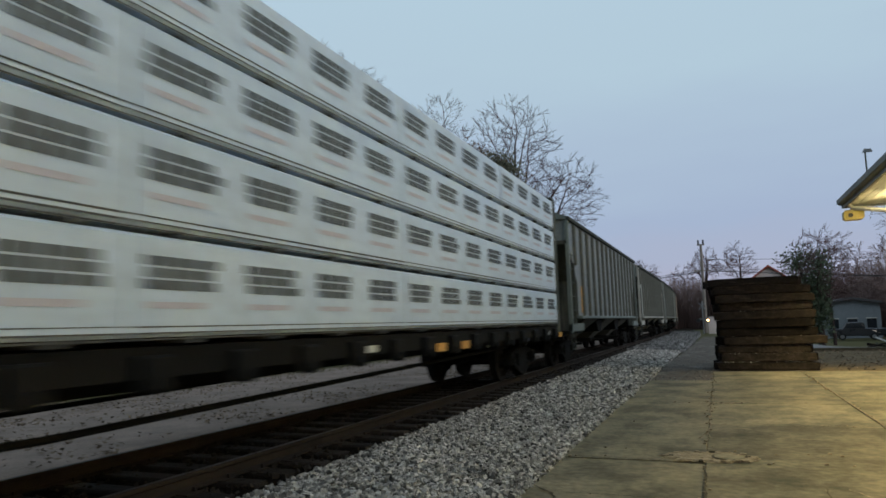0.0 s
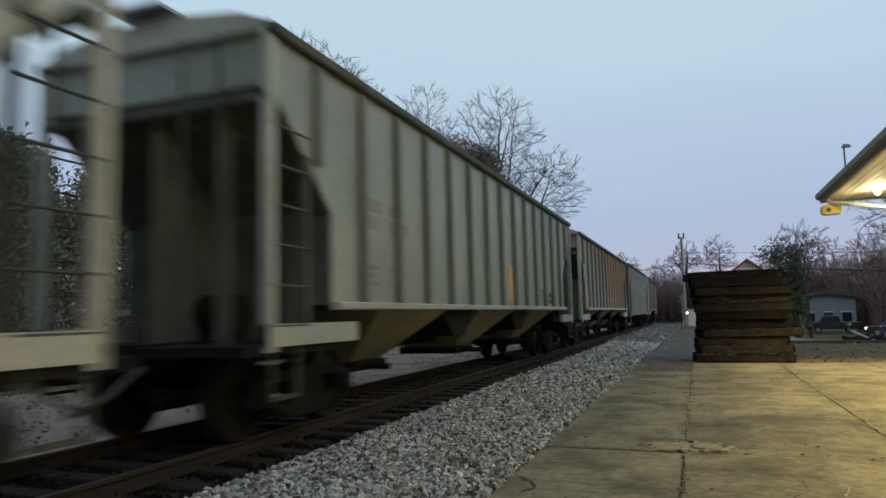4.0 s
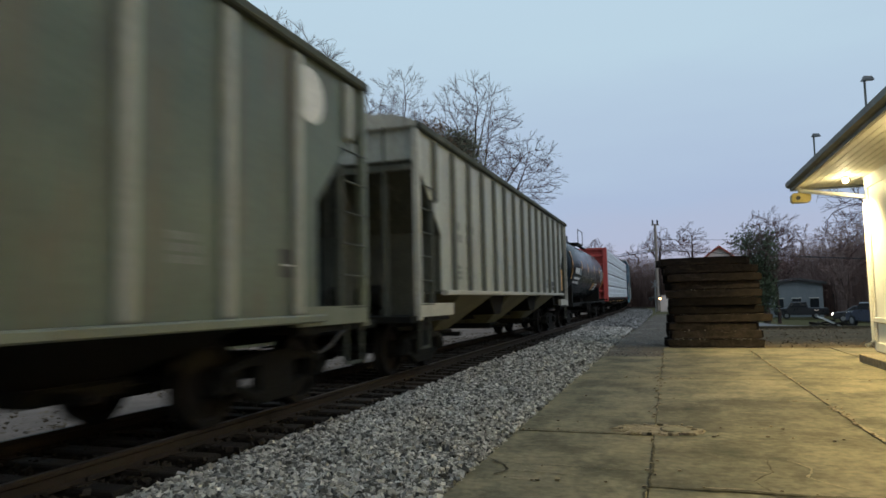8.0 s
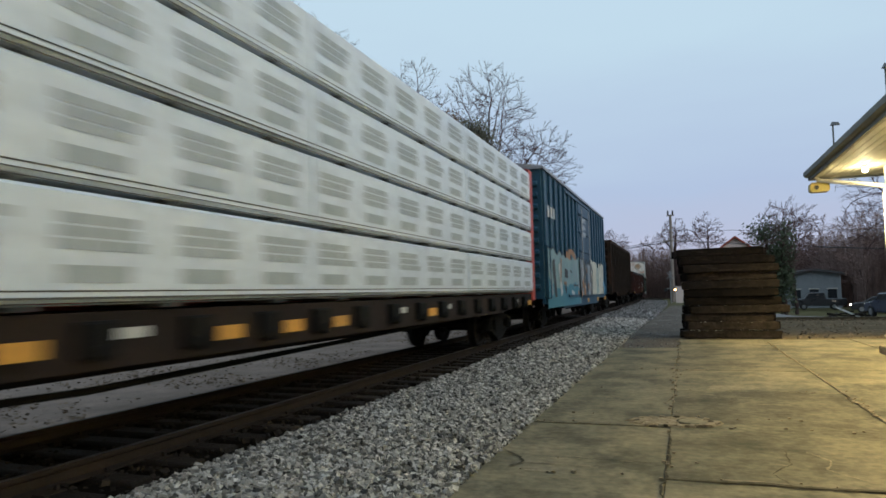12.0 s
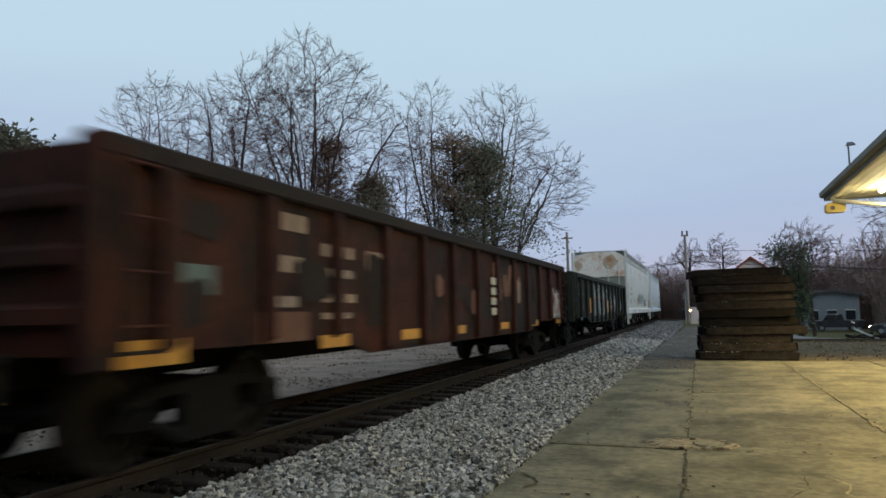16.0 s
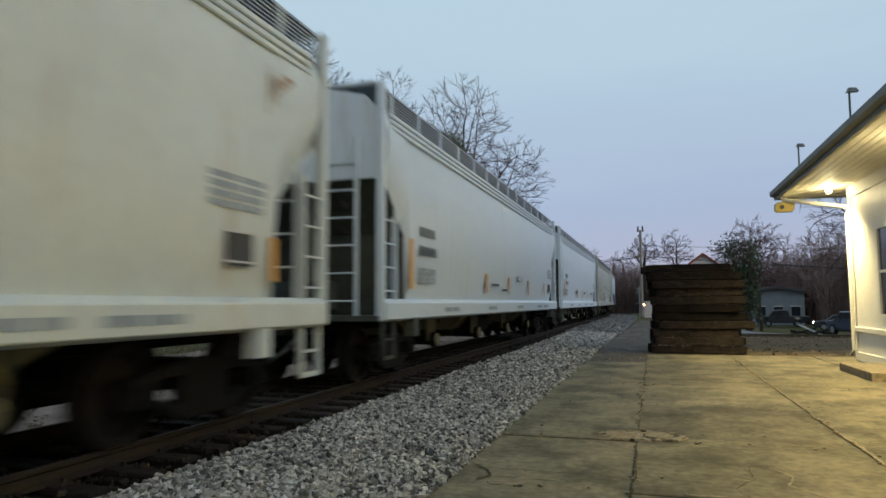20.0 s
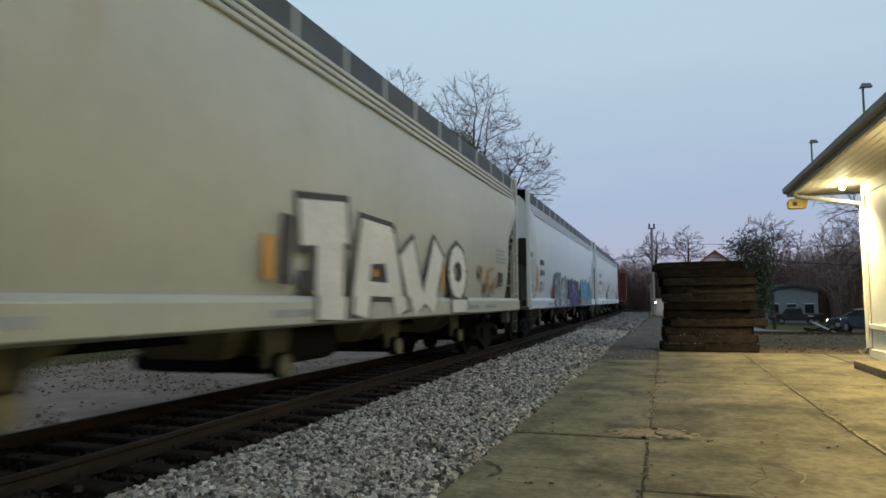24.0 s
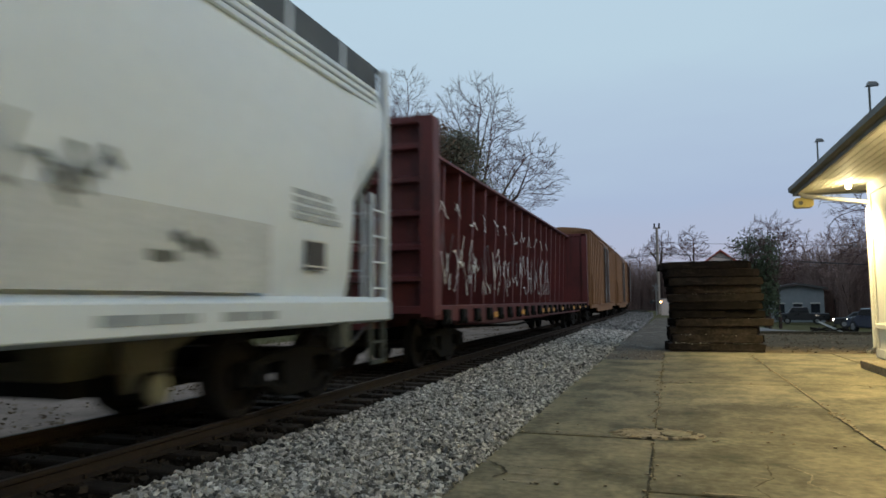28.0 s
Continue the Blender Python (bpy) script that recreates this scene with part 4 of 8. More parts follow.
# door with its frame, and windows, along the track side
for y0, y1 in ((12.6, 13.9),):
    door = part("door", G().box(WX - 0.02, WX - 0.004, y0, y1, 0.16, 2.3), "glass", depot, "dark glazed door in a white frame")
    part("door_frame", G().box(WX - 0.06, WX - 0.002, y0 - 0.14, y0, 0.1, 2.45).box(WX - 0.06, WX - 0.002, y1, y1 + 0.14, 0.1, 2.45).box(WX - 0.06, WX - 0.002, y0 - 0.14, y1 + 0.14, 2.3, 2.46), "white_wall", door)
for y0, y1 in ((16.2, 17.4), (8.6, 9.8), (4.2, 5.4), (-1, 0.2)):
    win = part("window", G().box(WX - 0.02, WX - 0.004, y0, y1, 1.2, 3.1), "glass", depot)
    part("window_frame", G().box(WX - 0.06, WX - 0.002, y0 - 0.1, y0, 1.1, 3.2).box(WX - 0.06, WX - 0.002, y1, y1 + 0.1, 1.1, 3.2).box(WX - 0.06, WX - 0.002, y0, y1, 3.1, 3.2).box(WX - 0.06, WX - 0.002, y0, y1, 1.1, 1.2).box(WX - 0.04, WX - 0.002, y0, y1, 2.12, 2.18), "white_wall", win)
tagged(part("step", G().box(3.85, WX - 0.06, 14.7, 17.0, -0.05, 0.16, 0.015), "patchc", bevel=0.01), "low pale concrete step beside the depot wall", "step")

# eave lamps: flush fittings, warm white, along the soffit
for y in (19.4, 13.4, 7.4, 1.4, -4.6, -10.6):
    fit_x = 4.35
    lamp = thing("soffit_lamp", "lit warm globe lamp under the depot eave", "ceiling lamp", "lamps under the eave", at=(fit_x, y, SOF - 0.013))
    part("base_ring", G().cyl(0.07, -0.035, 0.0, "z", n=20, r2=0.085), "white_wall", lamp, smooth=True)
    globe = G()
    for j in range(7):
        a = math.pi * (0.12 + 0.88 * j / 6)
        globe.v += [(0.075 * math.sin(a) * math.cos(6.2832 * k / 16), 0.075 * math.sin(a) * math.sin(6.2832 * k / 16), -0.1 + 0.075 * math.cos(a)) for k in range(16)]
    for j in range(6):
        globe.f += [[j * 16 + k, j * 16 + (k + 1) % 16, (j + 1) * 16 + (k + 1) % 16, (j + 1) * 16 + k] for k in range(16)]
    part("globe", globe, "lamp_glass", lamp, smooth=True)
    glow = new("globe_light", bpy.data.lights.new("globe_light", "POINT"))
    glow.data.energy, glow.data.color, glow.data.shadow_soft_size = 45, (1.0, 0.84, 0.45), 0.08
    glow.matrix_world = pose(fit_x, y, SOF - 0.26)
    ld = bpy.data.lights.new("soffit_light", "SPOT")
    ld.energy, ld.color, ld.spot_size, ld.spot_blend, ld.shadow_soft_size = 1950, (1.0, 0.81, 0.37), radians(119), 0.95, 0.12
    lo = new("soffit_light", ld)
    lo.matrix_world = look((fit_x, y, SOF - 0.21), (fit_x - 0.3, y, 0))

# floodlight box at the eave's corner
fl = thing("floodlight", "small yellow floodlight box hung under the eave corner", "floodlight", at=(EX + 0.22, EY - 0.2, SOF - 0.06))
part("housing", G().box(-0.24, 0.24, -0.15, 0.15, -0.36, -0.1, 0.05), "yellow_fix", fl)
part("bracket", G().box(-0.05, 0.05, -0.04, 0.04, -0.1, 0.0), "yellow_fix", fl)
part("lens", G().cyl(0.06, -0.165, -0.15, "y", (-0.08, -0.24), 12), "black", fl)

# ---- stack of old ties on the platform's end ----
stack_meshes = []
for k in range(12):
    rnd = random.Random(70 + k)
    L = rnd.uniform(2.3, 2.62)
    hh, ww = rnd.uniform(0.226, 0.239), rnd.uniform(0.215, 0.25)
    g = G()
    n = 11
    for j in range(n + 1):
        x = -L / 2 + L * j / n + (rnd.uniform(-0.03, 0.03) if 0 < j < n else 0)
        c = rnd.uniform(0.004, 0.014)
        drop = rnd.uniform(0, 0.007) + (0.02 if j in (0, n) else 0)
        bow = 0.010 * smooth_noise(x, k, 0, 1.3)
        ring = [(-ww / 2 + 0.015, 0), (ww / 2 - 0.015, 0), (ww / 2, 0.02), (ww / 2, hh - c - drop), (ww / 2 - c, hh - drop), (-ww / 2 + c, hh - drop), (-ww / 2, hh - c - drop), (-ww / 2, 0.02)]
        end = rnd.uniform(-0.03, 0.03) if j in (0, n) else 0
        g.v += [(x + end + (rnd.uniform(-0.025, 0.025) if j in (0, n) else 0), y + bow + rnd.uniform(-0.007, 0.007), z) for y, z in ring]
        if j:
            i = 8 * (j - 1)
            g.f += [[i + m, i + (m + 1) % 8, i + 8 + (m + 1) % 8, i + 8 + m] for m in range(8)]
    g.f += [list(range(8))[::-1], [8 * n + m for m in range(8)]]
    stack_meshes.append(g.mesh("tie", "old_tie"))
rnd = random.Random(21)
for layer in range(11):
    lean_in = rnd.uniform(-0.05, 0.05)
    for row in range(9):
        t = new("tie", stack_meshes[(layer * 5 + row * 7 + (layer * layer) % 5) % 12])
        shift = rnd.uniform(-0.12, 0.12) + lean_in
        if layer == 3 and row == 0:
            shift = 0.24
        if layer >= 8:
            shift -= 0.09
        if layer == 10:
            shift -= 0.14
        t.matrix_world = pose(1.22 + shift, 21.49 + row * 0.262 + rnd.uniform(-0.045, 0.04) + (rnd.uniform(-0.05, 0.05) if row == 0 else 0), layer * 0.2385 + rnd.uniform(-0.004, 0.004), rnd.uniform(-1, 1), rnd.uniform(-0.35, 0.35), rnd.uniform(-1.6, 1.6) + (180 if rnd.random() < 0.5 else 0))
        tagged(t, "old dark creosoted tie in a tall stack", "railway tie", "stacked old ties")
# pale crushed stone caught on the lower layers
rnd = random.Random(33)
g = G()
for k in range(110):
    lay = rnd.choice((1, 1, 1, 2, 4, 7))
    x, y, z, w = rnd.uniform(0.1, 2.3), 21.37 + rnd.uniform(-0.03, 0.05), 0.2385 * lay - rnd.uniform(0.0, 0.03), rnd.uniform(0.005, 0.016)
    g.poly([(x - w, y - 0.012, z), (x + w, y - 0.01, z - w * 0.4), (x + w * 0.8, y - 0.004, z + w), (x - w * 0.6, y - 0.004, z + w * 0.8)])
tagged(part("caught_stones", g, "stone"), "pale stone chips caught between stacked ties", "gravel", kind="stuff")

# marks on the platform: round cover in a rough patch, cracks, pale chips
patch = thing("utility_cover", "round utility cover set in a rough pale concrete patch", "utility cover", at=(-0.18, 8.10, 0.006))
rnd = random.Random(12)
n = 44
rough = [rnd.uniform(0.82, 1.14) for _ in range(n)]
rings = []
for f, z in ((1.0, -0.004), (0.93, 0.016), (0.8, 0.020), (0.6, 0.008), (0.3, 0.006)):
    rings.append([(0.50 * f * math.cos(6.2832 * k / n) * (1 + (rough[k] - 1) * f), 0.29 * f * math.sin(6.2832 * k / n) * (1 + (rough[k] - 1) * f), z + rnd.uniform(-0.007, 0.007) * (f < 1)) for k in range(n)])
g = G()
for rg_ in rings:
    g.v += rg_
for j in range(len(rings) - 1):
    g.f += [[j * n + k, j * n + (k + 1) % n, (j + 1) * n + (k + 1) % n, (j + 1) * n + k] for k in range(n)]
g.f.append([4 * n + k for k in range(n)])
part("rough_patch", g, "patchc", patch)
part("cover", G().cyl(0.16, 0.0, 0.016, "z", (0.2, 0.03), 26), "concrete", patch, smooth=True)
part("rim", G().cyl(0.185, 0.0, 0.013, "z", (0.2, 0.03), 26), "crack", patch, smooth=True)
for k in range(26):
    a = rnd.uniform(0, 6.28)
    x, y, w = 0.44 * math.cos(a) * rnd.uniform(0.8, 1.1), 0.25 * math.sin(a) * rnd.uniform(0.8, 1.1), rnd.uniform(0.012, 0.035)
    part("crumb", G().prism([(x - w, y - w * 0.7), (x + w * 0.9, y - w), (x + w, y + w * 0.6), (x - w * 0.5, y + w)], 0.0, 0.014 + w * 0.4, "z"), "patchc" if k % 3 else "crack", patch)


def crack(points, width, seed, material="crack"):
    """A ragged ribbon that wanders along the points and thins out at its ends."""
    r = random.Random(seed)
    path = []
    for (x0, y0), (x1, y1) in zip(points, points[1:]):
        n = max(4, int(math.hypot(x1 - x0, y1 - y0) / 0.045))
        path += [(x0 + (x1 - x0) * k / n, y0 + (y1 - y0) * k / n) for k in range(n)]
    path.append(points[-1])
    g = G()
    wob = 0.0
    for k, (x, y) in enumerate(path):
        x1, y1 = path[min(k + 1, len(path) - 1)]
        x0, y0 = path[max(k - 1, 0)]
        d = Vector((x1 - x0, y1 - y0)).normalized()
        wob = 0.8 * wob + r.gauss(0, 0.007)
        taper = min(1.0, 0.25 + 4.0 * min(k, len(path) - 1 - k) / len(path))
        wa, wb = (width * taper * r.uniform(0.1, 1.1) / 2 for _ in range(2))
        g.v += [(x - d.y * (wa + wob), y + d.x * (wa + wob), 0.0085), (x + d.y * (wb - wob), y - d.x * (wb - wob), 0.0085)]
        if k:
            i = len(g.v) - 4
            g.f.append([i, i + 1, i + 3, i + 2])
    part("crack" if material == "crack" else "chipped_edge", g, material, PLATFORM)


crack([(-1.72, 6.4), (-1.5, 6.2), (-1.42, 6.0), (-1.5, 5.8)], 0.05, 1)
crack([(-1.5, 6.22), (-1.0, 6.22), (-0.3, 6.2)], 0.018, 2)
crack([(0.75, 7.0), (0.78, 6.4), (0.6, 6.05), (0.7, 5.7)], 0.015, 3)
crack([(0.3, 9.7), (0.8, 9.55), (1.25, 9.62)], 0.012, 4)
crack([(-1.7, 10.2), (-1.2, 10.3), (-0.25, 10.25)], 0.01, 5)
crack([(2.2, 11.0), (2.6, 10.2), (3.6, 9.8)], 0.02, 6)
crack([(-1.35, 5.72), (-1.08, 5.7)], 0.05, 7, "patchc")
crack([(-0.62, 6.18), (-0.48, 6.18)], 0.04, 8, "patchc")
crack([(0.62, 6.4), (0.75, 6.35)], 0.06, 9, "patchc")
crack([(-0.55, 13.3), (0.1, 13.2), (0.35, 13.35)], 0.16, 10, "patchc")
crack([(-1.73, 9.0), (-1.73, 11.0), (-1.73, 13.9)], 0.03, 11, "patchc")
crack([(1.97, 18.2), (1.97, 14.5), (1.96, 11.0), (1.96, 9.0)], 0.035, 12, "patchc")
crack([(1.98, 13.62), (2.3, 13.6)], 0.07, 13, "patchc")
crack([(1.2, 5.6), (1.7, 5.62), (2.1, 5.5)], 0.05, 14, "patchc")

crack([(1.96, 5.2), (1.97, 8.0), (1.95, 11.0)], 0.055, 15, "patchc")
crack([(-0.22, 9.0), (-0.21, 11.0), (-0.22, 13.0)], 0.03, 16, "patchc")
crack([(-0.24, 5.0), (-0.20, 6.4), (-0.23, 7.6)], 0.035, 17)
crack([(-1.7, 7.88), (-0.9, 7.86), (-0.6, 7.9)], 0.035, 18)
crack([(0.5, 10.68), (1.1, 10.66), (1.9, 10.7)], 0.03, 19)
crack([(2.0, 8.45), (2.8, 8.42), (3.6, 8.46)], 0.03, 20)
crack([(0.1, 10.1), (0.5, 9.9), (1.0, 9.95)], 0.022, 21)
crack([(-0.15, 5.75), (0.8, 5.72), (1.9, 5.76)], 0.05, 22)
crack([(0.2, 5.78), (0.5, 5.8)], 0.05, 23, "patchc")
crack([(0.95, 6.9), (1.1, 6.6), (1.02, 6.3), (1.3, 5.95)], 0.03, 24, "patchc")
crack([(-1.45, 5.95), (-1.0, 5.98), (-0.75, 5.93)], 0.035, 25, "patchc")

crumbs = random.Random(88)
g = G()
for k in range(240):
    jx = crumbs.choice((-0.22, 1.96, None))
    x, y = (jx + crumbs.gauss(0, 0.03), crumbs.uniform(4.5, 20)) if jx is not None else (crumbs.uniform(-1.7, 3.5), crumbs.choice((5.75, 6.22, 7.88, 8.45, 10.68, 13.25)) + crumbs.gauss(0, 0.05))
    w = crumbs.uniform(0.006, 0.022)
    g.prism([(x - w, y - w * 0.7), (x + w * 0.9, y - w), (x + w, y + w * 0.6), (x - w * 0.5, y + w)], 0.004, 0.008 + w * 0.5, "z")
tagged(part("concrete_crumbs", g, "patchc"), "pale concrete crumbs and grit along the joints", "gravel", kind="stuff")

# fixtures on the roof's edge
for y in (17.3, 13.0, 8.6):
    f = thing("roof_edge_lamp", "small hooded lamp on a short pipe at the roof's edge", "roof lamp", "lamps on the roof edge", at=(3.3, y, 4.56))
    part("pipe", G().rod((0, 0, 0), (0, 0, 0.5), 0.018, 8), "gutter", f)
    part("hood", G().prism([(-0.05, 0.5), (0.14, 0.5), (0.1, 0.56), (-0.02, 0.57)], -0.05, 0.05), "galv", f)


# ---- trees ----
def tree_mesh(seed, top, crown, fork, trunk_r=0.26, limbs=4, points=520, twig=0.0085, step=0.5):
    """A bare winter tree: limbs reach from a fork into a crown (centre x, y, z and three half-widths), branches fill it, twigs tip them.
    Returns trunk, crown and places along the stout branches."""
    rng = np.random.default_rng(seed)
    c, h = np.array(crown[:3]), np.array(crown[3:])
    pos, par = [np.array((0.0, 0.0, -0.3))], [-1]

    def extend(start, goal, wig):
        n = max(2, int(np.linalg.norm(goal - pos[start]) / step))
        p0, at = pos[start], start
        sway = rng.normal(0, wig, 3) * np.array((1, 1, 0.3))
        for k in range(1, n + 1):
            f = k / n
            pos.append(p0 + (goal - p0) * f + sway * math.sin(math.pi * f) + rng.normal(0, 0.03, 3))
            par.append(at)
            at = len(pos) - 1
        return at

    first = extend(0, np.array((c[0] * 0.15, c[1] * 0.15, fork)), 0.12)
    for k in range(limbs):
        a = 6.2832 * (k + rng.uniform(-0.25, 0.25)) / limbs
        out = 0.12 if k == 0 else rng.uniform(0.4, 0.75)
        goal = c + h * np.array((out * math.cos(a), out * math.sin(a), rng.uniform(0.0, 0.45) if k else 0.55))
        extend(max(1, first - rng.integers(0, 3)), goal, 0.35)
    pts = rng.normal(size=(points, 3))
    pts = c + h * pts / np.linalg.norm(pts, axis=1)[:, None] * rng.random((points, 1)) ** 0.42
    lump = np.array([smooth_noise(*(q * 0.55), 1.0) for q in pts])
    pts = pts[lump > -0.28]
    P = np.array(pos)
    d = np.linalg.norm(pts[:, None] - P[None], axis=2)
    near, dist = d.argmin(1), d.min(1)
    kids = [0] * len(pos)
    for _ in range(42):
        if not len(pts):
            break
        pull = {}
        for a, n in enumerate(near):
            v = pts[a] - pos[n]
            pull[n] = pull.get(n, 0) + v / (np.linalg.norm(v) + 1e-6)
        fresh = []
        for n, v in pull.items():
            if kids[n] >= 3:
                continue
            lead = pos[n] - pos[par[n]] if par[n] >= 0 else np.array((0, 0, 1.0))
            lead = lead / (np.linalg.norm(lead) + 1e-6)
            v = v / (np.linalg.norm(v) + 1e-6) + (0.9 if kids[n] == 0 else 0.25) * lead + np.array((0, 0, 0.16)) + rng.normal(0, 0.06, 3)
            pos.append(pos[n] + step * v / np.linalg.norm(v))
            par.append(int(n))
            kids[n] += 1
            kids.append(0)
            fresh.append(len(pos) - 1)
        if not fresh:
            break
        d = np.linalg.norm(pts[:, None] - np.array([pos[q] for q in fresh])[None], axis=2)
        m, md = d.argmin(1), d.min(1)
        closer = md < dist
        near = np.where(closer, np.array(fresh)[m], near)
        dist = np.minimum(dist, md)
        alive = dist > step * 1.15
        pts, near, dist = pts[alive], near[alive], dist[alive]
    n = len(pos)
    area = [0.0] * n
    ends = [True] * n
    for q in range(n - 1, 0, -1):
        ends[par[q]] = False
        area[q] = area[q] or twig ** 2.1
        area[par[q]] += area[q]
    rad = [a ** (1 / 2.1) for a in area]
    k = trunk_r / rad[0]
    rad = [max(twig, 0.8 * r * k * (r / rad[0]) ** 0.25 if r < rad[0] else trunk_r) for r in rad]
    trunk, fine, along = G(), G(), []
    for q in range(1, n):
        r0, r1 = min(rad[par[q]], rad[q] * 1.5), rad[q]
        stout = r1 > 0.05
        (trunk if stout else fine).rod(pos[par[q]], pos[q], r0, 7 if r1 > 0.1 else (5 if stout else 3), r1)
        if r1 > 0.03:
            along.append(Vector(pos[q]))
        if r1 < twig * 2.6:
            d0 = pos[q] - pos[par[q]]
            d0 = d0 / (np.linalg.norm(d0) + 1e-6)
            for _ in range(4 if ends[q] else 2):
                v = d0 + rng.normal(0, 0.38, 3) + np.array((0, 0, 0.2))
                v = v / np.linalg.norm(v) * rng.uniform(0.5, 1.1) * step * 2.2
                fine.rod(pos[q], pos[q] + v, twig * 0.95, 3, twig * 0.65)
                for f in (0.35, 0.65):
                    w = v * 0.6 + rng.normal(0, 0.2, 3) * step * 1.6
                    b = pos[q] + v * f
                    fine.rod(b, b + w * (1.1 - f), twig * 0.75, 3, twig * 0.55)
    top_now = max(v[2] for v in fine.v)
    for g in (trunk, fine):
        g.v = [(x, y, z * top / top_now) for x, y, z in g.v]
    return trunk, fine, along


def bare_tree(at, seed, top, crown, fork, trunk_r=0.26, limbs=4, points=520, label="tall bare winter tree with fine branching twigs", twig=0.0105, crown_m="twig", step=0.5):
    t = thing("bare_tree", label, "tree", "bare trees", at=at)
    trunk, fine, along = tree_mesh(seed, top, crown, fork, trunk_r, limbs, points, twig, step)
    part("trunk", trunk, "bark", t)
    part("crown", fine, crown_m, t)
    return t, along


def tufts(pts, size, seed, per=7, spread=0.5):
    """Loose clumps of needle or leaf blades."""
    r = random.Random(seed)
    g = G()
    for p in pts:
        for _ in range(per):
            c = Vector(p) + Vector([max(-1.7, min(1.7, r.gauss(0, 1))) * spread for _ in range(3)])
            d = Vector((r.uniform(-1, 1), r.uniform(-1, 1), r.uniform(-0.6, 1))).normalized() * size * r.uniform(0.5, 1.2)
            w = d.orthogonal().normalized() * size * r.uniform(0.15, 0.35)
            g.poly([c - w, c + d * 0.5 - w * 0.6, c + d, c + d * 0.5 + w])
    return g


def pine(at, seed, height, radius, brown=0.35, dense=11, low=0.1, peak=1.3):
    t = thing("pine_tree", "dark olive pine with browned upper boughs and bare vines" if brown > 0.1 else "dark green evergreen beyond the earth lane", "tree", at=at)
    r = random.Random(seed)
    trunk = G().rod((0, 0, -0.3), (0, 0, height * 0.97), 0.24, 8, 0.03)
    boughs = G()
    green, dead = [], []
    for k in range(340 if height > 9 else 170):
        u = low + (0.97 - low) * r.random() ** 0.8
        z = height * u
        a = r.uniform(0, 2 * math.pi)
        R = radius * (1.0 - u) ** (1 / peak) * r.uniform(0.6, 1.12) * (1 + 0.18 * math.sin(3 * a + 1.3 * z)) + 0.25
        tip = Vector((R * math.cos(a), R * math.sin(a), min(height, z + r.uniform(0.0, 0.5))))
        foot = Vector((0, 0, max(0.5, z - 0.15 * R)))
        boughs.rod(foot, tip, 0.035, 4, 0.01)
        kind = dead if r.random() < brown * (1.7 if u > 0.6 else 0.5) else green
        for f in (0.45, 0.65, 0.84, 1.0):
            kind.append(foot.lerp(tip, f))
    part("trunk", trunk, "bark", t)
    part("bough_work", boughs, "bark", t)
    part("needles", tufts(green, 0.24, seed + 1, int(dense * 1.2), 0.34), "needle", t)
    part("browned_needles", tufts(dead, 0.22, seed + 2, max(4, int(dense * 0.8)), 0.34), "needle_brown", t, "browned dry needles")
    return t


# behind the train: place, seed, top, crown's centre and half-widths, height of the fork
bare_tree((-31.0, 34.0, -0.1), 3, 17.9, (-1.7, 0, 13.6, 3.0, 2.4, 4.2), 6.0, 0.2, 5, 640)
bare_tree((-29.6, 34.8, -0.1), 14, 17.4, (0.4, 0, 13.2, 1.9, 2.0, 4.2), 7.0, 0.18, 3, 400)
redtree, spots = bare_tree((-26.4, 35.5, -0.1), 5, 18.5, (-0.2, 0, 13.2, 2.9, 2.6, 5.2), 5.0, 0.24, 5, 800, "bare winter tree with a few reddish dead leaves")
bare_tree((-22.4, 36.0, -0.1), 10, 19.5, (0.1, 0, 13.0, 5.0, 4.2, 6.3), 5.6, 0.34, 8, 1500)
bare_tree((-23.6, 36.8, -0.1), 12, 18.2, (-0.6, 0, 12.6, 2.1, 2.0, 5.5), 5.0, 0.2, 3, 500)
bare_tree((-24.5, 44.0, -0.1), 23, 16.8, (4.6, 0, 13.8, 1.7, 1.4, 3.0), 8.0, 0.16, 2, 260, "slim leaning bare winter tree")
bare_tree((-20.2, 44.6, -0.1), 25, 14.2, (0.4, 0, 10.4, 2.4, 1.8, 3.8), 5.0, 0.13, 4, 400, "slim bare winter tree among pines")
bare_tree((-17.4, 46.0, -0.1), 31, 19.0, (-0.7, 0, 14.4, 2.6, 2.2, 4.6), 7.5, 0.22, 5, 640)
bare_tree((-13.8, 47.5, -0.1), 34, 18.2, (0.7, 0, 13.4, 3.2, 2.6, 4.8), 7.0, 0.28, 6, 820)
bare_tree((-12.6, 48.5, -0.1), 39, 13.9, (2.6, 0, 10.7, 2.7, 2.2, 3.2), 6.5, 0.22, 5, 560, "bare winter tree leaning over towards the track")
part("dead_leaves", tufts([p for p in spots if p.z > 9], 0.16, 77, 14, 0.7), "dead_leaf", redtree, "reddish dead leaves")
pine((-15.2, 43.0, -0.1), 51, 13.8, 3.8, 0.75, 9, 0.1, 2.6)
pine((-13.3, 43.7, -0.1), 54, 12.9, 6.1, 0.12, 14, 0.08, 1.5)
pine((-19.6, 39.5, -0.1), 57, 10.6, 2.2, 0.3, 9, 0.1, 2.2)
pine((-22.3, 38.6, -0.1), 61, 13.4, 2.6, 0.9, 5, 0.35, 2.0)
for k, (x, y, h, w) in enumerate(((-20.5, 14.5, 7.4, 2.6), (-23.0, 17.6, 8.0, 2.8), (-19.5, 11.0, 6.8, 2.4), (-22.5, 21.0, 7.6, 2.6), (-26.0, 12.0, 8.2, 3.0))):
    pine((x, y, -0.1), 200 + k, h, w, 0.05, 24, 0.04, 1.6)
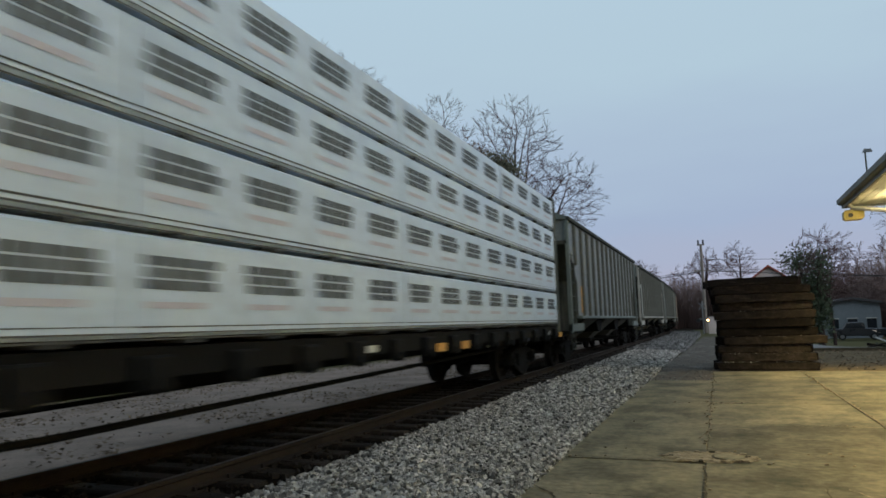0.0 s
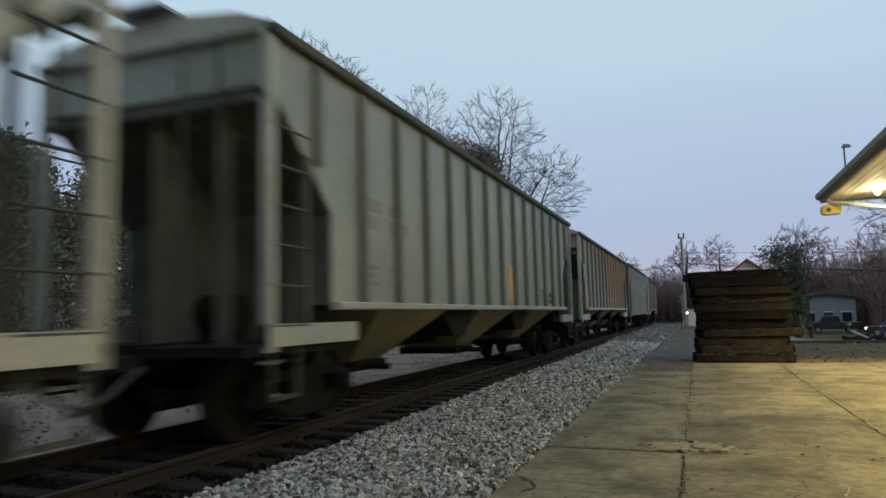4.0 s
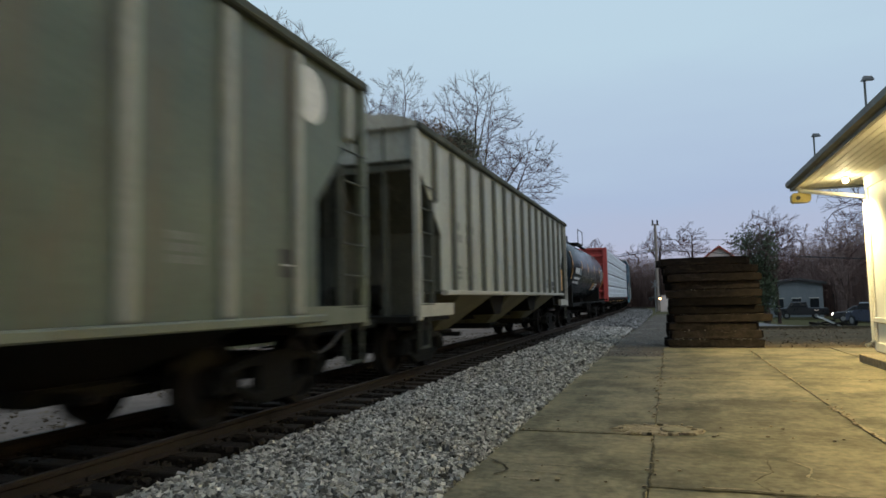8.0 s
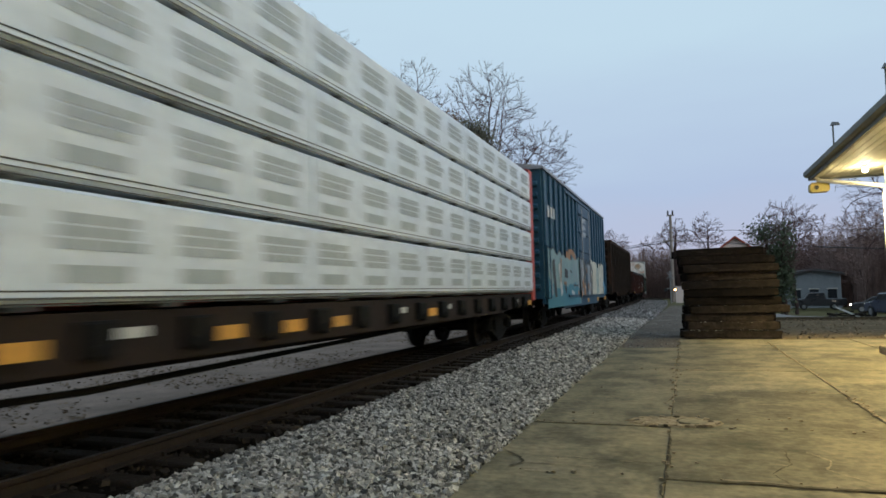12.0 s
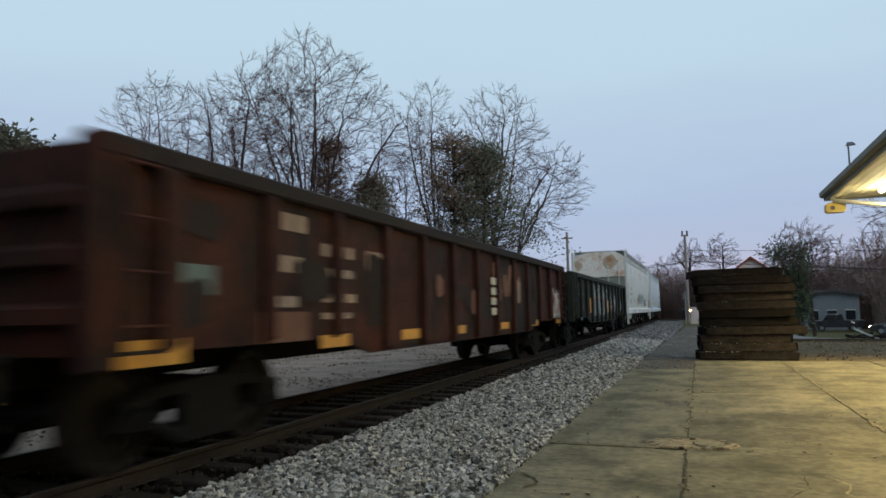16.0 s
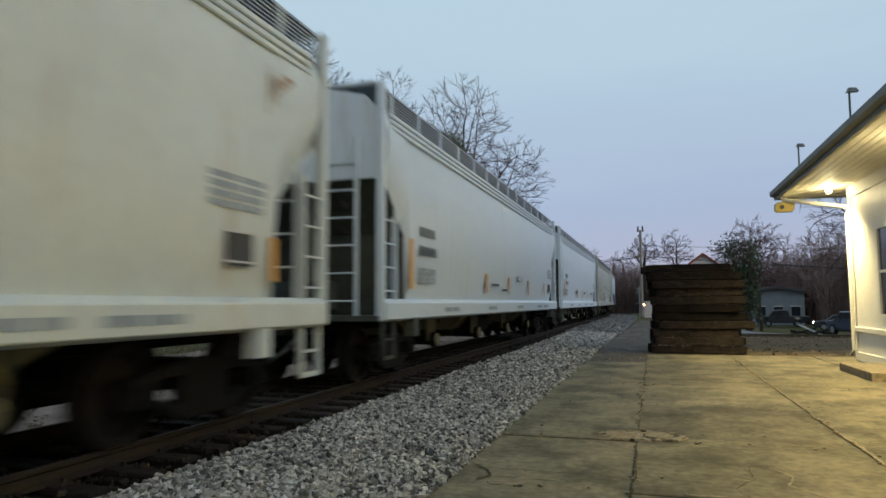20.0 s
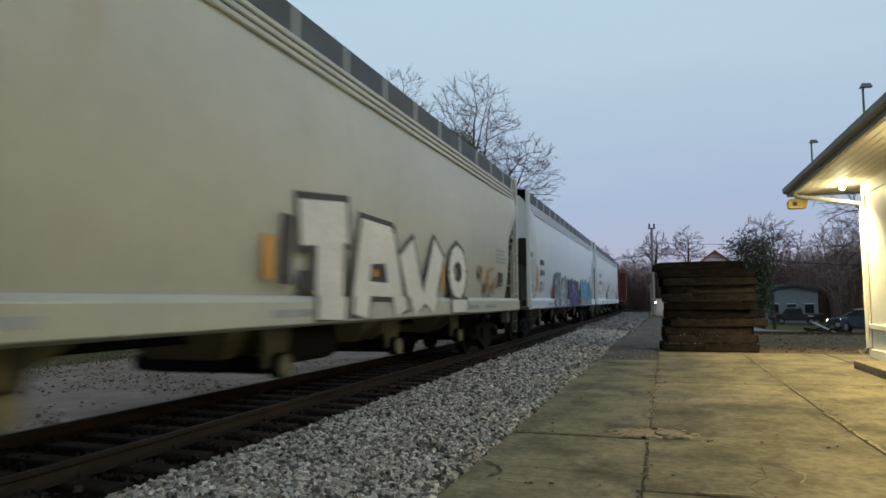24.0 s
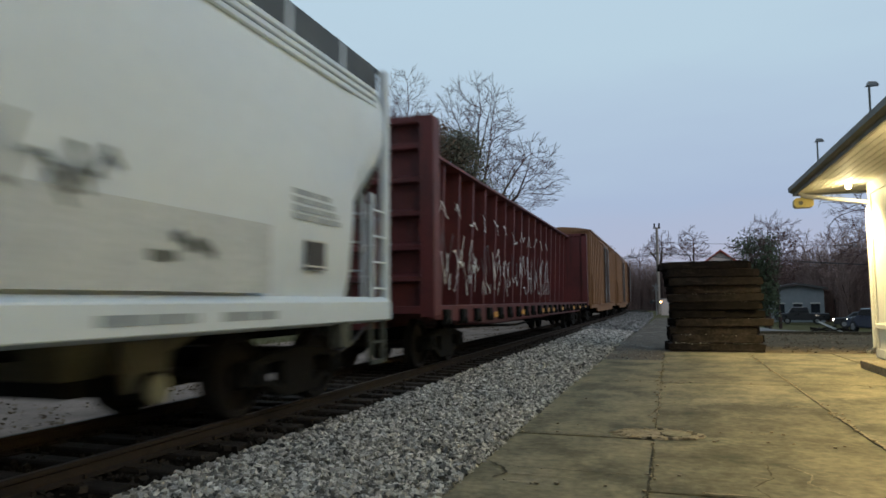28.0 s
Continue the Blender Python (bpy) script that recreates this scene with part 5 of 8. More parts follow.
# past the crossing and along the road
for k, (x, y, top, w, hh) in enumerate(((-10.5, 112, 11.5, 2.6, 3.0), (-1.2, 104, 12.0, 2.3, 2.3), (3.1, 104, 12.6, 2.3, 2.9), (-5.5, 130, 12, 3.0, 3.5))):
    bare_tree((x, y, -0.4), 60 + k, top, (0, 0, top - hh, w, w, hh), top - 1.9 * hh, 0.26, 4, 330, "bare roundheaded tree beyond the crossing", 0.017, "far_twig", 0.45)
for k, (x, y, h, w) in enumerate(((7.8, 64, 10.3, 2.6), (9.3, 68, 10.2, 1.9))):
    t, spots = bare_tree((x, y, ground_z(x, y)), 70 + k, h, (0, 0, h * 0.66, w, w, h * 0.34), 2.4, 0.28 - 0.12 * k, 5, 420, "bare tree overgrown with dark green ivy" if k == 0 else "slender bare tree beside an ivy-clad one", 0.013, "far_twig", 0.45)
    if k == 0:
        part("ivy", tufts([p for p in spots if 0.8 < p.z < 0.74 * h], 0.36, 90, 60, 0.48), "ivy", t, "dark green ivy leaves")
for k in range(16):
    r = random.Random(300 + k)
    x, y = 16.4 + 1.9 * (k % 8) + r.uniform(-0.8, 0.8), 76 + 14 * (k // 8) + r.uniform(-3, 4)
    top = r.uniform(10.5, 13.0)
    bare_tree((x, y, ground_z(x, y)), 100 + k, top, (0, 0, top * 0.62, 2.1, 2.0, top * 0.38), top * 0.25, 0.15, 4, 200, "slender bare tree in a dense winter wood", 0.017, "brush", 0.6)
bare_tree((14.8, 47, ground_z(15, 47)), 140, 11.5, (-0.6, 0, 7.6, 5.6, 3.5, 3.9), 3.0, 0.28, 6, 480, "wide bare winter tree with drooping twigs")


def thicket(name, spots, seed, label, blades, height):
    """Undergrowth and far twigs that nobody could count."""
    r = random.Random(seed)
    g = G()
    for x, y, w, d, h in spots:
        for _ in range(int(blades * w)):
            px, py = x + r.uniform(-w / 2, w / 2), y + r.uniform(-d / 2, d / 2)
            hh = h * r.uniform(0.25, 1.0) * height
            z = ground_z(px, py)
            q = Vector((px + r.uniform(-0.5, 0.5), py + r.uniform(-0.5, 0.5), z + hh))
            g.rod((px, py, z), q, 0.035, 3, 0.012)
            for _ in range(5):
                f = r.uniform(0.3, 1.0)
                c = Vector((px, py, z)).lerp(q, f)
                g.rod(c, c + Vector((r.uniform(-0.9, 0.9), r.uniform(-0.9, 0.9), r.uniform(0.1, 1.1))), 0.016, 3, 0.008)
    return tagged(part(name, g, "brush"), label, "thicket", kind="stuff")


thicket("far_thicket", [(27, 92, 24, 8, 9.0), (19, 98, 12, 5, 8.5), (12, 104, 10, 5, 7.5), (-6, 108, 12, 8, 7.5), (3, 112, 10, 8, 6.5), (14, 108, 10, 6, 7.0), (-13, 118, 10, 6, 6.5), (22, 78, 11, 5, 8.0), (20, 70, 5, 3, 5.0)], 7, "reddish-brown winter thicket behind the road", 170, 1.0)
thicket("trackside_thicket", [(-30, 42, 26, 6, 2.5), (-15, 54, 12, 6, 3.0), (-26, 74, 22, 10, 5.0), (-50, 26, 24, 12, 5.0), (-60, 4, 30, 20, 7.0), (-16, 84, 12, 10, 7.0)], 8, "brown winter brush under the trees", 22, 1.0)

# ---- crossing, poles and wires ----
POLE = (-1.25, 80.0)
pole = thing("utility_pole", "weathered grey wooden utility pole with two insulators", "utility pole", at=(*POLE, -0.3))
part("shaft", G().rod((0, 0, 0), (0.05, 0, 9.9), 0.2, 12, 0.14), "pole", pole, smooth=True)
part("crossarm", G().box(-0.9, 0.9, -0.06, 0.06, 6.9, 7.02), "pole", pole)
for x in (-0.2, 0.3):
    part("insulator", G().cyl(0.09, 9.85, 10.35, "z", (x, 0), 10), "black", pole, smooth=True)
part("crossarm", G().box(-0.35, 0.45, -0.05, 0.05, 9.75, 9.87), "pole", pole)
pole2 = thing("utility_pole", "distant grey wooden utility pole beyond the track", "utility pole", at=(-10.7, 60.0, -0.2))
part("shaft", G().rod((0, 0, 0), (0, 0, 8.6), 0.15, 10, 0.11), "pole", pole2, smooth=True)
part("crossarm", G().box(-0.5, 0.5, -0.05, 0.05, 8.0, 8.12), "pole", pole2)


def wire(p, q, sag, radius=0.022):
    g = G()
    p, q = Vector(p), Vector(q)
    pts = [p.lerp(q, k / 14) - Vector((0, 0, sag * 4 * (k / 14) * (1 - k / 14))) for k in range(15)]
    g.tube(pts, radius, 4)
    return tagged(part("overhead_wire", g, "black"), "thin dark overhead wire between poles", "wire", "overhead wires")


for dx, dz in ((-0.7, 6.75), (0.0, 6.6), (0.7, 6.75)):
    wire((POLE[0] + dx, POLE[1], dz), (-34 + dx, 92, dz - 0.3), 0.9)
for dx, dz in ((-0.6, 6.75), (0.6, 6.72)):
    wire((POLE[0] + dx, POLE[1], dz), (20.6 + dx, 62, dz - 3.0), 0.15)
wire((POLE[0], POLE[1], 7.9), (24, 60, 5.1), 0.1, 0.018)

sig = thing("crossing_signal", "railway crossing signal mast with lit lamps", "crossing signal", at=(-1.4, 74, -0.1))
part("mast", G().rod((0, 0, 0), (0, 0, 3.3), 0.06, 10), "galv", sig, smooth=True)
part("lamp_arm", G().box(-0.5, 0.5, -0.03, 0.03, 1.45, 1.53), "galv", sig)
for x in (-0.45, 0.45):
    hood = part("lamp_hood", G().cyl(0.2, -0.22, -0.02, "y", (x, 1.35), 16), "black", sig, smooth=True)
    part("lamp_lens", G().cyl(0.12, -0.26, -0.22, "y", (x, 1.35), 16), "cross_light" if x > 0 else "black", hood, smooth=True)
part("crossbuck", G().prism([(-0.36, 2.5), (-0.3, 2.44), (0.36, 3.1), (0.3, 3.16)], -0.1, -0.07).prism([(0.36, 2.5), (0.3, 2.44), (-0.36, 3.1), (-0.3, 3.16)], -0.14, -0.11), "galv", sig)
cab = thing("signal_cabinet", "pale metal signal cabinet beside the crossing", "cabinet", at=(-0.55, 75, -0.12))
part("body", G().box(-0.4, 0.4, -0.4, 0.4, 0.0, 1.7, 0.03), "siding_pale", cab)
part("door", G().box(-0.34, 0.34, -0.42, -0.4, 0.12, 1.6), "siding_pale", cab)
part("hood", G().box(-0.45, 0.45, -0.45, 0.45, 1.7, 1.76), "galv", cab)


# ---- houses ----
def house(at, w, d, h, pitch, wall, roof_m, label, windows=2, rz=0):
    o = thing("house", label, "house", at=at, rz=rz)
    part("wall", G().prism([(-w / 2, 0), (w / 2, 0), (w / 2, h), (0, h + pitch), (-w / 2, h)], 0, d), wall, o)
    rf = part("roof", G().prism([(-w / 2 - 0.4, h - 0.25), (0, h + pitch + 0.05), (0, h + pitch + 0.3), (-w / 2 - 0.4, h)], -0.4, d + 0.4).prism([(w / 2 + 0.4, h - 0.25), (0, h + pitch + 0.05), (0, h + pitch + 0.3), (w / 2 + 0.4, h)], -0.4, d + 0.4), roof_m, o)
    for k in range(windows):
        x = -w / 2 + w * (k + 0.5) / windows
        win = part("window", G().box(x - 0.45, x + 0.45, -0.03, -0.005, 0.9, 2.1), "glass", o)
        part("frame", G().box(x - 0.52, x + 0.52, -0.05, -0.004, 2.1, 2.2).box(x - 0.52, x + 0.52, -0.05, -0.004, 0.8, 0.9), "white_wall", win)
    return o


house((6.3, 95, -0.9), 6.6, 9, 6.0, 2.5, "siding_pale", "siding_red", "pale house with a red gabled roof")
house((13.6, 86, -1.2), 5.4, 8, 3.9, 0.25, "siding_grey", "roof", "low blue-grey building with dark windows", 3)
house((27.0, 98, -1.3), 9.0, 8, 5.0, 2.0, "siding_grey", "roof", "grey house behind bare trees", 3)


# ---- vehicles ----
def vehicle(name, at, rz, paint, label, pickup=False):
    o = thing(name, label, "pickup" if pickup else "car", at=at, rz=rz)
    prof = [(-2.2, 0.3), (2.2, 0.3), (2.25, 0.65), (2.1, 0.85), (1.2, 0.95), (0.6, 1.42), (-1.0, 1.45), (-1.7, 0.98), (-2.15, 0.92), (-2.25, 0.6)]
    if pickup:
        prof = [(-2.5, 0.4), (2.5, 0.4), (2.55, 0.9), (2.4, 1.1), (1.3, 1.15), (0.9, 1.75), (-0.5, 1.78), (-0.65, 1.15), (-2.5, 1.12)]
    part("body", G().prism(prof, -0.85, 0.85, "x"), paint, o, bevel=0.06)
    g = [(0.98, 1.0), (0.52, 1.36), (-0.92, 1.38), (-1.45, 1.0)] if not pickup else [(1.15, 1.2), (0.82, 1.68), (-0.42, 1.7), (-0.5, 1.2)]
    for x in (-0.855, 0.855):
        part("side_window", G().prism(g, min(x, x * 1.006), max(x, x * 1.006), "x"), "glass", o)
    for y in (-1.35, 1.4):
        for x in (-0.8, 0.8):
            w = part("tyre", G().cyl(0.33, x - 0.1, x + 0.1, "x", (y, 0.33), 18), "tyre", o, smooth=True)
            part("rim", G().cyl(0.2, x + math.copysign(0.1, x), x + math.copysign(0.11, x), "x", (y, 0.33), 14), "galv", w, smooth=True)
    e = 2.26 if not pickup else 2.56
    for x in (-0.6, 0.6):
        part("headlight", G().box(x - 0.17, x + 0.17, e - 0.12, e + 0.01, 0.62, 0.78), "headlight" if not pickup else "glass", o)
        part("tail_light", G().box(x - 0.17, x + 0.17, -e - 0.0, -e + 0.1, 0.66, 0.84), "tail_light" if name == "moving_car" else "glass", o)
    return o


vehicle("moving_car", (16.2, 70.0, ground_z(16.2, 70) + 0.06), 78, "car_dark", "dark car on the road with headlights and tail lights lit")
vehicle("parked_car", (11.4, 45.0, ground_z(11.4, 45) + 0.06), 15, "car_blue", "navy blue car parked behind the depot")
vehicle("pickup_truck", (13.0, 80.0, ground_z(13.0, 80) + 0.06), 84, "car_dark", "dark pickup parked by the low grey building", True)

fallen = random.Random(61)
g = G()
for k in range(2600):
    x, y = fallen.uniform(2.3, 14), 21.4 + 11 * fallen.random()
    if k % 3 == 0:
        x, y = fallen.uniform(2.4, 16), 32.6 + fallen.gauss(0, 0.35)
    w, a = fallen.uniform(0.02, 0.06), fallen.uniform(0, 6.28)
    u, v = Vector((math.cos(a) * w, math.sin(a) * w, 0)), Vector((-math.sin(a) * w * 0.6, math.cos(a) * w * 0.6, 0.012))
    c = Vector((x, y, -0.015))
    g.poly([c - u, c - v, c + u + Vector((0, 0, fallen.uniform(0, 0.03))), c + v])
tagged(part("fallen_leaves", g, "leaf"), "brown fallen leaves strewn over the lawn's edge", "ground litter", kind="stuff")

# scrap by the road
scrap = thing("scrap_pile", "pile of dark scrap timber beside the road", "scrap pile", at=(9.2, 46.0, ground_z(9.2, 46)))
r = random.Random(4)
for k in range(14):
    a = r.uniform(0, math.pi)
    c = Vector((r.uniform(-0.9, 0.9), r.uniform(-0.5, 0.5), r.uniform(0.05, 0.35)))
    d = Vector((math.cos(a), math.sin(a) * 0.5, r.uniform(-0.1, 0.25))) * r.uniform(0.5, 1.0)
    part("timber", G().rod(c - d, c + d, 0.06, 4), "tie", scrap)
part("pale_board", G().rod((-0.9, -0.3, 0.75), (0.4, -0.35, 0.1), 0.07, 4), "whitepaint", scrap, "pale painted board leaning on the pile")

# ---- the train ----
RIDERS = []  # (object, place along the train, offset x, offset z, length of its car, place of the car)
WHEELSETS = []  # (wheelset, place along the train)
RIM_R = 0.457


def ring_half(pts):
    """A closed outline from its right half (x, z), bottom to top."""
    return pts + [(-x, z) for x, z in reversed(pts)]


def frustum(g, y0, y1, x0, z1, yb0, yb1, xb, z0):
    i = len(g.v)
    g.v += [(-x0, y0, z1), (x0, y0, z1), (x0, y1, z1), (-x0, y1, z1), (-xb, yb0, z0), (xb, yb0, z0), (xb, yb1, z0), (-xb, yb1, z0)]
    g.f += [[i + k for k in q] for q in ((0, 1, 2, 3), (7, 6, 5, 4), (0, 4, 5, 1), (1, 5, 6, 2), (2, 6, 7, 3), (3, 7, 4, 0))]


def truck_meshes():
    sf = G()
    outline = [(-1.12, 0.36), (-0.98, 0.62), (-0.55, 0.70), (0, 0.74), (0.55, 0.70), (0.98, 0.62), (1.12, 0.36), (1.0, 0.36), (0.86, 0.55), (0.5, 0.60), (0.36, 0.58), (0.36, 0.30), (0.62, 0.40), (0.72, 0.34), (0.36, 0.17), (-0.36, 0.17), (-0.72, 0.34), (-0.62, 0.40), (-0.36, 0.30), (-0.36, 0.58), (-0.5, 0.60), (-0.86, 0.55), (-1.0, 0.36)]
    for x in (0.0,):
        sf.prism(outline, x - 0.07, x + 0.07, "x")
        for y in (-0.89, 0.89):
            sf.box(x - 0.1, x + 0.1, y - 0.15, y + 0.15, 0.34, 0.62, 0.03)
    bo = G().box(-0.95, 0.95, -0.2, 0.2, 0.42, 0.72, 0.04)
    bo.cyl(0.18, 0.72, 0.86, "z", n=14)
    bo.box(-0.06, 0.06, -1.25, 1.25, 0.35, 0.45)
    sp = G()
    for y in (-0.2, 0, 0.2):
        for k in range(4):
            sp.cyl(0.075, 0.24 + k * 0.055, 0.27 + k * 0.055, "z", (0, y), 10)
        sp.cyl(0.045, 0.22, 0.46, "z", (0, y), 8)
    ws = G().lathe([(-0.95, 0.085), (-0.66, 0.085), (-0.66, 0.1), (-0.6, 0.085), (0.6, 0.085), (0.66, 0.1), (0.66, 0.085), (0.95, 0.085)], 12)
    R = RIM_R
    wh = G().lathe([(-0.1, 0.1), (-0.09, 0.15), (-0.06, 0.36), (-0.1, 0.38), (-0.1, R + 0.028), (-0.07, R + 0.028), (-0.06, R), (0.06, R - 0.005), (0.06, 0.385), (0.0, 0.36), (0.03, 0.17), (0.12, 0.14), (0.14, 0.1)])
    cap = G().lathe([(-0.06, 0.09), (-0.05, 0.115), (0.08, 0.115), (0.1, 0.1), (0.1, 0.07), (0.13, 0.06), (0.135, 0.02)], 14)
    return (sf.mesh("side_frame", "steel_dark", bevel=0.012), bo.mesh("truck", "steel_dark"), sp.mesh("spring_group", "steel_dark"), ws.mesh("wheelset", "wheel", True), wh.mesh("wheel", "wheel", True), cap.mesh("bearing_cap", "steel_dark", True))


def trucks(car, s0, ys):
    sf, bo, sp, ws, wh, cap = cached("truck", truck_meshes)
    for y in ys:
        t = part("truck", bo, "", car, at=(0, y, 0))
        for s in (-1, 1):
            part("side_frame", sf, "", t, at=(s * 1.0, 0, 0))
            part("spring_group", sp, "", t, at=(s * 1.0, 0, 0))
        for dy in (-0.89, 0.89):
            w = part("wheelset", ws, "", car, at=(0, y + dy, RIM_R))
            WHEELSETS.append((w, s0 + y + dy))
            for s in (-1, 1):
                for nm, me, x in (("wheel", wh, 0.765), ("bearing_cap", cap, 1.0)):
                    p = part(nm, me, "", w, at=(s * x, 0, 0))
                    if s < 0:
                        p.rotation_euler = (0, 0, math.pi)


def couplers(car, L, z=0.88):
    for e, d in ((0, -1), (L, 1)):
        g = G().box(-0.08, 0.08, min(e, e + d * 0.62), max(e, e + d * 0.62), z - 0.09, z + 0.09, 0.02)
        g.box(-0.17, 0.17, min(e + d * 0.5, e + d * 0.75), max(e + d * 0.5, e + d * 0.75), z - 0.15, z + 0.15, 0.04)
        part("coupler", g, "steel_dark", car)
        h = G()
        pts = [(0.35, e + d * 0.05, z - 0.05), (0.3, e + d * 0.4, z - 0.28), (0.22, e + d * 0.75, z - 0.42)]
        for p, q in zip(pts, pts[1:]):
            h.rod(p, q, 0.028)
        part("air_hose", h, "black", car)


def ladder(car, x, y0, y1, z0, z1, paint, rungs=0.4, name="ladder", stiles=True):
    """Stiles in one mesh with each rung a piece of its own under it; without stiles, rungs between posts."""
    y0, y1 = min(y0, y1), max(y0, y1)
    rung = cached(("rung", round(y1 - y0, 2), paint), lambda: G().rod((0, 0, 0), (0, y1 - y0, 0), 0.015).mesh("rung", paint))
    owner = car
    if stiles:
        g = G().box(x - 0.02, x + 0.03, y0 - 0.03, y0 + 0.03, z0, z1).box(x - 0.02, x + 0.03, y1 - 0.03, y1 + 0.03, z0, z1).box(x - 0.012, x + 0.02, y0, y1, z0, z0 + 0.03)
        owner = part(name, g, paint, car)
    k = 0
    while z0 + 0.2 + k * rungs < z1:
        part("rung", rung, "", owner, at=(x, y0, z0 + 0.2 + k * rungs))
        k += 1


def stencil(car, x, y, z, w, h, rows, paint="stencil", name="stencil_mark", seed=1):
    """Unreadable stencilled lines as plain bars on the side at x: large ones mark by mark, small ones as a block of words."""
    rnd = random.Random(seed)
    hh = h / rows
    g = G()
    for r in range(rows):
        za, zb = z + r * hh + hh * 0.15, z + r * hh + hh * 0.85
        cur, end = y, y + w * rnd.uniform(0.75, 1.0)
        while cur < end - 0.02:
            d = hh * 0.62 if hh > 0.2 else rnd.uniform(0.25, 0.5) * w
            d = min(end - cur, d)
            bar = G() if hh > 0.2 else g
            bar.poly([(x + 0.006, cur, za), (x + 0.006, cur + d, za), (x + 0.006, cur + d, zb), (x + 0.006, cur, zb)])
            if hh > 0.2:
                part(name, bar, paint, car)
            cur += d + hh * 0.32
    if g.v:
        tagged(part(name, g, paint, car), kind="stuff")


def panel(car, x, y0, y1, z0, z1, paint, name, label="", lift=0.006):
    s = 1 if x > 0 else -1
    g = G().box(min(x, x + s * lift), max(x, x + s * lift), y0, y1, z0, z1)
    return part(name, g, paint, car, label)


def blob(g, x, cy, cz, w, h, rnd, n=14, rough=0.25):
    """A flat rounded patch of paint on the side at x."""
    pts = []
    for k in range(n):
        a = 2 * math.pi * k / n
        r = 1 + rnd.uniform(-rough, rough)
        sx = math.copysign(abs(math.cos(a)) ** 0.6, math.cos(a))
        sz = math.copysign(abs(math.sin(a)) ** 0.6, math.sin(a))
        pts.append((x, cy + w / 2 * sx * r, cz + h / 2 * sz * r))
    g.poly(pts)


def shard(g, x, cy, cz, w, h, rnd):
    """A flat angular patch of paint."""
    n = rnd.choice((4, 5, 6))
    a0 = rnd.uniform(0, 6.28)
    g.poly([(x, cy + w / 2 * math.cos(a0 + 2 * math.pi * k / n) * rnd.uniform(0.6, 1.2), cz + h / 2 * math.sin(a0 + 2 * math.pi * k / n) * rnd.uniform(0.6, 1.2)) for k in range(n)])


def on_side(g, pts, x, sill_x=1.607, brk=1.33):
    """A flat outline (y, z) laid on the side at x, and below the break on the sill that stands proud."""
    for low in (False, True):
        out = []
        for (ya, za), (yb, zb) in zip(pts, pts[1:] + pts[:1]):
            ina, inb = (za < brk) == low, (zb < brk) == low
            if ina:
                out.append((ya, za))
            if ina != inb:
                f = (brk - za) / (zb - za)
                out.append((ya + (yb - ya) * f, brk))
        if len(out) > 2:
            g.poly([(sill_x + x - 1.565 if low else x, y, max(z, 1.03)) for y, z in out])


def bar(y0, z0, y1, z1, w, grow=0.0):
    """Outline of one thick sprayed stroke."""
    d = Vector((y1 - y0, z1 - z0)).normalized()
    n = Vector((-d.y, d.x)) * (w / 2 + grow)
    p, q = Vector((y0, z0)) - d * grow, Vector((y1, z1)) + d * grow
    return [tuple(p - n), tuple(q - n), tuple(q + n), tuple(p + n)]


def letter(car, bars, x, fill, edge, rim=0.07, sill_x=1.607, brk=1.33, label="sprayed graffiti letter"):
    """One sprayed letter of thick strokes: the fill over a dark rim."""
    gf, ge = G(), G()
    for k, b in enumerate(bars):
        on_side(ge, bar(*b, rim), x + 0.0003 * k, sill_x, brk)
        on_side(gf, bar(*b), x + 0.004 + 0.0003 * k, sill_x, brk)
    me = part("graffiti_letter", gf, fill, car, label)
    part("outline", ge, edge, me)
    return me


def wild_letters(car, x, y0, y1, z0, z1, fills, edge, shine, seed, letters=5, sill_x=1.607, brk=1.33):
    """A run of crowded sprayed letters: leaning uprights with joining strokes, thin shine lines and caps."""
    r = random.Random(seed)
    step = (y1 - y0) / letters
    for k in range(letters):
        a, w = y0 + k * step, step * r.uniform(0.34, 0.44)
        top = z0 + (z1 - z0) * r.uniform(0.84, 1.0)
        lean = r.uniform(-0.1, 0.16)
        bars = [(a + w * 0.55, z0, a + w * 0.55 + lean, top, w), (a + step - w * 0.5, z0 + r.uniform(0, 0.2), a + step - w * 0.5 + lean, top - r.uniform(0.0, 0.3), w)]
        for f in r.sample((0.12, 0.5, 0.86), 2):
            z = z0 + (top - z0) * f
            bars.append((a + 0.1, z, a + step - 0.05, z + r.uniform(-0.12, 0.12), w * 0.7))
        me = letter(car, bars, x + 0.0015 * k, fills[k % len(fills)], edge, 0.06, sill_x, brk)
        for q in range(4):
            g = G()
            yy, zz = a + r.uniform(0.1, 0.8) * step, z0 + r.uniform(0.15, 0.9) * (top - z0)
            on_side(g, bar(yy, zz, yy + r.uniform(-0.15, 0.25), zz + r.uniform(-0.25, 0.3), r.uniform(0.05, 0.13)), x + 0.016 + 0.0005 * q, sill_x, brk)
            part("shine", g, shine[q % len(shine)], me)


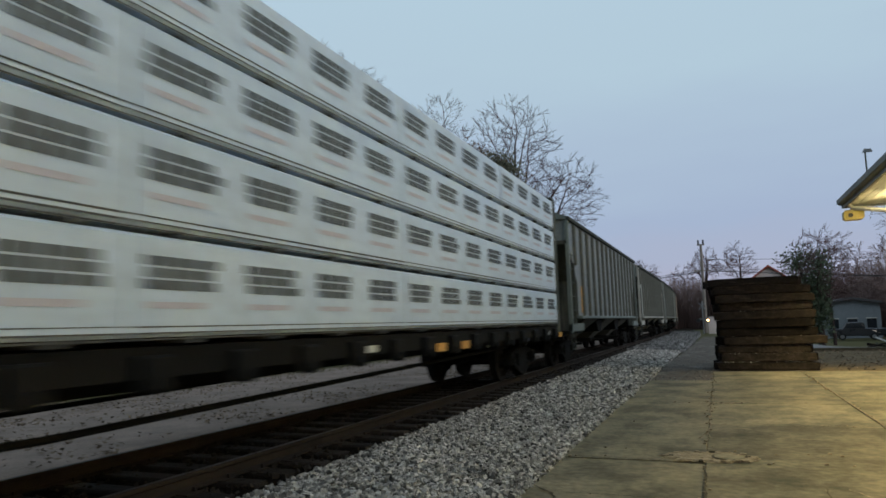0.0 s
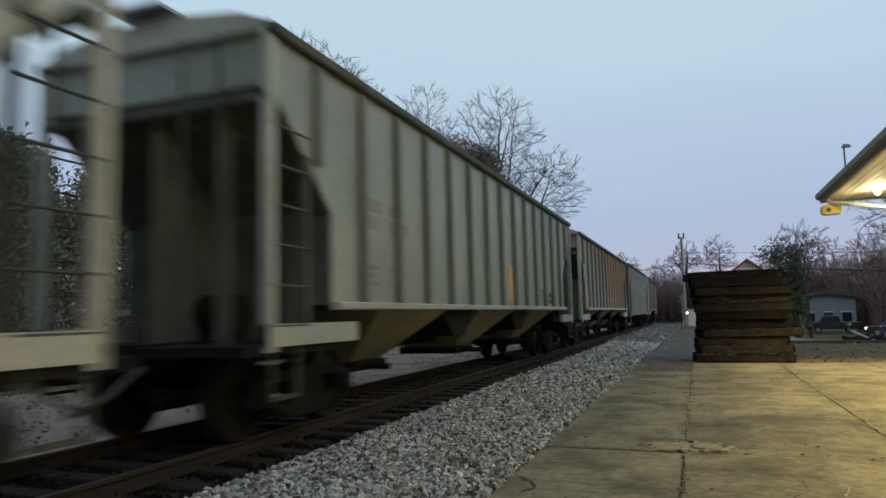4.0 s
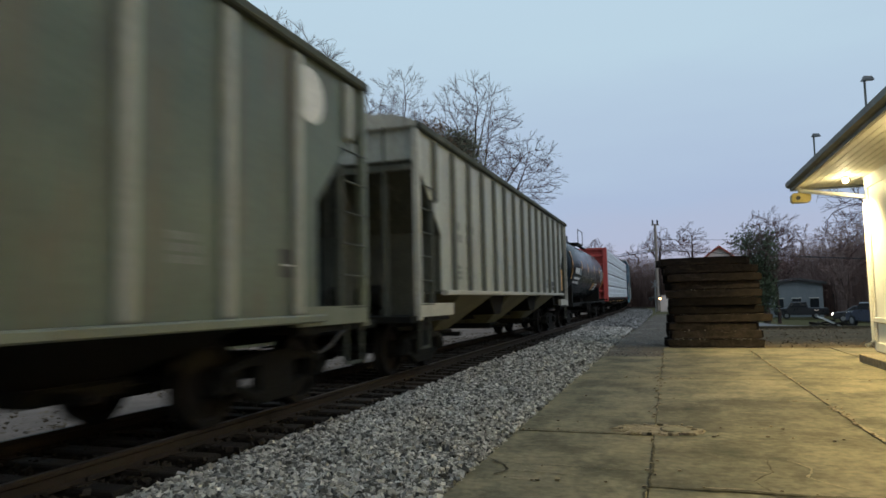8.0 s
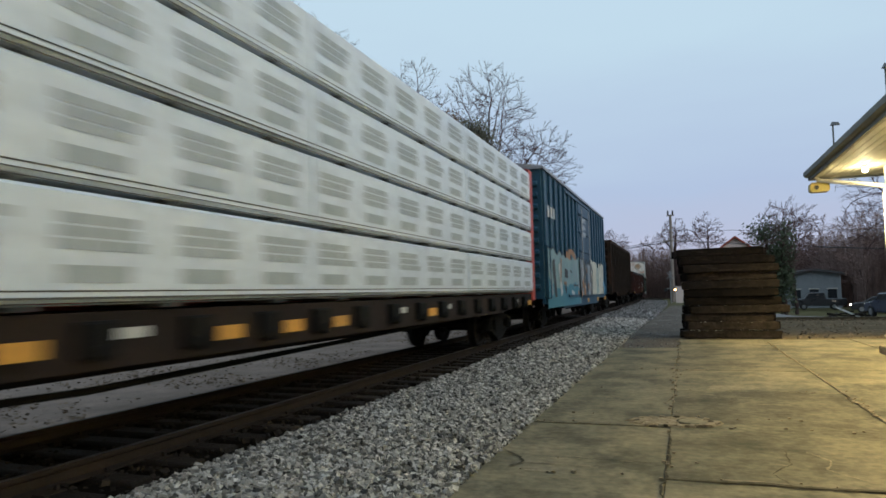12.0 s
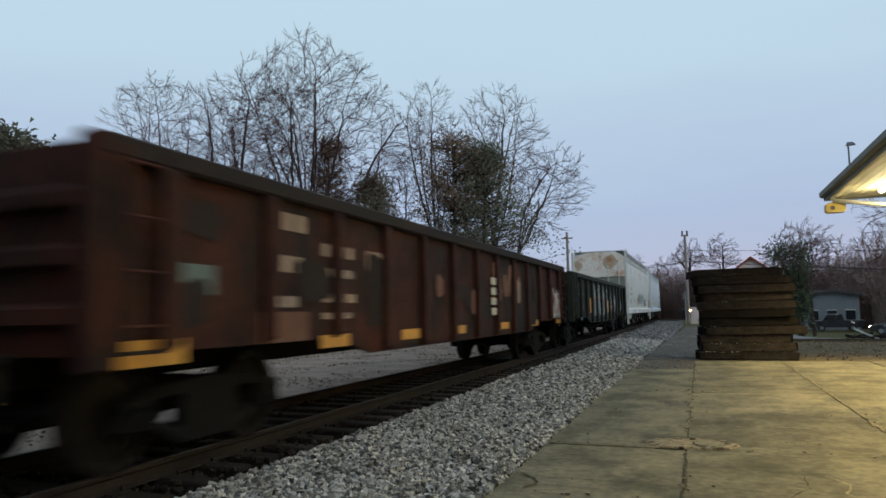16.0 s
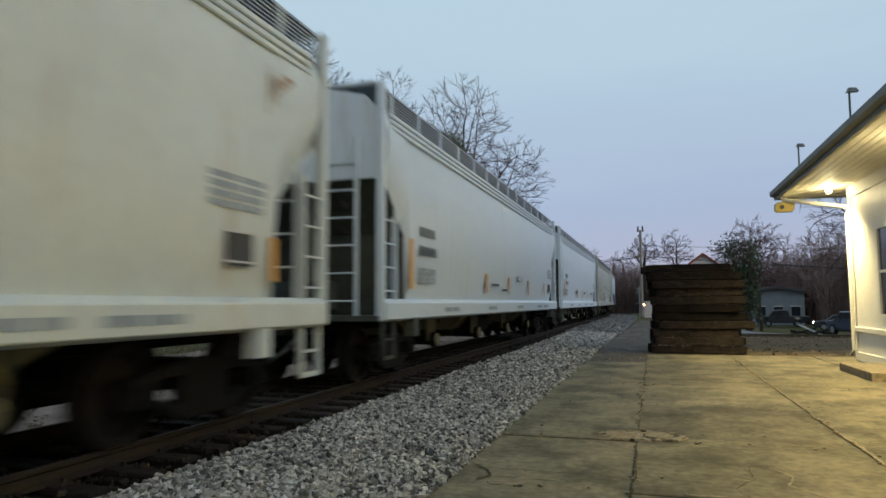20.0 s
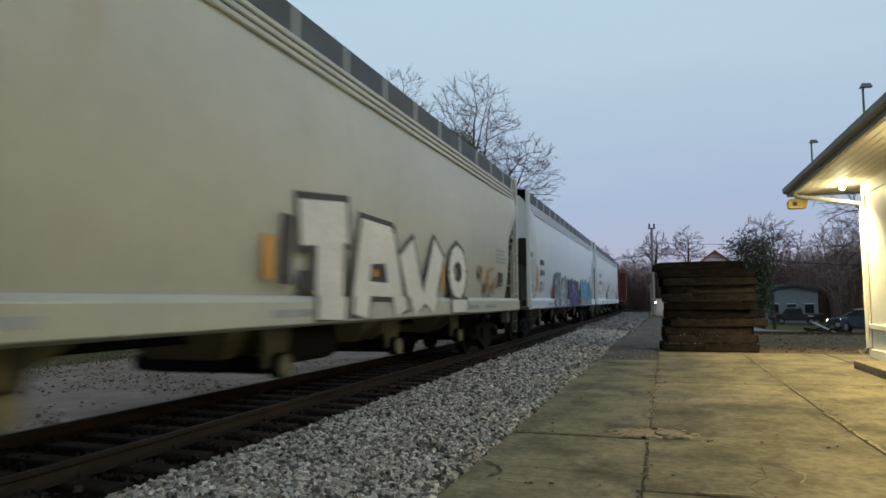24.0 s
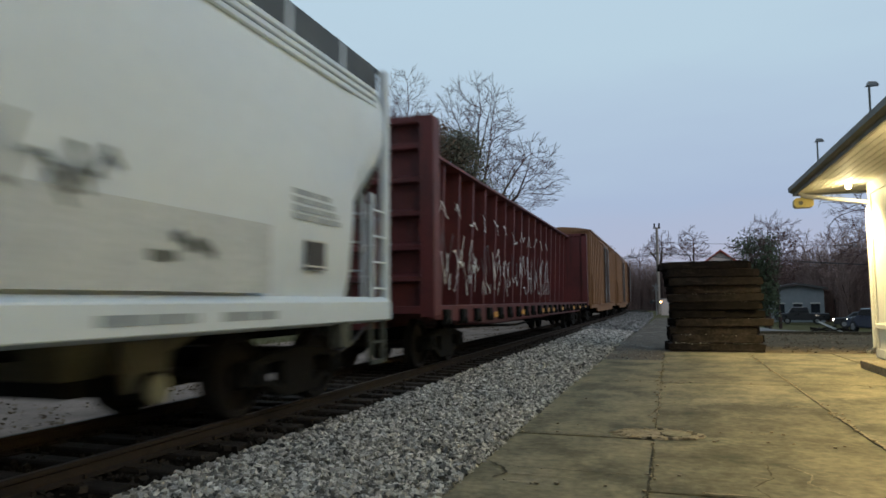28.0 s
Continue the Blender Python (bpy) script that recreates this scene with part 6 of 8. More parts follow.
def strokes(car, x, y0, y1, z0, z1, paint, seed, count=7, width=0.05, name="graffiti"):
    """Thin sprayed tag: bent strokes."""
    rnd = random.Random(seed)
    g = G()
    step = (y1 - y0) / count
    for k in range(count):
        y, z = y0 + k * step, rnd.uniform(z0, z1)
        for _ in range(3):
            y2, z2 = y + rnd.uniform(0.2, 0.7) * step, rnd.uniform(z0, z1)
            d = Vector((0, y2 - y, z2 - z))
            p = Vector((0, -d.z, d.y)).normalized() * width / 2
            g.poly([(x + 0.008 + 0.0004 * k, y - p.y, z - p.z), (x + 0.008 + 0.0004 * k, y2 - p.y, z2 - p.z), (x + 0.008 + 0.0004 * k, y2 + p.y, z2 + p.z), (x + 0.008 + 0.0004 * k, y + p.y, z + p.z)])
            y, z = y2 - rnd.uniform(0, 0.3) * step, z2
    return tagged(part(name, g, paint, car), kind="stuff")


def start_car(name, label, category, s0, s1):
    car = thing(name, label, category, "cars of the freight train")
    RIDERS.append((car, s0, 0.0, 0.0, s1 - s0, s0))
    return car


HOPPER_PAINT = {
    "hop_grey": ((0.235, 0.265, 0.235), (0.14, 0.165, 0.145), 0.46, 0, 0.5, 14, 0.1, 0.6, (0.15, 0.135, 0.10), 0.25),
    "hop_cream": ((0.37, 0.385, 0.34), (0.27, 0.275, 0.235), 0.46, 0, 0.5, 14, 0.1, 0.6, (0.19, 0.16, 0.115), 0.3),
    "hop_rust": ((0.30, 0.31, 0.26), (0.17, 0.18, 0.145), 0.5, 0, 0.5, 14, 0.1, 0.7, (0.085, 0.10, 0.078), 0.42, (1.1, 1.1, 0.4)),
    "hop_teal": ((0.259, 0.280, 0.273), (0.158, 0.177, 0.173), 0.46, 0, 0.5, 14, 0.1, 0.6, (0.13, 0.12, 0.09), 0.25),
    "hop_green": ((0.088, 0.114, 0.09), (0.038, 0.056, 0.042), 0.5, 0, 0.5, 14, 0.1, 0.7, (0.085, 0.06, 0.038), 0.45, (3.0, 3.0, 0.35)),
}
HOPPER_RUST = (0.22, 0.85, -3.2, (0.175, 0.085, 0.042), (2.2, 2.2, 0.3))


def ribbed_hopper(s0, s1, paint, label, eave=4.18, pitch=1.08, bays=3, sill=1.42, bay_paint="bay", top_paint=None):
    L = s1 - s0
    car = start_car("covered_hopper_car", label, "hopper car", s0, s1)
    W = 1.5
    n = int((L - 1.6) / pitch)
    y_first = (L - n * pitch) / 2
    side_paint = paint + "_%.2f_%.2f" % (y_first, pitch)
    if side_paint not in M:
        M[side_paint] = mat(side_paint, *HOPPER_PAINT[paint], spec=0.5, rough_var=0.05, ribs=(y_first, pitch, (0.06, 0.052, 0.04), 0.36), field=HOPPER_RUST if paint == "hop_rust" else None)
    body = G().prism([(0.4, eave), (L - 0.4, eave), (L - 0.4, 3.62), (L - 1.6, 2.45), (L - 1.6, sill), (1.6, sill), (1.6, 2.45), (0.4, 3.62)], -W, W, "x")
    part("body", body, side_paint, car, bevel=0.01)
    for e, d in ((0.0, 1), (L, -1)):
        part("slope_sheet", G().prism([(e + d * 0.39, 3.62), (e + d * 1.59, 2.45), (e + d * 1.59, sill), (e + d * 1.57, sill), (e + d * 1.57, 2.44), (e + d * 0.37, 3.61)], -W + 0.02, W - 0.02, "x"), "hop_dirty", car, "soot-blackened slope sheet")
    roof = G().prism(ring_half([(W + 0.04, eave - 0.02), (W + 0.04, eave + 0.05), (1.15, eave + 0.2), (0.3, eave + 0.3)]), 0.3, L - 0.3)
    part("roof", roof, top_paint or paint, car)
    part("running_board", G().box(-0.32, 0.32, 0.1, L - 0.1, eave + 0.36, eave + 0.4), "galv", car)
    for k in range(4):
        y = 1.5 + (L - 3) * (k + 0.5) / 4
        part("hatch_cover", G().box(0.4, 0.95, y - 1.1, y + 1.1, eave + 0.18, eave + 0.34, 0.04), paint, car)
    for s in (-1, 1):
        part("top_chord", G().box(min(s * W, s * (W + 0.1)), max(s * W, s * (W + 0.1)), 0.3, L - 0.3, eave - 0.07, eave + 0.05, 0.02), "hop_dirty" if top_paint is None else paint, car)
        part("side_sill", G().box(min(s * (W - 0.02), s * (W + 0.1)), max(s * (W - 0.02), s * (W + 0.1)), 1.6, L - 1.6, sill - 0.06, sill + 0.03, 0.015), paint, car)
        for k in range(n + 1):
            y = y_first + k * pitch
            z0 = sill
            if y < 1.66:
                z0 = 2.45 + (1.66 - y) * 0.98 + 0.06
            if y > L - 1.66:
                z0 = 2.45 + (y - (L - 1.66)) * 0.98 + 0.06
            post_paint = "hop_rustpost" if paint == "hop_rust" and y > 8.5 else ("hop_grey" if paint == "hop_green" else "hop_post")
            me = cached(("post", round(z0, 2), eave, post_paint), lambda: G().prism([(0, z0), (0.085, z0 + 0.05), (0.085, eave - 0.13), (0, eave - 0.1)], -0.06, 0.06).mesh("side_post", post_paint, bevel=0.012))
            p = part("side_post", me, "", car, at=(s * W, y, 0))
            if s < 0:
                p.rotation_euler = (0, 0, math.pi)
    for e, d in ((0.0, 1), (L, -1)):
        for s in (-1, 1):
            part("corner_post", G().box(s * W - 0.05, s * W + 0.05, min(e + d * 0.3, e + d * 0.42), max(e + d * 0.3, e + d * 0.42), 0.95, eave - 0.05), paint, car)
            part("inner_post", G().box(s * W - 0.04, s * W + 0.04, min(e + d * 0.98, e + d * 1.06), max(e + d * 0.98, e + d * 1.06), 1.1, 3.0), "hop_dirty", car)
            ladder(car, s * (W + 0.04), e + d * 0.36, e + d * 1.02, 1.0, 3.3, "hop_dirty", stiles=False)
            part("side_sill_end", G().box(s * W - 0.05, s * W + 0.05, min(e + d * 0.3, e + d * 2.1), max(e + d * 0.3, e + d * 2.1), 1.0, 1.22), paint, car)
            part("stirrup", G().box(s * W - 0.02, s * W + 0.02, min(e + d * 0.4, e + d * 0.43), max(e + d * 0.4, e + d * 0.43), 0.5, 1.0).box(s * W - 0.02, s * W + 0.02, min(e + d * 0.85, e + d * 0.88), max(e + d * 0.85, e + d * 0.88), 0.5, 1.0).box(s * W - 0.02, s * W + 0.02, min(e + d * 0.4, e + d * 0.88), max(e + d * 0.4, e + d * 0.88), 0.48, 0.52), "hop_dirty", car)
        # wide sheet and lengthwise plate added so the open end reads dark, without sky
        part("end_bulkhead", G().box(-1.2, 1.2, min(e + d * 1.5, e + d * 1.55), max(e + d * 1.5, e + d * 1.55), 1.02, 2.5), "hop_dirty", car, "dark sheet that fills the open end frame")
        part("centre_plate", G().prism([(e + d * 1.5, 1.05), (e + d * 0.45, 1.05), (e + d * 0.45, 3.5), (e + d * 1.5, 2.48)], -0.03, 0.03, "x"), "hop_dirty", car, "plate added to hide the sky behind the car's end")
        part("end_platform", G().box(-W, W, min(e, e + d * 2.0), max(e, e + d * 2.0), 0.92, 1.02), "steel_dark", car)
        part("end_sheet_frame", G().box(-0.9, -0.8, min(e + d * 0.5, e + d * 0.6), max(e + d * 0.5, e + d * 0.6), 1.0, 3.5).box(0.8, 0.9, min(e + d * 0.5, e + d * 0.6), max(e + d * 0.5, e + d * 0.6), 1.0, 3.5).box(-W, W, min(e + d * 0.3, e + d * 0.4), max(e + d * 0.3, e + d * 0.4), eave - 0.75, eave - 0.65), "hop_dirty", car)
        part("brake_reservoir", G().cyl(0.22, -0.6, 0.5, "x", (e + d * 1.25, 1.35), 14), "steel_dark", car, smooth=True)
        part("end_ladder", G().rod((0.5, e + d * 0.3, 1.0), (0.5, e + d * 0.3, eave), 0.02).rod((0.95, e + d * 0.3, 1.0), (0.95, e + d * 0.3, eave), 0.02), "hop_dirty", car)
    b0, b1 = 2.0, L - 2.0
    bl = (b1 - b0) / bays
    for k in range(bays):
        a, b = b0 + k * bl + 0.03, b0 + (k + 1) * bl - 0.03
        mid = (a + b) / 2
        g = G()
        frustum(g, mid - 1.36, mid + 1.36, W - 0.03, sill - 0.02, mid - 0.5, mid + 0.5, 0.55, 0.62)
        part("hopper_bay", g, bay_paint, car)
        part("outlet_gate", G().box(-0.65, 0.65, mid - 0.55, mid + 0.55, 0.48, 0.62, 0.03).rod((0.65, mid - 0.3, 0.55), (1.1, mid - 0.3, 0.55), 0.05), "steel_dark", car)
        # dark solid added in place of the shaded void between two bays
        part("cross_ridge", G().prism([(mid + 1.38, sill - 0.02), (mid + bl - 1.38, sill - 0.02), (mid + bl / 2 + 0.3, 0.9), (mid + bl / 2 - 0.3, 0.9)] if k < bays - 1 else [(b - 0.7, sill - 0.02), (b, sill - 0.02), (b, 1.0), (b - 0.3, 1.0)], -1.3, 1.3, "x"), "steel_dark", car, "dark filler for the shaded void between the bays")
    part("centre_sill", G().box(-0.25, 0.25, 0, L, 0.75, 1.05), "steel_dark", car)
    trucks(car, s0, (1.75, L - 1.75))
    couplers(car, L)
    return car


def pellet_hopper(s0, s1, paint, label, eave=4.2, grating=False, dirty="hop_dirty", end_paint=None):
    L = s1 - s0
    car = start_car("pellet_hopper_car", label, "hopper car", s0, s1)
    prof = [(1.42, 1.3), (1.50, 1.7), (1.55, 2.3), (1.565, 2.9), (1.55, 3.4), (1.51, 3.86), (1.46, eave), (1.25, eave + 0.22), (0.7, eave + 0.36), (0.0, eave + 0.4)]

    def section(y, zb):
        pts = []
        for x, z in prof:
            zz = zb + (z - 1.3) * (eave - zb) / (eave - 1.3) if z < eave else z
            pts.append((x, y, zz))
        return pts + [(-x, yy, z) for x, yy, z in reversed(pts[:-1])]

    ys = [(0.42, 3.2), (0.9, 2.78), (1.32, 2.38), (1.37, 1.3), (L / 3, 1.3), (2 * L / 3, 1.3), (L - 1.37, 1.3), (L - 1.32, 2.38), (L - 0.9, 2.78), (L - 0.42, 3.2)]
    g = G()
    n = 2 * len(prof) - 1
    for y, zb in ys:
        g.v += section(y, zb)
    for j in range(len(ys) - 1):
        for k in range(n):
            a, b = j * n + k, j * n + (k + 1) % n
            g.f.append([a, b, b + n, a + n])
    g.f.append(list(range(n))[::-1])
    g.f.append([len(g.v) - n + k for k in range(n)])
    part("body", g, paint, car, smooth=True)
    for s in (-1, 1):
        x = s * 1.6
        part("side_sill", G().prism([(s * 1.46, 0.98), (s * 1.6, 1.02), (s * 1.6, 1.27), (s * 1.52, 1.33), (s * 1.42, 1.33)], 0.25, L - 0.25), paint, car, bevel=0.01)
        for z in (3.98, 4.075, 4.17):
            part("eave_bead", G().box(min(s * 1.44, s * 1.535), max(s * 1.44, s * 1.535), 0.6, L - 0.6, z, z + 0.075, 0.015), paint, car)
        for q in range(7 if grating else 0):
            part("walkway_slat", cached(("slat", s, q, round(L, 1), eave), lambda: G().box(min(s * 1.405, s * 1.425), max(s * 1.405, s * 1.425), 0.35, L - 0.35, eave + 0.10 + 0.05 * q, eave + 0.118 + 0.05 * q).mesh("walkway_slat", "galv")), "", car)
        rb = G().box(min(s * 0.9, s * 1.42), max(s * 0.9, s * 1.42), 0.35, L - 0.35, eave + 0.40, eave + 0.44)
        part("running_board", rb, "galv" if grating else "steel_dark", car, "roof walkway grating")
        if not grating:
            part("kick_plate", G().box(min(s * 1.40, s * 1.43), max(s * 1.40, s * 1.43), 0.35, L - 0.35, eave + 0.12, eave + 0.44), "walkway", car, "dark roof walkway edge")
        k = 0
        while 0.9 + k * 1.32 < L - 0.5:
            y = 0.9 + k * 1.32
            part("walkway_bracket", cached(("bracket", s, eave, paint), lambda: G().box(min(s * 1.38, s * 1.436), max(s * 1.38, s * 1.436), -0.04, 0.04, eave + 0.04, eave + 0.43).mesh("walkway_bracket", paint)), "", car, at=(0, y, 0))
            k += 1
    for e, d in ((0.0, 1), (L, -1)):
        lo, hi = lambda a, b: min(e + d * a, e + d * b), lambda a, b: max(e + d * a, e + d * b)
        for s in (-1, 1):
            part("corner_post", G().box(s * 1.5 - 0.06, s * 1.5 + 0.06, lo(0.2, 0.32), hi(0.2, 0.32), 1.0, eave + 0.42), paint, car, bevel=0.012)
            part("inner_post", G().box(s * 1.5 - 0.03, s * 1.5 + 0.03, lo(0.74, 0.8), hi(0.74, 0.8), 1.3, 2.6), paint, car)
            ladder(car, s * 1.53, e + d * 0.28, e + d * 0.77, 1.25, 2.75, paint, 0.36)
            part("jacking_pad", G().box(s * 1.5 - 0.08, s * 1.5 + 0.08, lo(1.5, 1.75), hi(1.5, 1.75), 0.72, 1.02), dirty, car)
            part("stirrup", G().box(s * 1.5 - 0.03, s * 1.5 + 0.03, lo(0.3, 0.36), hi(0.3, 0.36), 0.42, 1.0).box(s * 1.5 - 0.03, s * 1.5 + 0.03, lo(0.72, 0.78), hi(0.72, 0.78), 0.42, 1.0).box(s * 1.5 - 0.03, s * 1.5 + 0.03, lo(0.3, 0.78), hi(0.3, 0.78), 0.42, 0.47).box(s * 1.5 - 0.03, s * 1.5 + 0.03, lo(0.3, 0.78), hi(0.3, 0.78), 0.7, 0.73), dirty, car)
            part("end_panel", G().prism([(s * 0.004, eave - 1.05), (s * 1.44, eave - 1.05), (s * 1.45, eave), (s * 1.26, eave + 0.24), (s * 0.7, eave + 0.37), (s * 0.004, eave + 0.39)], lo(0.22, 0.26), hi(0.22, 0.26)), end_paint or paint, car)
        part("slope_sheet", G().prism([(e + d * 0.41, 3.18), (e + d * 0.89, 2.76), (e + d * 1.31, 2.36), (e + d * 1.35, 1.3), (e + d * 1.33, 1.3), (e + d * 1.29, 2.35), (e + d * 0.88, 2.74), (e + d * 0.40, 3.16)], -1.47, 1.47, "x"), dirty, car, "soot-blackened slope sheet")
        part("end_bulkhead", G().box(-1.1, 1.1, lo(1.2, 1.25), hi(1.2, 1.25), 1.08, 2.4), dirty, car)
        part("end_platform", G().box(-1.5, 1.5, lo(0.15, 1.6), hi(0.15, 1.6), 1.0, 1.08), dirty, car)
        # added plate that keeps bright sky out of the gap between cars
        part("centre_plate", G().prism([(e + d * 1.2, 1.08), (e + d * 0.3, 1.08), (e + d * 0.3, 3.18), (e + d * 1.2, 2.4)], -0.03, 0.03, "x"), dirty, car, "plate added to hide the sky behind the car's end")
        part("end_walkway", G().box(-1.42, 1.42, lo(0.2, 0.62), hi(0.2, 0.62), eave + 0.40, eave + 0.44), paint if grating else "steel_dark", car)
        g = G()
        for k in range(6):
            g.rod((0.55, e + d * 0.2, 1.3 + k * 0.42), (1.1, e + d * 0.2, 1.3 + k * 0.42), 0.014)
        g.box(0.5, 0.55, lo(0.18, 0.23), hi(0.18, 0.23), 1.0, 3.8).box(1.1, 1.15, lo(0.18, 0.23), hi(0.18, 0.23), 1.0, 3.8)
        part("end_ladder", g, paint, car)
        part("brake_reservoir", G().cyl(0.24, -0.9, 0.4, "x", (e + d * 0.95, 1.4), 14), dirty, car, smooth=True)
    bays = 4
    b0, b1 = 2.5, L - 2.5
    bl = (b1 - b0) / bays
    for k in range(bays):
        a, b = b0 + k * bl + 0.05, b0 + (k + 1) * bl - 0.05
        mid = (a + b) / 2
        g = G()
        frustum(g, a + 0.5, b - 0.5, 1.3, 1.3, mid - 0.4, mid + 0.4, 0.45, 0.6)
        part("hopper_bay", g, "bay", car)
        part("outlet_gate", G().cyl(0.11, -1.0, 1.0, "x", (mid, 0.52), 12).cyl(0.15, 0.95, 1.08, "x", (mid, 0.52), 12).box(-0.45, 0.45, mid - 0.4, mid + 0.4, 0.45, 0.62), "steel_dark", car)
        part("outlet_cap", G().cyl(0.13, 1.08, 1.12, "x", (mid, 0.52), 12), "bay", car, smooth=True)
        part("outlet_bracket", G().prism([(mid - 0.22, 0.5), (mid + 0.22, 0.5), (mid + 0.34, 0.98), (mid - 0.34, 0.98)], 0.92, 0.98, "x"), "bay_dark", car)
    part("air_reservoir", G().cyl(0.24, L / 2 - 1.5, L / 2 - 0.2, "y", (0.75, 0.72), 14), "steel_dark", car, smooth=True)
    part("centre_sill", G().box(-0.25, 0.25, 0, L, 0.8, 1.05), "steel_dark", car)
    trucks(car, s0, (1.85, L - 1.85))
    couplers(car, L)
    return car


def tank_car(s0, s1):
    L = s1 - s0
    car = start_car("tank_car", "black tank car with pale stencils and orange reflector strips", "tank car", s0, s1)
    r, zc, n = 1.47, 2.66, 36
    g = G()
    ends = [(0.02, 0.0), (0.05, 0.5), (0.14, 0.85), (0.28, 1.15), (0.46, 1.34), (0.72, r)]
    prof = ends + [(L / 3, r), (L / 2, r), (2 * L / 3, r)] + [(L - y, q) for y, q in reversed(ends)]
    for y, rr in prof:
        for k in range(n):
            a = 2 * math.pi * k / n
            g.v.append((max(rr, 0.01) * math.cos(a), y, zc + max(rr, 0.01) * math.sin(a)))
    for j in range(len(prof) - 1):
        for k in range(n):
            g.f.append([j * n + k, j * n + (k + 1) % n, (j + 1) * n + (k + 1) % n, (j + 1) * n + k])
    part("tank_shell", g, "black_tank", car, smooth=True)
    for y in (3.2, L / 2, L - 3.2):
        part("weld_band", G().cyl(r + 0.006, y - 0.05, y + 0.05, "y", (0, zc), n), "black_tank", car, smooth=True)
    part("bottom_outlet", G().cyl(0.16, 0.78, 1.25, "z", (0, L / 2), 14), "steel_dark", car, smooth=True)
    top = zc + r
    ym = 7.9
    dome = part("valve_housing", G().cyl(0.42, top - 0.1, top + 0.38, "z", (0, ym - 0.9), 20), "black_tank", car, smooth=True)
    part("top_platform", G().box(-0.9, 0.9, ym - 0.5, ym + 1.6, top + 0.0, top + 0.06).box(-1.05, -0.9, ym - 1.6, ym + 1.6, top - 0.2, top - 0.14).box(0.9, 1.05, ym - 1.6, ym + 1.6, top - 0.2, top - 0.14), "steel_dark", car)
    rail = G()
    for x in (-0.9, 0.9):
        rail.rod((x, ym - 0.5, top), (x, ym - 0.5, top + 0.75), 0.02).rod((x, ym + 1.5, top), (x, ym + 1.5, top + 0.75), 0.02).rod((x, ym - 0.5, top + 0.75), (x, ym + 1.5, top + 0.75), 0.02)
    part("handrail", rail, "steel_dark", car)
    part("manway", G().cyl(0.28, top, top + 0.22, "z", (0, ym + 0.8), 18), "black_tank", car, smooth=True)
    for s in (-1, 1):
        part("side_running_rail", G().rod((s * 1.45, 0.4, 1.02), (s * 1.45, L - 0.4, 1.02), 0.035), "steel_dark", car)
        for e, d in ((0, 1), (L, -1)):
            lo, hi = min(e + d * 0.1, e + d * 2.4), max(e + d * 0.1, e + d * 2.4)
            part("stub_sill_walkway", G().box(min(s * 0.4, s * 1.5), max(s * 0.4, s * 1.5), lo, hi, 0.95, 1.0), "steel_dark", car)
            part("walkway_edge", G().box(min(s * 1.48, s * 1.5), max(s * 1.48, s * 1.5), lo, hi, 0.9, 1.03), "steel_dark", car)
            part("bolster_web", G().prism([(min(e + d * 1.7, e + d * 2.0), 1.0), (max(e + d * 1.7, e + d * 2.0), 1.0), (max(e + d * 1.7, e + d * 2.0), 1.9), (min(e + d * 1.7, e + d * 2.0), 1.9)], min(s * 0.2, s * 1.25), max(s * 0.2, s * 1.25), "x"), "steel_dark", car)
    for e, d in ((0, 1), (L, -1)):
        part("stub_sill", G().box(-0.3, 0.3, min(e, e + d * 3.2), max(e, e + d * 3.2), 0.75, 1.25), "steel_dark", car)
        lad = G()
        for x in (0.62, 1.12):
            lad.box(x - 0.03, x + 0.03, min(e + d * 0.3, e + d * 0.36), max(e + d * 0.3, e + d * 0.36), 0.9, 3.55)
        for k in range(8):
            lad.rod((0.62, e + d * 0.33, 1.15 + k * 0.33), (1.12, e + d * 0.33, 1.15 + k * 0.33), 0.016)
        lad.rod((0.62, e + d * 0.33, 3.5), (0.55, e + d * 0.9, 3.95), 0.03).rod((1.12, e + d * 0.33, 3.5), (0.95, e + d * 0.9, 3.8), 0.03)
        part("ladder", lad, "steel_dark", car)

    def on_shell(y0, y1, z0, z1, paint, name):
        g = G()
        steps = 4
        for k in range(steps):
            za, zb = z0 + (z1 - z0) * k / steps, z0 + (z1 - z0) * (k + 1) / steps
            xa, xb = math.sqrt(max(0.01, (r + 0.008) ** 2 - (za - zc) ** 2)), math.sqrt(max(0.01, (r + 0.008) ** 2 - (zb - zc) ** 2))
            g.poly([(xa, y0, za), (xa, y1, za), (xb, y1, zb), (xb, y0, zb)])
        part(name, g, paint, car)

    on_shell(0.68, 0.86, 2.1, 3.3, "orange_tape", "reflector_strip")
    for y in (3.95, 6.6, 9.65, 12.3):
        on_shell(y, y + 0.16, 2.55, 3.0, "orange_tape", "reflector_strip")
    on_shell(L - 0.9, L - 0.7, 1.9, 2.8, "orange_tape", "reflector_strip")
    for k in range(4):
        on_shell(1.75 + k * 0.38, 2.05 + k * 0.38, 2.35, 2.62, "pale", "stencil_mark")
    on_shell(3.45, 3.72, 2.32, 2.62, "greypaint", "stencil_mark")
    for z in (1.92, 2.1):
        for k in range(3):
            on_shell(1.65 + k * 0.65, 2.2 + k * 0.65, z, z + 0.1, "pale", "stencil_mark")
    on_shell(9.95, 10.3, 1.7, 2.05, "orange_tape", "placard")
    for k in range(3):
        on_shell(10.8, 11.9, 1.72 + 0.13 * k, 1.78 + 0.13 * k, "pale", "stencil_mark")
    for k in range(10):
        on_shell(L - 2.5, L - (1.75 if k == 9 else 1.3), 2.2 + 0.075 * k, 2.222 + 0.075 * k, "pale", "stencil_mark")
    trucks(car, s0, (1.75, L - 1.75))
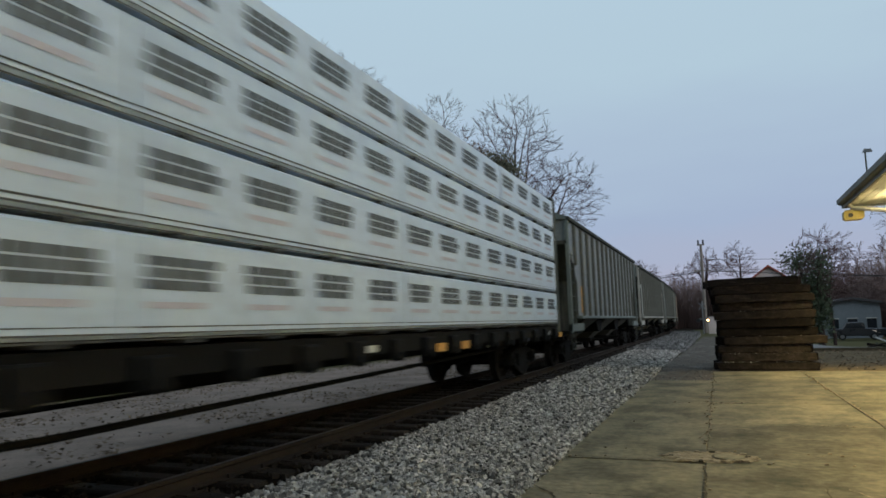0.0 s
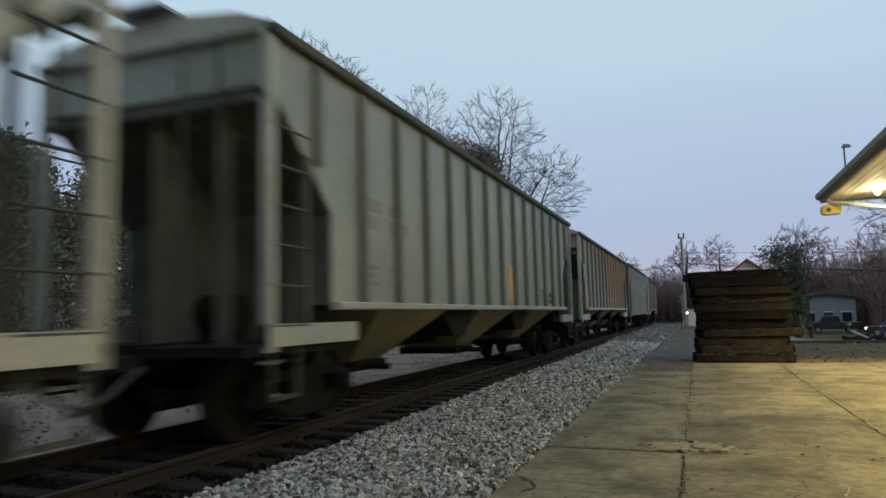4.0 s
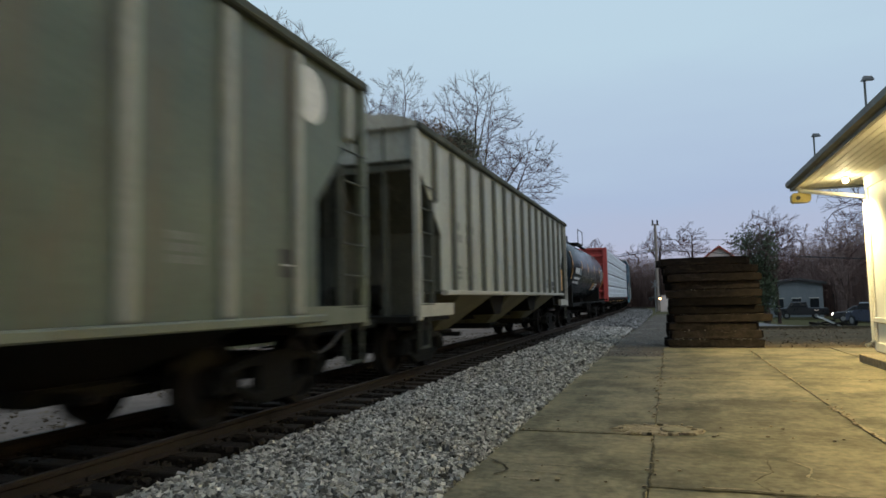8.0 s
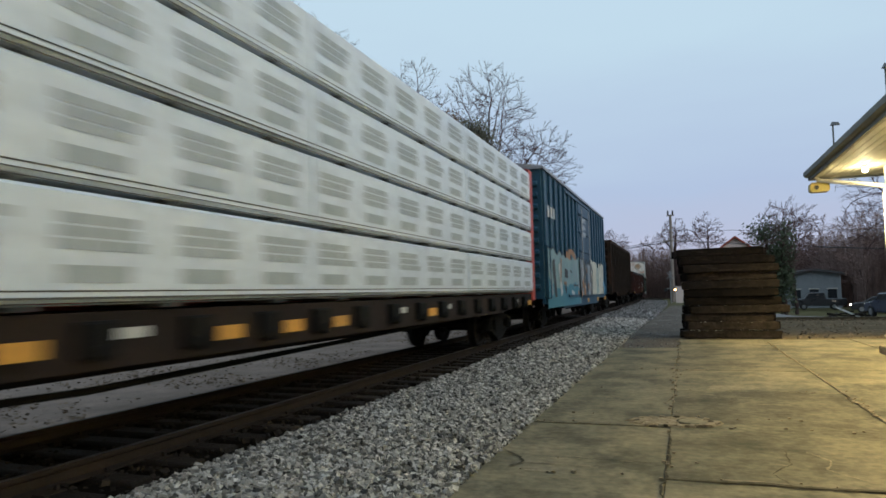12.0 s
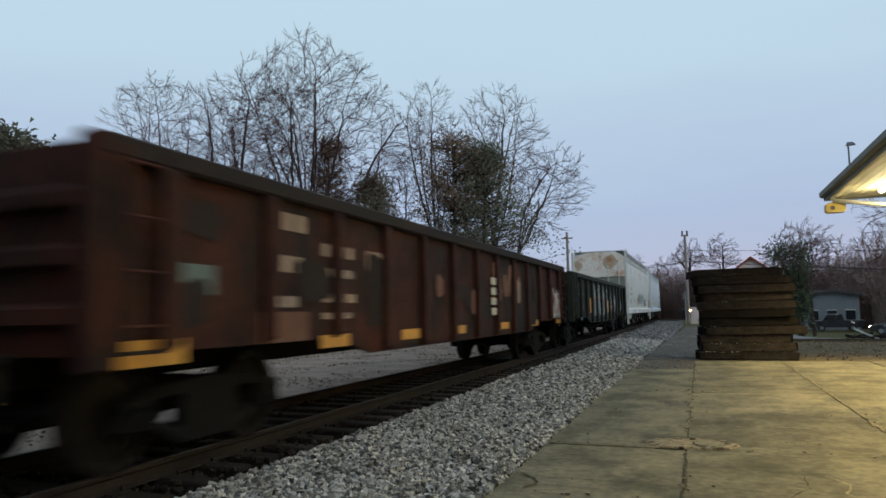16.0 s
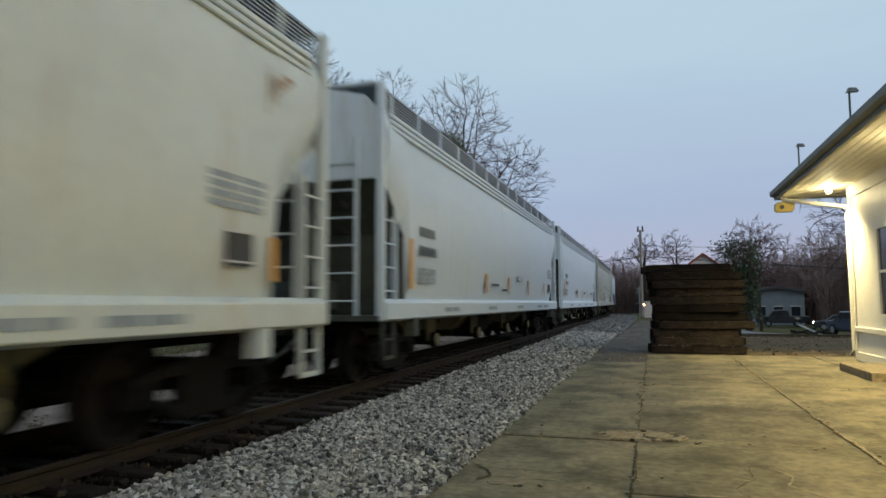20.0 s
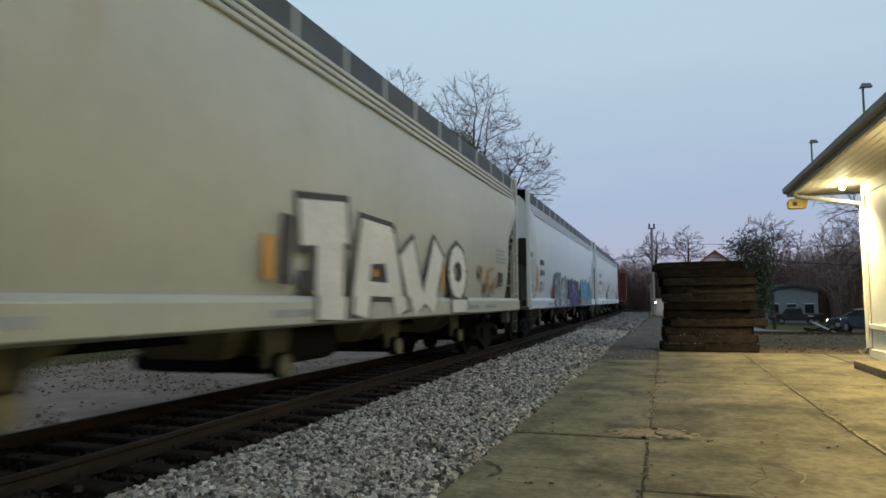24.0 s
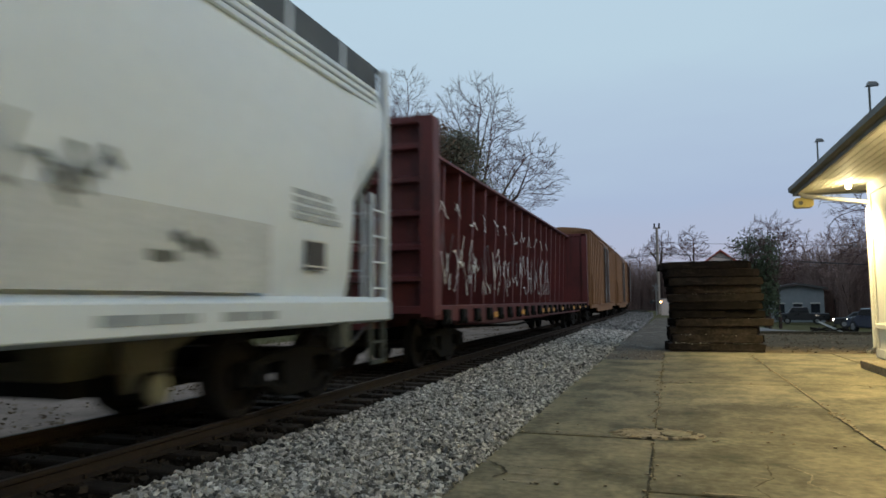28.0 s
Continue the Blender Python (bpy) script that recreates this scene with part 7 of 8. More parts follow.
    couplers(car, L)
    return car


def centre_beam(s0, s1, paint, label, load="", seed=1):
    L = s1 - s0
    car = start_car("centre_beam_flatcar", label, "flatcar", s0, s1)
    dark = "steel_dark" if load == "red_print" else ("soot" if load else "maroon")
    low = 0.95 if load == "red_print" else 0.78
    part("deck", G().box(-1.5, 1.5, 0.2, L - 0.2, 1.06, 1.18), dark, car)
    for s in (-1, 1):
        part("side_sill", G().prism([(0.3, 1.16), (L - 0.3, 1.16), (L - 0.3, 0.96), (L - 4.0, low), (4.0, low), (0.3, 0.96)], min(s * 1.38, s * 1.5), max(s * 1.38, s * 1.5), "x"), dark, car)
        rnd = random.Random(seed)
        k = 0
        while 0.9 + k * 1.02 < L - 0.6:
            y = 0.9 + k * 1.02
            me = cached(("winch", s), lambda: G().box(min(s * 1.48, s * 1.58), max(s * 1.48, s * 1.58), -0.14, 0.14, 0.86, 1.12, 0.02).cyl(0.06, min(s * 1.45, s * 1.62), max(s * 1.45, s * 1.62), "x", (0, 0.9), 10).mesh("strap_winch", "steel_dark"))
            part("strap_winch", me, "", car, at=(0, y, 0))
            if rnd.random() < 0.35:
                part("reflector", cached(("refl", s), lambda: G().box(min(s * 1.585, s * 1.595), max(s * 1.585, s * 1.595), 0.2, 0.55, 0.9, 1.02).mesh("reflector", "orange_tape")), "", car, at=(0, y, 0))
            elif rnd.random() < 0.15:
                part("reflector", cached(("refl_pale", s), lambda: G().box(min(s * 1.505, s * 1.515), max(s * 1.505, s * 1.515), 0.2, 0.5, 0.98, 1.06).mesh("reflector", "pale")), "", car, at=(0, y, 0))
            k += 1
        part("brake_pipe", G().rod((s * 0.9, 3.2, 0.72), (s * 0.9, L * 0.4, 0.55), 0.03).rod((s * 0.9, L * 0.4, 0.55), (s * 0.9, L - 3.2, 0.75), 0.03), "steel_dark", car)
    part("centre_sill", G().prism([(0, 1.06), (L, 1.06), (L, 0.78), (L - 3.6, 0.78), (L - 5, low - 0.2), (5, low - 0.2), (3.6, 0.78), (0, 0.78)], -0.3, 0.3, "x"), dark, car)
    for e, d in ((0.0, 1), (L, -1)):
        lo, hi = lambda a, b: min(e + d * a, e + d * b), lambda a, b: max(e + d * a, e + d * b)
        b = part("bulkhead", G().box(-1.5, 1.5, lo(0.42, 0.5), hi(0.42, 0.5), 1.18, 4.5), paint, car)
        for s in (-1, 1):
            part("bulkhead_post", G().box(min(s * 1.28, s * 1.54), max(s * 1.28, s * 1.54), lo(0.2, 0.55), hi(0.2, 0.55), 1.0, 4.52, 0.02), paint, b)
            part("bulkhead_post", G().prism([(e + d * 0.42, 1.1), (e + d * 0.1, 1.1), (e + d * 0.42, 3.6)], min(s * 0.42, s * 0.5), max(s * 0.42, s * 0.5), "x"), paint, b)
        for z in (1.6, 2.15, 2.75, 3.35, 3.95):
            part("bulkhead_rib", G().prism([(e + d * 0.44, z + 0.16), (e + d * 0.24, z + 0.1), (e + d * 0.24, z + 0.02), (e + d * 0.44, z - 0.02)], -1.28, 1.28, "x"), paint, b)
        part("bulkhead_cap", G().box(-1.5, 1.5, lo(0.2, 0.55), hi(0.2, 0.55), 4.42, 4.54), paint, b)
    wall = part("centre_beam", G().box(-0.05, 0.05, 0.5, L - 0.5, 1.18, 4.36), paint, car)
    part("top_chord", G().prism([(-0.72, 4.36), (0.72, 4.36), (0.72, 4.42), (0.2, 4.48), (-0.2, 4.48), (-0.72, 4.42)], 0.5, L - 0.5), paint, wall)
    k = 0
    while 1.2 + k * 1.22 < L - 0.8:
        y = 1.2 + k * 1.22
        part("beam_post", cached(("beam_post", paint), lambda: G().prism([(-0.5, 1.18), (0.5, 1.18), (0.62, 4.36), (-0.62, 4.36)], -0.06, 0.06).mesh("beam_post", paint)), "", wall, at=(0, y, 0))
        k += 1
    trucks(car, s0, (2.3, L - 2.3))
    couplers(car, L)
    if load:
        lumber(s0, L, load, seed)
    return car


def lumber(s0, L, load, seed):
    """Wrapped bundles, four tiers on both sides of the beam, each a thing that rides on the car."""
    rnd = random.Random(seed)
    y0, y1, tiers = 0.62, L - 0.62, 4
    nb = 5 if load == "red_print" else 4
    bl = (y1 - y0) / nb
    th = (4.42 - 1.2) / tiers
    wrap, ink = ("wrap", "print_dark") if load == "red_print" else ("wrap2", "print_green")
    for s in (-1, 1):
        for k in range(tiers):
            for j in range(nb):
                z, y = 1.2 + k * th, y0 + j * bl
                dx = rnd.uniform(-0.012, 0.012)
                xo = 1.56 + dx
                b = thing("lumber_bundle", "white-wrapped lumber bundle with %s on a flatcar" % ("dark and red print" if load == "red_print" else "grey-green print"), "lumber bundle", "lumber on a flatcar")
                RIDERS.append((b, s0 + y, 0.0, z, L, s0))
                g = G().box(min(s * 0.74, s * xo), max(s * 0.74, s * xo), 0.01, bl - 0.01, 0.05, th - 0.005, 0.025)
                part("wrap", g, wrap, b)
                for q in range(4):
                    yy = (q + 0.5) * bl / 4 + rnd.uniform(-0.1, 0.1)
                    part("sticker", G().box(min(s * 0.76, s * (xo + 0.005)), max(s * 0.76, s * (xo + 0.005)), yy - 0.05, yy + 0.05, 0.0, 0.05), "band", b)
                lines = G()
                for q in range(3):
                    zz = 0.03 + 0.045 * q
                    lines.poly([(s * (xo + 0.004), 0.02, zz), (s * (xo + 0.004), bl - 0.02, zz + rnd.uniform(-0.01, 0.01)), (s * (xo + 0.004), bl - 0.02, zz + 0.012), (s * (xo + 0.004), 0.02, zz + 0.012)])
                part("strapping", lines, "band", b)
                if s > 0:
                    count = round(bl / 1.2)
                    for q in range(count):
                        ya = 0.12 + q * bl / count
                        pr = G()
                        for rr in range(3):
                            cur, za = ya + rnd.uniform(0, 0.05), 0.40 + rr * 0.088
                            while cur < ya + 0.68:
                                w = rnd.uniform(0.07, 0.2)
                                pr.poly([(xo + 0.005, cur, za), (xo + 0.005, cur + w, za), (xo + 0.005, cur + w, za + 0.072), (xo + 0.005, cur, za + 0.072)])
                                cur += w + 0.02
                        tagged(part("printed_label", pr, ink, b), kind="stuff")
                        z0, z1, ink2 = (0.26, 0.31, "print_red") if load == "red_print" else (0.18, 0.30, "print_green")
                        part("printed_line", G().poly([(xo + 0.005, ya + 0.05, z0), (xo + 0.005, ya + 0.65, z0), (xo + 0.005, ya + 0.65, z1), (xo + 0.005, ya + 0.05, z1)]), ink2, b)


def boxcar(s0, s1, paint, label, eave=4.9, ribs=True, end_paint=None):
    L = s1 - s0
    car = start_car("boxcar", label, "boxcar", s0, s1)
    part("body", G().box(-1.48, 1.48, 0.12, L - 0.12, 1.0, eave), paint, car, bevel=0.01)
    part("roof", G().prism(ring_half([(1.56, eave - 0.05), (1.56, eave + 0.03), (0.8, eave + 0.16), (0.05, eave + 0.22)]), 0.05, L - 0.05), "galv" if end_paint is None else paint, car)
    dy0, dy1 = 6.95, 10.1
    for s in (-1, 1):
        part("side_sill", G().prism([(0.1, 1.05), (L - 0.1, 1.05), (L - 0.1, 0.85), (L - 2.9, 0.85), (L - 3.3, 0.64), (3.3, 0.64), (2.9, 0.85), (0.1, 0.85)], min(s * 1.42, s * 1.5), max(s * 1.42, s * 1.5), "x"), paint, car)
        k = 0
        while 0.3 + k * 0.92 < L - 0.2:
            y = 0.3 + k * 0.92
            if not (dy0 - 0.1 < y < dy1 + 0.1):
                me = cached(("box_rib", eave, paint), lambda: G().prism([(0, 1.02), (0.075, 1.06), (0.075, eave - 0.1), (0, eave - 0.06)], -0.1, 0.1).mesh("side_rib", paint, bevel=0.02))
                p = part("side_rib", me, "", car, at=(s * 1.48, y, 0))
                if s < 0:
                    p.rotation_euler = (0, 0, math.pi)
            k += 1
        door = part("sliding_door", G().box(min(s * 1.48, s * 1.56), max(s * 1.48, s * 1.56), dy0, dy1, 1.08, eave - 0.28, 0.01), paint, car)
        for q in range(5):
            z = 1.3 + q * (eave - 1.9) / 4.2
            part("door_rib", G().box(min(s * 1.555, s * 1.61), max(s * 1.555, s * 1.61), dy0 + 0.05, dy1 - 0.05, z, z + 0.07, 0.01), paint, door)
        for yy in (dy0 + 0.5, dy1 - 0.5):
            part("lock_rod", G().rod((s * 1.62, yy, 1.1), (s * 1.62, yy, eave - 0.35), 0.02), "galv", door)
        part("door_track", G().box(min(s * 1.48, s * 1.6), max(s * 1.48, s * 1.6), dy0 - 3.0, dy1 + 0.1, 1.0, 1.08), paint, car)
        part("door_track", G().box(min(s * 1.48, s * 1.58), max(s * 1.48, s * 1.58), dy0 - 3.0, dy1 + 0.1, eave - 0.26, eave - 0.18), paint, car)
        for e, d in ((0, 1), (L, -1)):
            ladder(car, s * 1.56, e + d * 0.22, e + d * 0.68, 1.0, 2.6, paint)
    for e, d in ((0, 1), (L, -1)):
        for q in range(10):
            z = 1.25 + q * (eave - 1.5) / 10
            ep = end_paint or paint
            part("end_corrugation", cached(("end_rib", e > 0, round(L, 2), ep), lambda: G().prism([(e + d * 0.12, 0.0), (e + d * 0.02, 0.06), (e + d * 0.02, 0.14), (e + d * 0.12, 0.2)], -1.36, 1.36, "x").mesh("end_corrugation", ep)), "", car, at=(0, 0, z))
    part("centre_sill", G().box(-0.25, 0.25, 0, L, 0.72, 1.0), "steel_dark", car)
    trucks(car, s0, (2.0, L - 2.0))
    couplers(car, L)
    return car


def gondola(s0, s1, paint, label, top=2.52, sill=0.78, pitch=1.3, name="gondola_car", floor=1.1, slack=0.0, chord=None, post_paint=None, bays=()):
    L = s1 - s0
    car = start_car(name, label, "gondola", s0, s1)
    W = 1.46
    part("floor", G().box(-W, W, 0.15, L - 0.15, floor, floor + 0.08), paint, car)
    for s in (-1, 1):
        side = part("side", G().prism([(0.1, top), (L - 0.1, top), (L - 0.1, floor - 0.1), (L - 3.4, floor - 0.1), (L - 4.2, sill), (4.2, sill), (3.4, floor - 0.1), (0.1, floor - 0.1)], min(s * W, s * (W + 0.03)), max(s * W, s * (W + 0.03)), "x"), paint, car)
        part("top_chord", G().box(min(s * (W - 0.05), s * (W + 0.14)), max(s * (W - 0.05), s * (W + 0.14)), 0.05, L - 0.05, top - 0.14, top + 0.02, 0.02), chord or paint, side)
        k = 0
        n = int((L - 0.5) / pitch)
        for k in range(n + 1):
            y = (L - n * pitch) / 2 + k * pitch
            z0 = sill if 4.2 < y < L - 4.2 else floor - 0.1
            me = cached(("gon_post", z0, top, paint), lambda: G().prism([(0, z0), (0.1, z0 + 0.06), (0.1, top - 0.14), (0, top - 0.12)], -0.07, 0.07).mesh("side_post", post_paint or paint, bevel=0.012))
            p = part("side_post", me, "", side, at=(s * (W + 0.03), y, 0))
            if s < 0:
                p.rotation_euler = (0, 0, math.pi)
    for e, d in ((0, 1), (L, -1)):
        lo, hi = lambda a, b: min(e + d * a, e + d * b), lambda a, b: max(e + d * a, e + d * b)
        end = part("end", G().box(-W, W, lo(0.1, 0.15), hi(0.1, 0.15), floor - 0.1, top), paint, car)
        q = 0
        while floor + 0.1 + q * 0.42 < top - 0.1:
            z = floor + 0.1 + q * 0.42
            part("end_rib", G().prism([(e + d * 0.12, z - 0.02), (e + d * 0.0, z + 0.03), (e + d * 0.0, z + 0.14), (e + d * 0.12, z + 0.2)], -W, W, "x"), paint, end)
            q += 1
        for s in (-1, 1):
            part("corner_post", G().box(min(s * (W - 0.06), s * (W + 0.12)), max(s * (W - 0.06), s * (W + 0.12)), lo(-0.02, 0.2), hi(-0.02, 0.2), floor - 0.2, top + 0.02, 0.02), paint, end)
            ladder(car, s * (W + 0.13), e + d * 0.2, e + d * 0.62, floor - 0.1, min(top, floor + 1.4), paint)
    part("centre_sill", G().box(-0.3, 0.3, -slack, L + slack, 0.72, floor), "steel_dark", car)
    for a, b in bays:  # discharge hoppers below the floor, each with a sloping sheet, a door and a lock
        for s in (-1, 1):
            x0, x1 = min(s * 0.32, s * 1.34), max(s * 0.32, s * 1.34)
            bay = part("hopper_bay", G().prism([(a, floor), (b, floor), (b, 0.74), (b - 0.2, 0.56), (b - 0.62, 0.56)], x0, x1, "x"), "steel_dark", car)
            part("bay_door", G().prism([(b + 0.006, 1.0), (b + 0.05, 1.0), (b + 0.05, 0.68), (b - 0.17, 0.5), (b - 0.2, 0.53), (b + 0.006, 0.73)], x0 + 0.04, x1 - 0.04, "x"), "post_brown", bay)
            part("door_lock", G().box(s * 1.0 - 0.05, s * 1.0 + 0.05, b - 0.1, b + 0.09, 0.6, 0.7, 0.01), "steel_dark", bay)
    if slack:
        for e in (-slack, L + slack - 0.25):
            part("end_sill", G().box(-1.35, 1.35, e, e + 0.25, 0.75, 1.05), "steel_dark", car)
        for e, d in ((0, -1), (L, 1)):
            part("end_platform", G().box(-1.4, 1.4, min(e, e + d * slack), max(e, e + d * slack), 1.0, 1.06), "steel_dark", car)
    trucks(car, s0, (1.8, L - 1.8))
    couplers(car, L)
    return car


# order from the head end, with places along the train in metres
centre_beam(-6.2, 18.0, "hop_dirty", "centre-beam flatcar loaded with white-wrapped lumber", "red_print", 3)
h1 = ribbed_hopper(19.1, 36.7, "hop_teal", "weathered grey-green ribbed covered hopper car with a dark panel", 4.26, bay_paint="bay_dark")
h2 = ribbed_hopper(38.0, 55.1, "hop_cream", "dirty cream-grey ribbed covered hopper car")
h3 = ribbed_hopper(56.4, 74.0, "hop_grey", "pale grey ribbed covered hopper car")
h4 = ribbed_hopper(75.4, 92.8, "hop_rust", "grey ribbed covered hopper car streaked with orange rust", 4.12)
h5 = ribbed_hopper(94.3, 111.0, "hop_green", "grey-green ribbed covered hopper car", sill=1.1, pitch=1.25, bay_paint="steel_dark")
h6 = ribbed_hopper(112.4, 129.9, "hop_cream", "cream-white ribbed covered hopper car with a round emblem")
tank = tank_car(131.3, 146.9)
centre_beam(148.1, 172.0, "red", "red centre-beam flatcar loaded with white-wrapped lumber", "green_print", 8)
bx = boxcar(173.3, 189.5, "blue", "blue ribbed boxcar covered with graffiti", 4.92)
wc = gondola(192.2, 206.7, "brown", "tall rusty brown ribbed coal gondola", 3.95, 0.8, 0.96, "high_side_gondola_car", 1.15, 0.9, post_paint="post_brown", bays=((3.4, 5.5), (7.5, 9.2), (9.4, 11.0)))
rg = gondola(208.1, 225.2, "redbrown", "oxide-red ribbed gondola car with faded graffiti", 2.55, chord="soot")
bg = gondola(226.6, 243.2, "blackgon", "black weathered gondola car with pale graffiti", 2.5)
p1 = pellet_hopper(244.4, 263.6, "hop_drip", "white covered hopper car with rust stains and faded graffiti", grating=True, dirty="hop_drip", end_paint="hop_endrust")
p2 = pellet_hopper(265.0, 284.2, "hop_white", "clean white smooth-sided covered hopper car", grating=True)
p3 = pellet_hopper(285.5, 304.8, "hop_white", "white smooth-sided covered hopper car with dark stencils", grating=True)
p4 = pellet_hopper(306.2, 325.6, "hop_stain", "cream-white covered hopper car with white block graffiti")
p5 = pellet_hopper(327.0, 346.5, "hop_white", "white covered hopper car with colourful graffiti along its sill")
p6 = pellet_hopper(347.9, 367.4, "hop_white", "white covered hopper car with dark stencilled marks and tags")
r1 = centre_beam(369.0, 392.6, "maroon", "empty maroon centre-beam flatcar with pale graffiti", "", 5)
y1 = boxcar(394.0, 410.2, "yellowbox", "faded yellow boxcar with a dark door", 4.9, end_paint="redbrown")
y2 = boxcar(411.6, 427.8, "yellowbox", "faded yellow boxcar with a dark door", 4.9, end_paint="redbrown")
y3 = boxcar(429.2, 445.4, "redbrown", "dark red boxcar at the tail of the train", 4.9, end_paint="redbrown")

SX = 1.5
for car, seed in ((h1, 1), (h2, 2), (h3, 3), (h4, 4), (h5, 5), (h6, 6)):
    for r in range(2):
        y = 2.3 + 0.88 * r
        stencil(car, SX, y, 2.36, 0.62, 0.46, 2, "soot" if car is h5 else "faint_stencil", seed=seed * 7 + r)
        stencil(car, SX, y, 1.65, 0.55, 0.3, 3, "faint_stencil", seed=seed * 9 + r)
    y = 4.75 if car is h2 else 13.7 + 0.3 * (seed % 3)
    panel(car, SX, y, y + 0.42, 1.54, 1.84, "blackpaint", "lettered_panel")
    panel(car, SX + 0.006, y + 0.03, y + 0.39, 1.66, 1.68, "pale", "lettered_line")
    stencil(car, SX, 12.6, 1.6, 0.5, 0.3, 3, "faint_stencil", seed=seed * 5)
panel(h1, SX, 7.72, 8.5, 1.44, 4.1, "greypaint", "dark_panel", "darker grey replacement panel")
for car, y in ((h1, 2.1), (h2, 12.0), (h3, 9.5), (h4, 2.1), (h6, 11.2), (h6, 15.9)):
    panel(car, SX, y, y + 0.22, 1.55, 2.35, "orange_tape", "reflector_strip")
em = G().cyl(0.36, SX, SX + 0.012, "x", (15.5, 3.72), 24)
part("emblem", em, "whitepaint", h6, "round white emblem plate")
em2 = G().cyl(0.33, SX, SX + 0.012, "x", (14.95, 3.68), 24)
part("emblem", em2, "pale", h5, "round pale emblem plate")
strokes(h6, SX, 5.2, 7.4, 1.8, 2.5, "greypaint", 61, 4, 0.05)
# boxcar paint
def field(car, x, y0, y1, z0, tops, paint, name, label="", seed=1):
    """A large sprayed area with a ragged top."""
    r = random.Random(seed)
    n = 26
    g = G()
    top = [(y1 + (y0 - y1) * k / n, float(np.interp(k / n, [0, 0.33, 0.66, 1], tops)) + r.uniform(-0.09, 0.09)) for k in range(n + 1)]
    g.poly([(x, y0, z0), (x, y1, z0)] + [(x, y, z) for y, z in top])
    return part(name, g, paint, car, label)


def patches(car, x, y0, y1, z0, z1, paint, count, size, seed, round_ones=False, name="sprayed_patch"):
    r = random.Random(seed)
    for k in range(count):
        g = G()
        cy, cz, w, h = r.uniform(y0, y1), r.uniform(z0, z1), r.uniform(*size) * 1.3, r.uniform(*size)
        if round_ones:
            blob(g, x + 0.0006 * k, cy, cz, w, h, r, 14, 0.2)
        else:
            shard(g, x + 0.0006 * k, cy, cz, w, h, r)
        part(name, g, paint, car)


field(bx, 1.558, 0.2, 7.0, 0.72, (2.47, 2.44, 2.47, 2.6), "blackpaint", "graffiti_outline", "black sprayed edge", 1)
field(bx, 1.561, 0.2, 7.0, 0.72, (2.42, 2.39, 2.42, 2.55), "mint", "graffiti_field", "pale mint sprayed field", 1)
field(bx, 1.565, 0.2, 6.7, 0.72, (1.5, 1.45, 1.3, 1.6), "teal", "graffiti_field", "teal sprayed field", 2)
for k, (ya, za, yb, zb, w) in enumerate(((3.7, 2.5, 4.6, 2.42, 0.24), (4.3, 2.6, 5.3, 2.62, 0.2), (5.1, 2.58, 5.8, 2.44, 0.24))):
    g = G()
    on_side(g, bar(ya, za, yb, zb, w), 1.563 + 0.0005 * k, 1.563, 0.0)
    part("sprayed_cloud", g, "orange", bx, "orange sprayed cloud")
for k, (ya, za, yb, zb, w, m) in enumerate(((3.3, 1.85, 3.9, 1.78, 0.3, "blackpaint"), (3.1, 1.5, 3.6, 1.46, 0.12, "orange"), (4.2, 1.9, 4.4, 1.6, 0.2, "greypaint"), (4.4, 1.95, 4.9, 1.85, 0.05, "blackpaint"), (5.3, 2.2, 5.35, 1.3, 0.16, "greypaint"), (5.9, 2.3, 5.95, 1.5, 0.18, "greypaint"), (5.1, 1.42, 6.6, 1.4, 0.06, "blackpaint"), (4.6, 1.2, 5.3, 1.1, 0.14, "pale"), (4.35, 1.0, 4.95, 0.96, 0.14, "orange"), (3.9, 1.05, 4.4, 0.85, 0.2, "blackpaint"), (6.2, 0.8, 6.45, 1.15, 0.4, "orange"), (6.3, 1.5, 6.9, 1.35, 0.3, "greypaint"), (3.5, 1.2, 3.3, 1.4, 0.25, "blackpaint"), (1.2, 2.2, 1.5, 1.0, 0.4, "blackpaint"), (2.2, 2.1, 2.6, 1.1, 0.35, "pale"), (2.6, 2.3, 2.4, 1.5, 0.2, "orange"), (0.6, 1.9, 0.9, 1.1, 0.3, "greypaint"))):
    g = G()
    on_side(g, bar(ya, za, yb, zb, w), 1.569 + 0.0004 * k, 1.569, 0.0)
    part("sprayed_stroke", g, m, bx)
wild_letters(bx, 1.62, 6.7, 10.0, 0.95, 2.45, ("greypaint", "stencil", "blue"), "blackpaint", ("pale", "orange", "pale", "greywash"), 8, 5, 1.62, 0.0)
patches(bx, 1.645, 6.7, 8.7, 0.8, 1.5, "orange", 6, (0.25, 0.5), 11)
wild_letters(bx, 1.563, 10.2, 14.6, 0.95, 2.55, ("cream", "cream", "palegreen"), "cream", ("whitepaint", "greypaint", "blue", "palegreen"), 13, 5, 1.563, 0.0)
patches(bx, 1.59, 14.6, 15.6, 0.95, 1.5, "sky_blue", 3, (0.3, 0.5), 12)
stencil(bx, 1.565, 0.5, 3.4, 1.5, 0.5, 1, "pale", seed=3)
stencil(bx, 1.62, 7.45, 3.3, 1.15, 0.85, 3, "greywash", seed=4)
for y in (3.7, 9.3, 12.6, 15.6):
    panel(bx, 1.5, y, y + 0.45, 0.72, 0.9, "orange_tape", "reflector")
